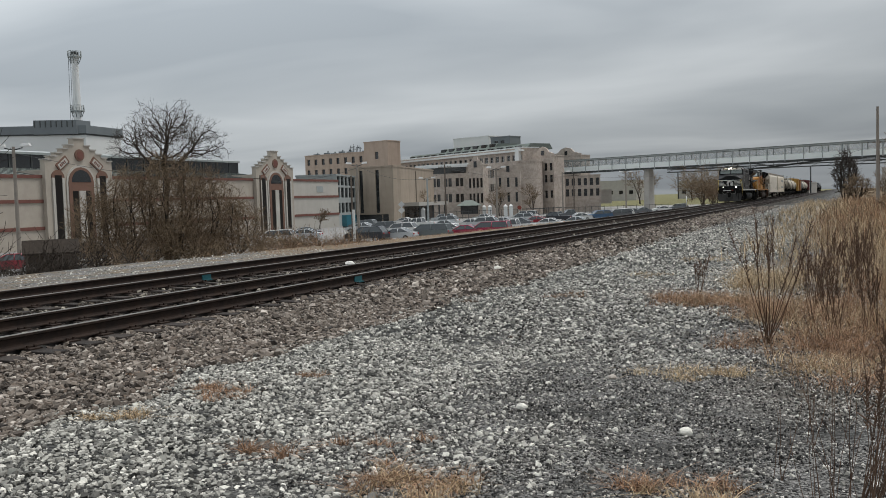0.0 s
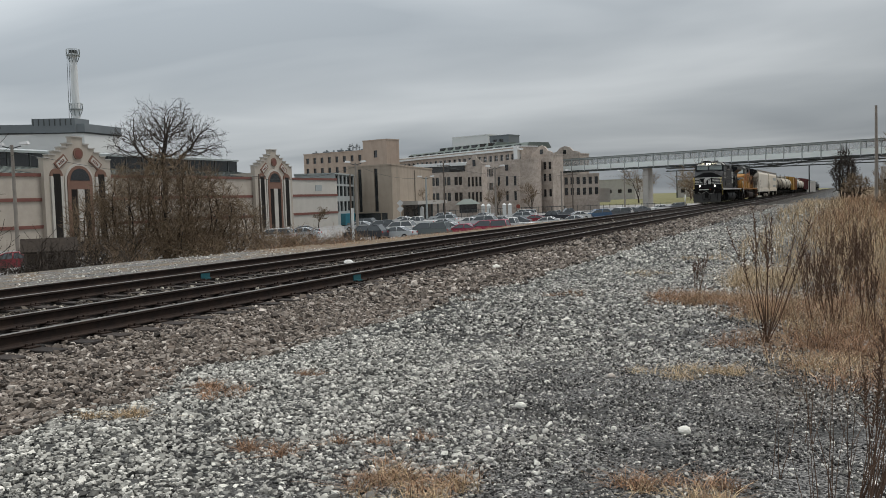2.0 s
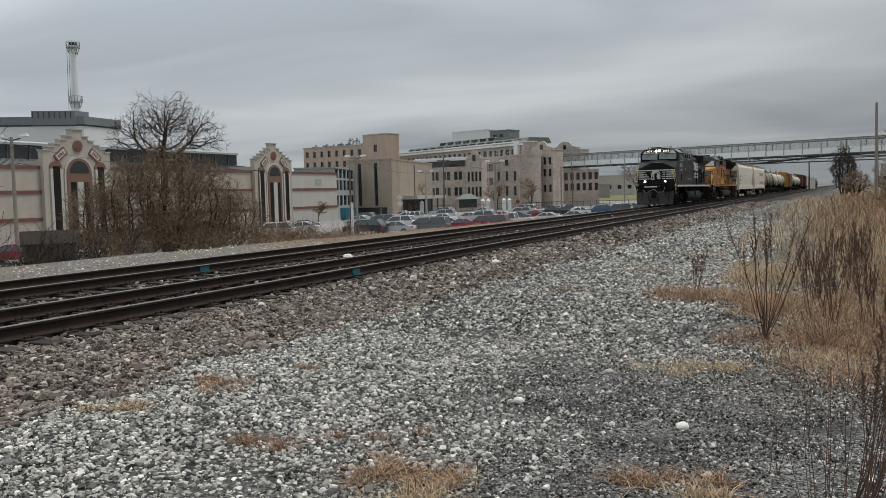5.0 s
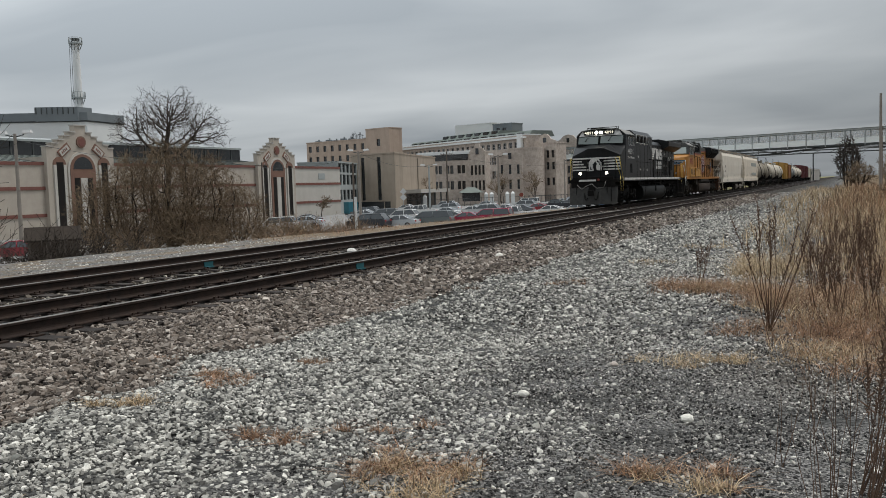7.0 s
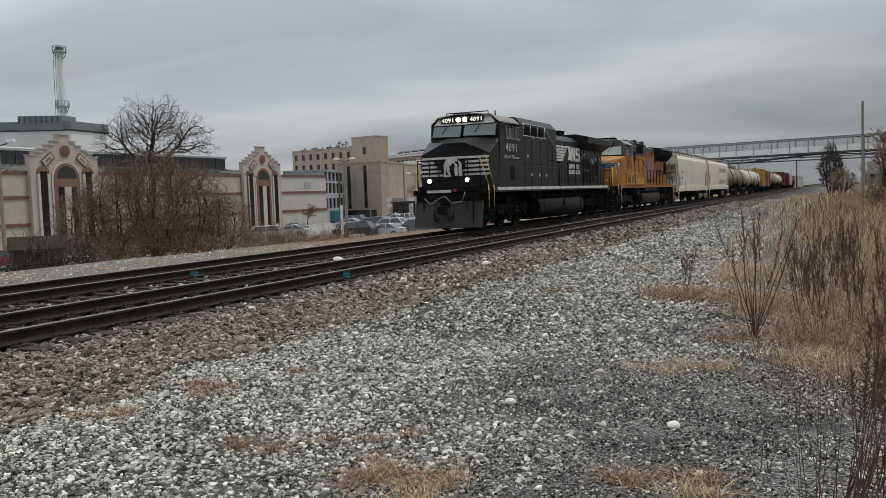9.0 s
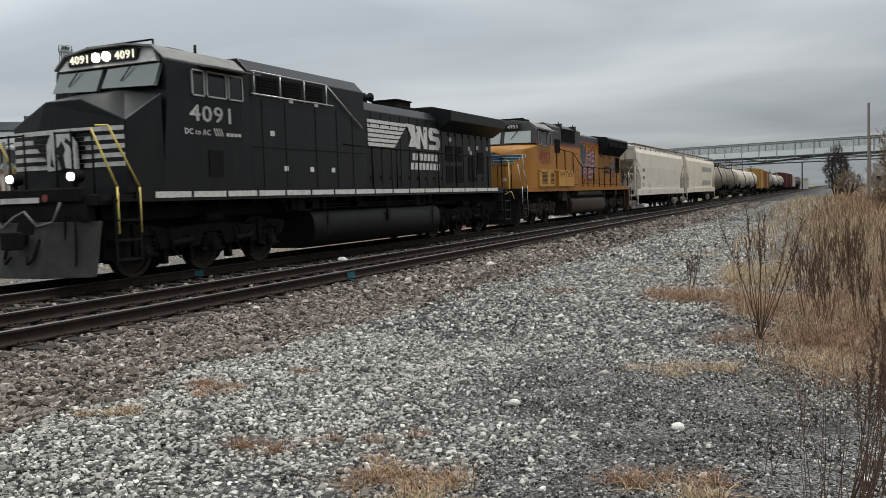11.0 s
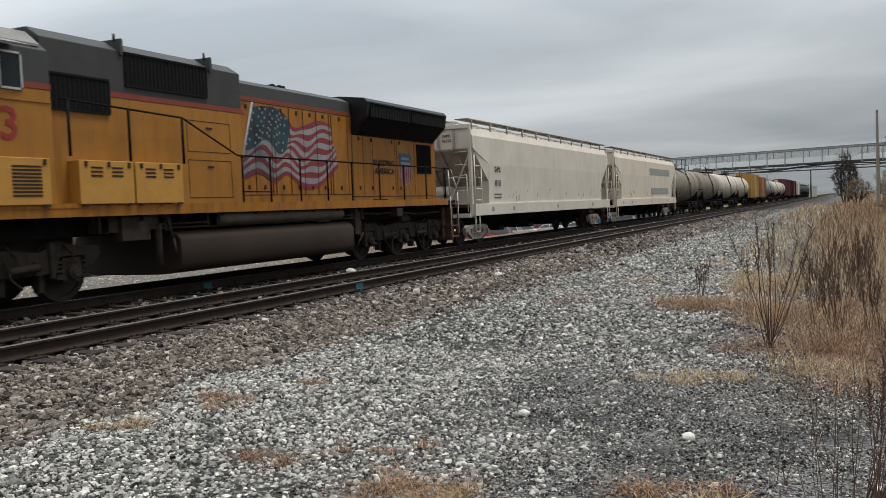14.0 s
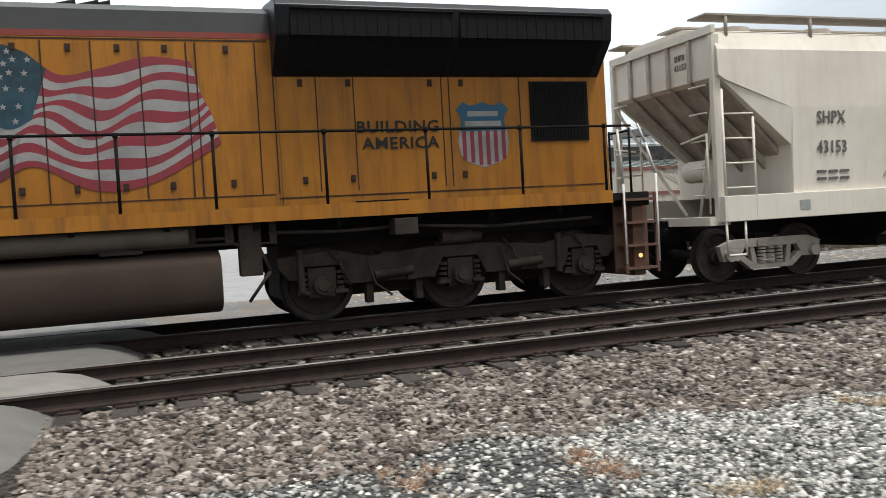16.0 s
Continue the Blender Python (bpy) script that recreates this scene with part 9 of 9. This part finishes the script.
def build_cars():
    for x, y, kind, colour in (
            (-50.2, 82.6, "suv", "black"), (-69.5, 130.1, "sedan", "white"), (-64.4, 134.0, "suv", "silver"), (-58.6, 137.9, "sedan", "white"), (-53.4, 142.0, "suv", "silver"), (-74.3, 154.5, "suv", "silver"), (-67.7, 159.7, "sedan", "silver"), (-61.0, 165.1, "van", "white"), (-55.1, 171.0, "sedan", "white"), (-67.5, 111.0, "sedan", "silver"), (-71.5, 118.5, "suv", "dark grey"), (-47.6, 84.9, "sedan", "silver"), (-53.4, 96.5, "suv", "white"), (-44.9, 87.3, "van", "green-grey"), (-47.0, 97.3, "sedan", "white"),
            (-42.0, 90.8, "sedan", "magenta red"), (-39.5, 92.0, "van", "magenta red"), (-40.1, 100.5, "pickup", "white"), (-76.1, 141.2, "sedan", "white"), (-62.7, 119.8, "pickup", "white"),
            (-55.9, 115.2, "sedan", "silver"), (-54.0, 120.6, "sedan", "white"), (-50.7, 117.7, "suv", "silver"), (-50.2, 124.5, "sedan", "silver"), (-46.7, 121.7, "sedan", "dark grey"),
            (-45.9, 127.6, "sedan", "red"), (-47.5, 141.2, "pickup", "black"), (-39.7, 114.5, "sedan", "white"), (-37.4, 119.9, "sedan", "silver")):
        car(x, y, LOT, 5, kind, colour)
    for x, y, kind, colour in (
            (-43.9, 145.1, "sedan", "white"), (-41.5, 149.7, "suv", "blue"), (-39.3, 153.9, "van", "dark grey"), (-40.6, 163.1, "suv", "white"), (-42.4, 178.9, "sedan", "dark grey"),
            (-42.5, 189.9, "sedan", "dark grey"), (-39.4, 218.9, "suv", "dark grey"), (-40.7, 203.7, "sedan", "white"), (-59.8, 102.4, "suv", "dark grey"), (-51.3, 163.7, "pickup", "dark grey"),
            (-59.4, 58.5, "suv", "white"), (-59.6, 65.0, "sedan", "silver"), (-58.6, 76.7, "suv", "white"), (-63.5, 70.8, "van", "white"), (-57.8, 43.5, "sedan", "red"),
            (-62.0, 53.8, "suv", "dark grey"), (-61.7, 86.7, "sedan", "silver"), (-66.0, 93.0, "sedan", "dark grey")):
        car(x, y, LOT, 35 if y > 90 else 20, kind, colour)


build_cars()


def street_lamp(x, y, z, h, heads, label, mat=POLE_PALE):
    th = empty("street_lamp", label, "lamp post", "street lamps", at=pose(x, y, z, 0, 0, 25))
    bm = BM(); tube(bm, (0, 0, -0.1), (0, 0, h), 0.2, 0.13, 10); part("pole", bm, mat, th)
    for s in heads:
        bm = BM(); pipe(bm, [(0, 0, h - 0.3), (s * 0.8, 0, h - 0.1)], 0.05); arm = part("arm", bm, STEEL_DARK, th)
        bm = BM(); loft(bm, [[(s * 0.7, -0.2, h), (s * 0.7, 0.2, h), (s * 1.5, 0.25, h + 0.05), (s * 1.5, -0.25, h + 0.05)], [(s * 0.75, -0.12, h + 0.25), (s * 0.75, 0.12, h + 0.25), (s * 1.4, 0.15, h + 0.3), (s * 1.4, -0.15, h + 0.3)]]); part("lamp_head", bm, LAMP_HEAD, arm)


def utility_pole(x, y, z, h, label, arms=1, mat=WOOD_POLE, lean=0.0):
    th = empty("utility_pole", label, "utility pole", "utility poles", at=pose(x, y, z, 0, lean, 25))
    bm = BM(); tube(bm, (0, 0, -0.2), (0, 0, h), 0.16, 0.11, 9); part("pole", bm, mat, th)
    for k in range(arms):
        bm = BM(); box(bm, -1.1, 1.1, -0.06, 0.06, h - 0.5 - k * 0.9, h - 0.38 - k * 0.9); part("crossarm", bm, mat, th)
        for s in (-1, -0.5, 0.5, 1):
            bm = BM(); tube(bm, (s, 0, h - 0.38 - k * 0.9), (s, 0, h - 0.2 - k * 0.9), 0.05, n=6); part("insulator", bm, STEEL_PAINT, th)


def wire(a, b, sag, r=0.02):
    n = 12
    pts = [Vector(a).lerp(Vector(b), k / n) - Vector((0, 0, sag * 4 * (k / n) * (1 - k / n))) for k in range(n + 1)]
    bm = BM(); loft(bm, [[p + Vector(o) * r for o in ((1, 0, 0), (0, 0, 1), (-1, 0, 0), (0, 0, -1))] for p in pts])
    tagged(part("overhead_wire", bm, STEEL_DARK), "thin black overhead wire between poles", "wire", "overhead wires")


def build_lot():
    street_lamp(-61.4, 104.0, LOT, 9.8, (-1, 1), "wooden street lamp with two pale heads")
    street_lamp(-65.9, 135.5, LOT, 8.3, (-1, 1), "slim street lamp with two pale heads", STEEL_PAINT)
    street_lamp(-47.5, 121.6, LOT, 9.0, (-1, 1), "wooden street lamp with two pale heads")
    street_lamp(-50.3, 164.5, LOT, 9.2, (1,), "wooden street lamp with one pale head")
    street_lamp(-65.4, 52.5, LOT, 10.2, (-1, 1), "leaning wooden street lamp with two pale heads")
    street_lamp(-45.0, 196.0, LOT, 9.5, (-1, 1), "wooden street lamp near the footbridge")
    utility_pole(-54.4, 90.7, LOT, 7.7, "dark utility pole beside the car park", 0)
    utility_pole(-62.9, 136.5, LOT, 10.6, "dark utility pole in the car park", 1)
    utility_pole(-54.0, 185.0, LOT, 9.4, "dark utility pole near the lawn", 1)
    utility_pole(-84.5, 112.8, LOT, 9.3, "dark pole in front of the gate tower", 1)
    utility_pole(2.9, 90.0, 0.0, 9.1, "weathered pole in the dead grass beside the track", 0, POLE_PALE)
    utility_pole(5.0, 150.0, 0.0, 9.0, "weathered pole beside the track", 1)
    utility_pole(-36.0, 250.0, -1.5, 10, "dark utility pole beyond the footbridge", 1)
    utility_pole(-30.0, 300.0, -1.2, 10, "dark utility pole beyond the footbridge", 1)
    wire((-61.4, 104.0, 6.9), (-62.9, 136.5, 6.6), 1.6); wire((-84.5, 112.8, 5.9), (-61.4, 104.0, 6.6), 0.8); wire((-65.4, 52.5, 7.0), (-84.5, 112.8, 6.0), 1.0)
    wire((-62.9, 136.5, 7.4), (-54.0, 185.0, 6.4), 1.2); wire((-54.0, 185.0, 6.2), (-36, 250, 8), 1.0); wire((-36, 250, 8), (5, 150, 8.2), 2.0)
    # guard booth
    th = empty("guard_booth", "small guard booth with a green hipped roof", "booth", at=pose(-81.0, 189.0, LOT, 0, 0, 25))
    for x in (-2.4, 2.4):
        for y in (-2, 2):
            plank(th, "corner_pier", STONE_GREY, x - 0.3, x + 0.3, y - 0.3, y + 0.3, 0, 3)
    plank(th, "window_band", WIN_DARK, -2.1, 2.1, -1.9, 1.9, 1.0, 3.0); plank(th, "base_wall", STONE_GREY, -2.2, 2.2, -2.0, 2.0, 0, 1.0)
    bm = BM(); loft(bm, [[(-3, -2.6, 3.0), (3, -2.6, 3.0), (3, 2.6, 3.0), (-3, 2.6, 3.0)], [(-0.9, -0.3, 4.3), (0.9, -0.3, 4.3), (0.9, 0.3, 4.3), (-0.9, 0.3, 4.3)]]); part("roof", bm, ROOF_GREEN, th)
    for x, y in ((-84.1, 170.5), (-77.6, 190.2), (-76.4, 190.8), (-73.0, 192.3), (-71.8, 192.8), (-90.0, 160.0)):
        g = empty("gate_post", "white gate post with a pointed cap", "gate post", "gate posts", at=pose(x, y, LOT, 0, 0, 25))
        plank(g, "shaft", PLANT_WHITE, -0.42, 0.42, -0.42, 0.42, 0, 2.5)
        bm = BM(); loft(bm, [[(-0.5, -0.5, 2.5), (0.5, -0.5, 2.5), (0.5, 0.5, 2.5), (-0.5, 0.5, 2.5)], [(-0.1, -0.1, 3.0), (0.1, -0.1, 3.0), (0.1, 0.1, 3.0), (-0.1, 0.1, 3.0)]]); part("cap", bm, PLANT_WHITE, g)
    # fence along the lot
    f = empty("iron_fence", "dark iron fence along the back of the car park", "fence", at=pose(-88.0, 168.0, LOT, 0, 0, 58))
    for k in range(30):
        plank(f, "fence_post", STEEL_DARK, k * 1.6, k * 1.6 + 0.08, -0.04, 0.04, 0, 1.9)
    plank(f, "fence_rail", STEEL_DARK, 0, 47, -0.03, 0.03, 1.7, 1.78); plank(f, "fence_rail", STEEL_DARK, 0, 47, -0.03, 0.03, 0.3, 0.38)
    f = empty("lawn_fence", "dark fence along the lawn", "fence", at=pose(-70.0, 194.0, LOT, 0, 0, 32))
    for k in range(24):
        plank(f, "fence_post", STEEL_DARK, k * 1.6, k * 1.6 + 0.08, -0.04, 0.04, 0, 1.9)
    plank(f, "fence_rail", STEEL_DARK, 0, 38, -0.03, 0.03, 1.7, 1.78); plank(f, "fence_rail", STEEL_DARK, 0, 38, -0.03, 0.03, 0.3, 0.38)
    # diamond warning signs
    s = empty("warning_sign", "two grey diamond signs on a post", "sign", at=pose(-74.0, 141.0, LOT, 0, 0, 25))
    bm = BM(); tube(bm, (0, 0, 0), (0, 0, 4.4), 0.06, n=6); part("post", bm, STEEL_PAINT, s)
    for z in (3.9, 2.8):
        bm = BM(); box(bm, -0.45, 0.45, -0.03, 0.03, -0.45, 0.45); part("sign_plate", bm, LAMP_HEAD, s, at=pose(0, -0.08, z, 0, 45, 0))
    s = empty("stop_sign", "red sign on a thin post in the car park", "sign", at=pose(-58.0, 160.5, LOT, 0, 0, 25))
    bm = BM(); tube(bm, (0, 0, 0), (0, 0, 2.6), 0.05, n=6); part("post", bm, STEEL_PAINT, s)
    bm = BM(); tube(bm, (0, -0.06, 2.5), (0, -0.02, 2.5), 0.42, n=8); part("sign_plate", bm, RED_PAINT, s)
    d = empty("skip_container", "teal blue metal container by the hall wall", "container", at=pose(-82.2, 135.0, LOT, 0, 0, 60))
    bm = BM(); box(bm, 0, 2.0, 0, 1.8, 0.2, 2.3); part("body", bm, material("teal_paint", (0.03, 0.16, 0.21), 0.6, 0, (0.025, 0.12, 0.16), 1, 0.6), d)
    for k in range(4):
        plank(d, "rib", MATS["teal_paint"], 0.08 + k * 0.58, 0.18 + k * 0.58, -0.06, 0.0, 0.3, 2.2)
    plank(d, "foot", STEEL_DARK, 0.1, 1.9, 0.1, 1.7, 0.0, 0.2)
    # shelter with a dark roof
    s = empty("bus_shelter", "low shelter with a dark pitched roof", "shelter", at=pose(-40.2, 34.3, LOT, 0, 0, 49.5))
    bm = BM(); prism(bm, [(-0.9, 2.15), (0.0, 2.85), (0.9, 2.15), (0.9, 2.05), (-0.9, 2.05)], "x", -1.45, 1.45); part("roof", bm, material("dark_shingles", (0.05, 0.041, 0.034), 0.95, 0, (0.028, 0.023, 0.02), 3, 0.8, 0.3, 20, spec=0.08), s)
    for x in (-1.3, 1.15):
        for y in (-0.75, 0.6):
            plank(s, "post", WOOD_POLE, x, x + 0.15, y, y + 0.15, 0, 2.15)
    plank(s, "back_board", WOOD_POLE, -1.15, 1.15, 0.63, 0.69, 0.6, 2.0)
    # white marker post beside the far track
    w = empty("marker_post", "white marker post beside the far track", "post", at=pose(-26.3, 44.0, ground_height(-26.3, 44.0)))
    bm = BM(); tube(bm, (0, 0, -0.1), (0, 0, 1.3 - ground_height(-26.3, 44.0)), 0.08, 0.08, 10); part("shaft", bm, PLANT_WHITE, w)
    w = empty("marker_post", "thin white marker post beside the track", "post", at=pose(-19.0, 118.0, -0.02))
    bm = BM(); tube(bm, (0, 0, -0.1), (0, 0, 1.3), 0.07, 0.07, 8); part("shaft", bm, PLANT_WHITE, w)


build_lot()


def build_crossing():
    """The edge of the level crossing: worn asphalt and panels flush with the rails, ramped down at the ends."""
    asph = material("worn_asphalt", (0.13, 0.122, 0.11), 0.9, 0, (0.09, 0.085, 0.077), 2.5, 0.8, 0.3, 60, (0.10, 0.095, 0.085), 0.5, 1.0)
    slab = material("crossing_panel", (0.20, 0.188, 0.165), 0.9, 0, (0.15, 0.14, 0.125), 2.5, 0.8, 0.2, 60, (0.16, 0.145, 0.125), 0.5, 0.8)
    th = empty("level_crossing", "worn grey level crossing panels between the rails", "level crossing", kind="structure")
    top = RAIL_TOP - 0.008
    a = HALF + 0.05
    spans = [("approach", C_NEAR + a, C_NEAR + 2.6, asph), ("panel", C_NEAR - HALF + 0.09, C_NEAR + HALF - 0.09, slab), ("panel", C_FAR + a, C_NEAR - a, asph), ("panel", C_FAR - HALF + 0.09, C_FAR + HALF - 0.09, slab), ("approach", C_FAR - 3.0, C_FAR - a, asph)]
    for nm, x0, x1, mt in spans:
        bm = BM()
        y_end = {0: -1.05, 1: -0.55, 2: -0.2, 3: 0.25, 4: 0.4}[spans.index((nm, x0, x1, mt))]
        n, ny = 10, 16
        g = []
        for j in range(ny + 1):
            y = y_end - 10.0 + 10.0 * (1 - (1 - j / ny) ** 2) + 0.0
            row = []
            for k in range(n + 1):
                x = x0 + (x1 - x0) * k / n
                drop = max(0.0, (y - y_end + 0.75) / 0.75) ** 2 * 0.24
                if nm == "approach":
                    edge = (k / n if x0 > C_NEAR else 1 - k / n)
                    drop += edge ** 1.5 * 0.16
                jit = 0.018 * noise.noise((x * 2.2, y * 2.2, 3)) if drop > 0.01 else 0.003 * noise.noise((x * 4, y * 4, 3))
                yy = y + (0.12 * noise.noise((x * 1.8, 5, 1)) if j > ny - 5 else 0)
                row.append(bm.verts.new((x, yy, top - drop + jit)))
            g.append(row)
        for p, q in zip(g, g[1:]):
            for k in range(n):
                f = bm.faces.new((p[k], p[k + 1], q[k + 1], q[k])); f.smooth = True
        ret = bmesh.ops.extrude_face_region(bm, geom=bm.faces[:])
        for v in [e for e in ret["geom"] if isinstance(e, bmesh.types.BMVert)]:
            v.co.z = -0.05
        part("crossing_" + nm, bm, mt, th)
    bm = BM(); box(bm, -6.9, 60, -11.0, -1.8, -0.3, 0.012); part("crossing_road", bm, asph, th)
    bm = BM(); box(bm, -60, -16.2, -11.0, -1.0, -0.5, 0.02); part("crossing_road", bm, asph, th)
    # blue paint marks on the rail webs
    blue = material("blue_marking_paint", (0.012, 0.085, 0.10), 0.7)
    for tr in (TRACK_NEAR, TRACK_FAR):
        bm = BM(); box(bm, HALF + 0.012, HALF + 0.03, 14.5, 14.78, RAIL_TOP - 0.15, RAIL_TOP - 0.03)
        box(bm, HALF + 0.03, HALF + 0.078, 14.52, 14.76, RAIL_TOP - 0.165, RAIL_TOP - 0.14)
        part("painted_mark", bm, blue, tr, "blue paint mark on the rail")


build_crossing()
motions()
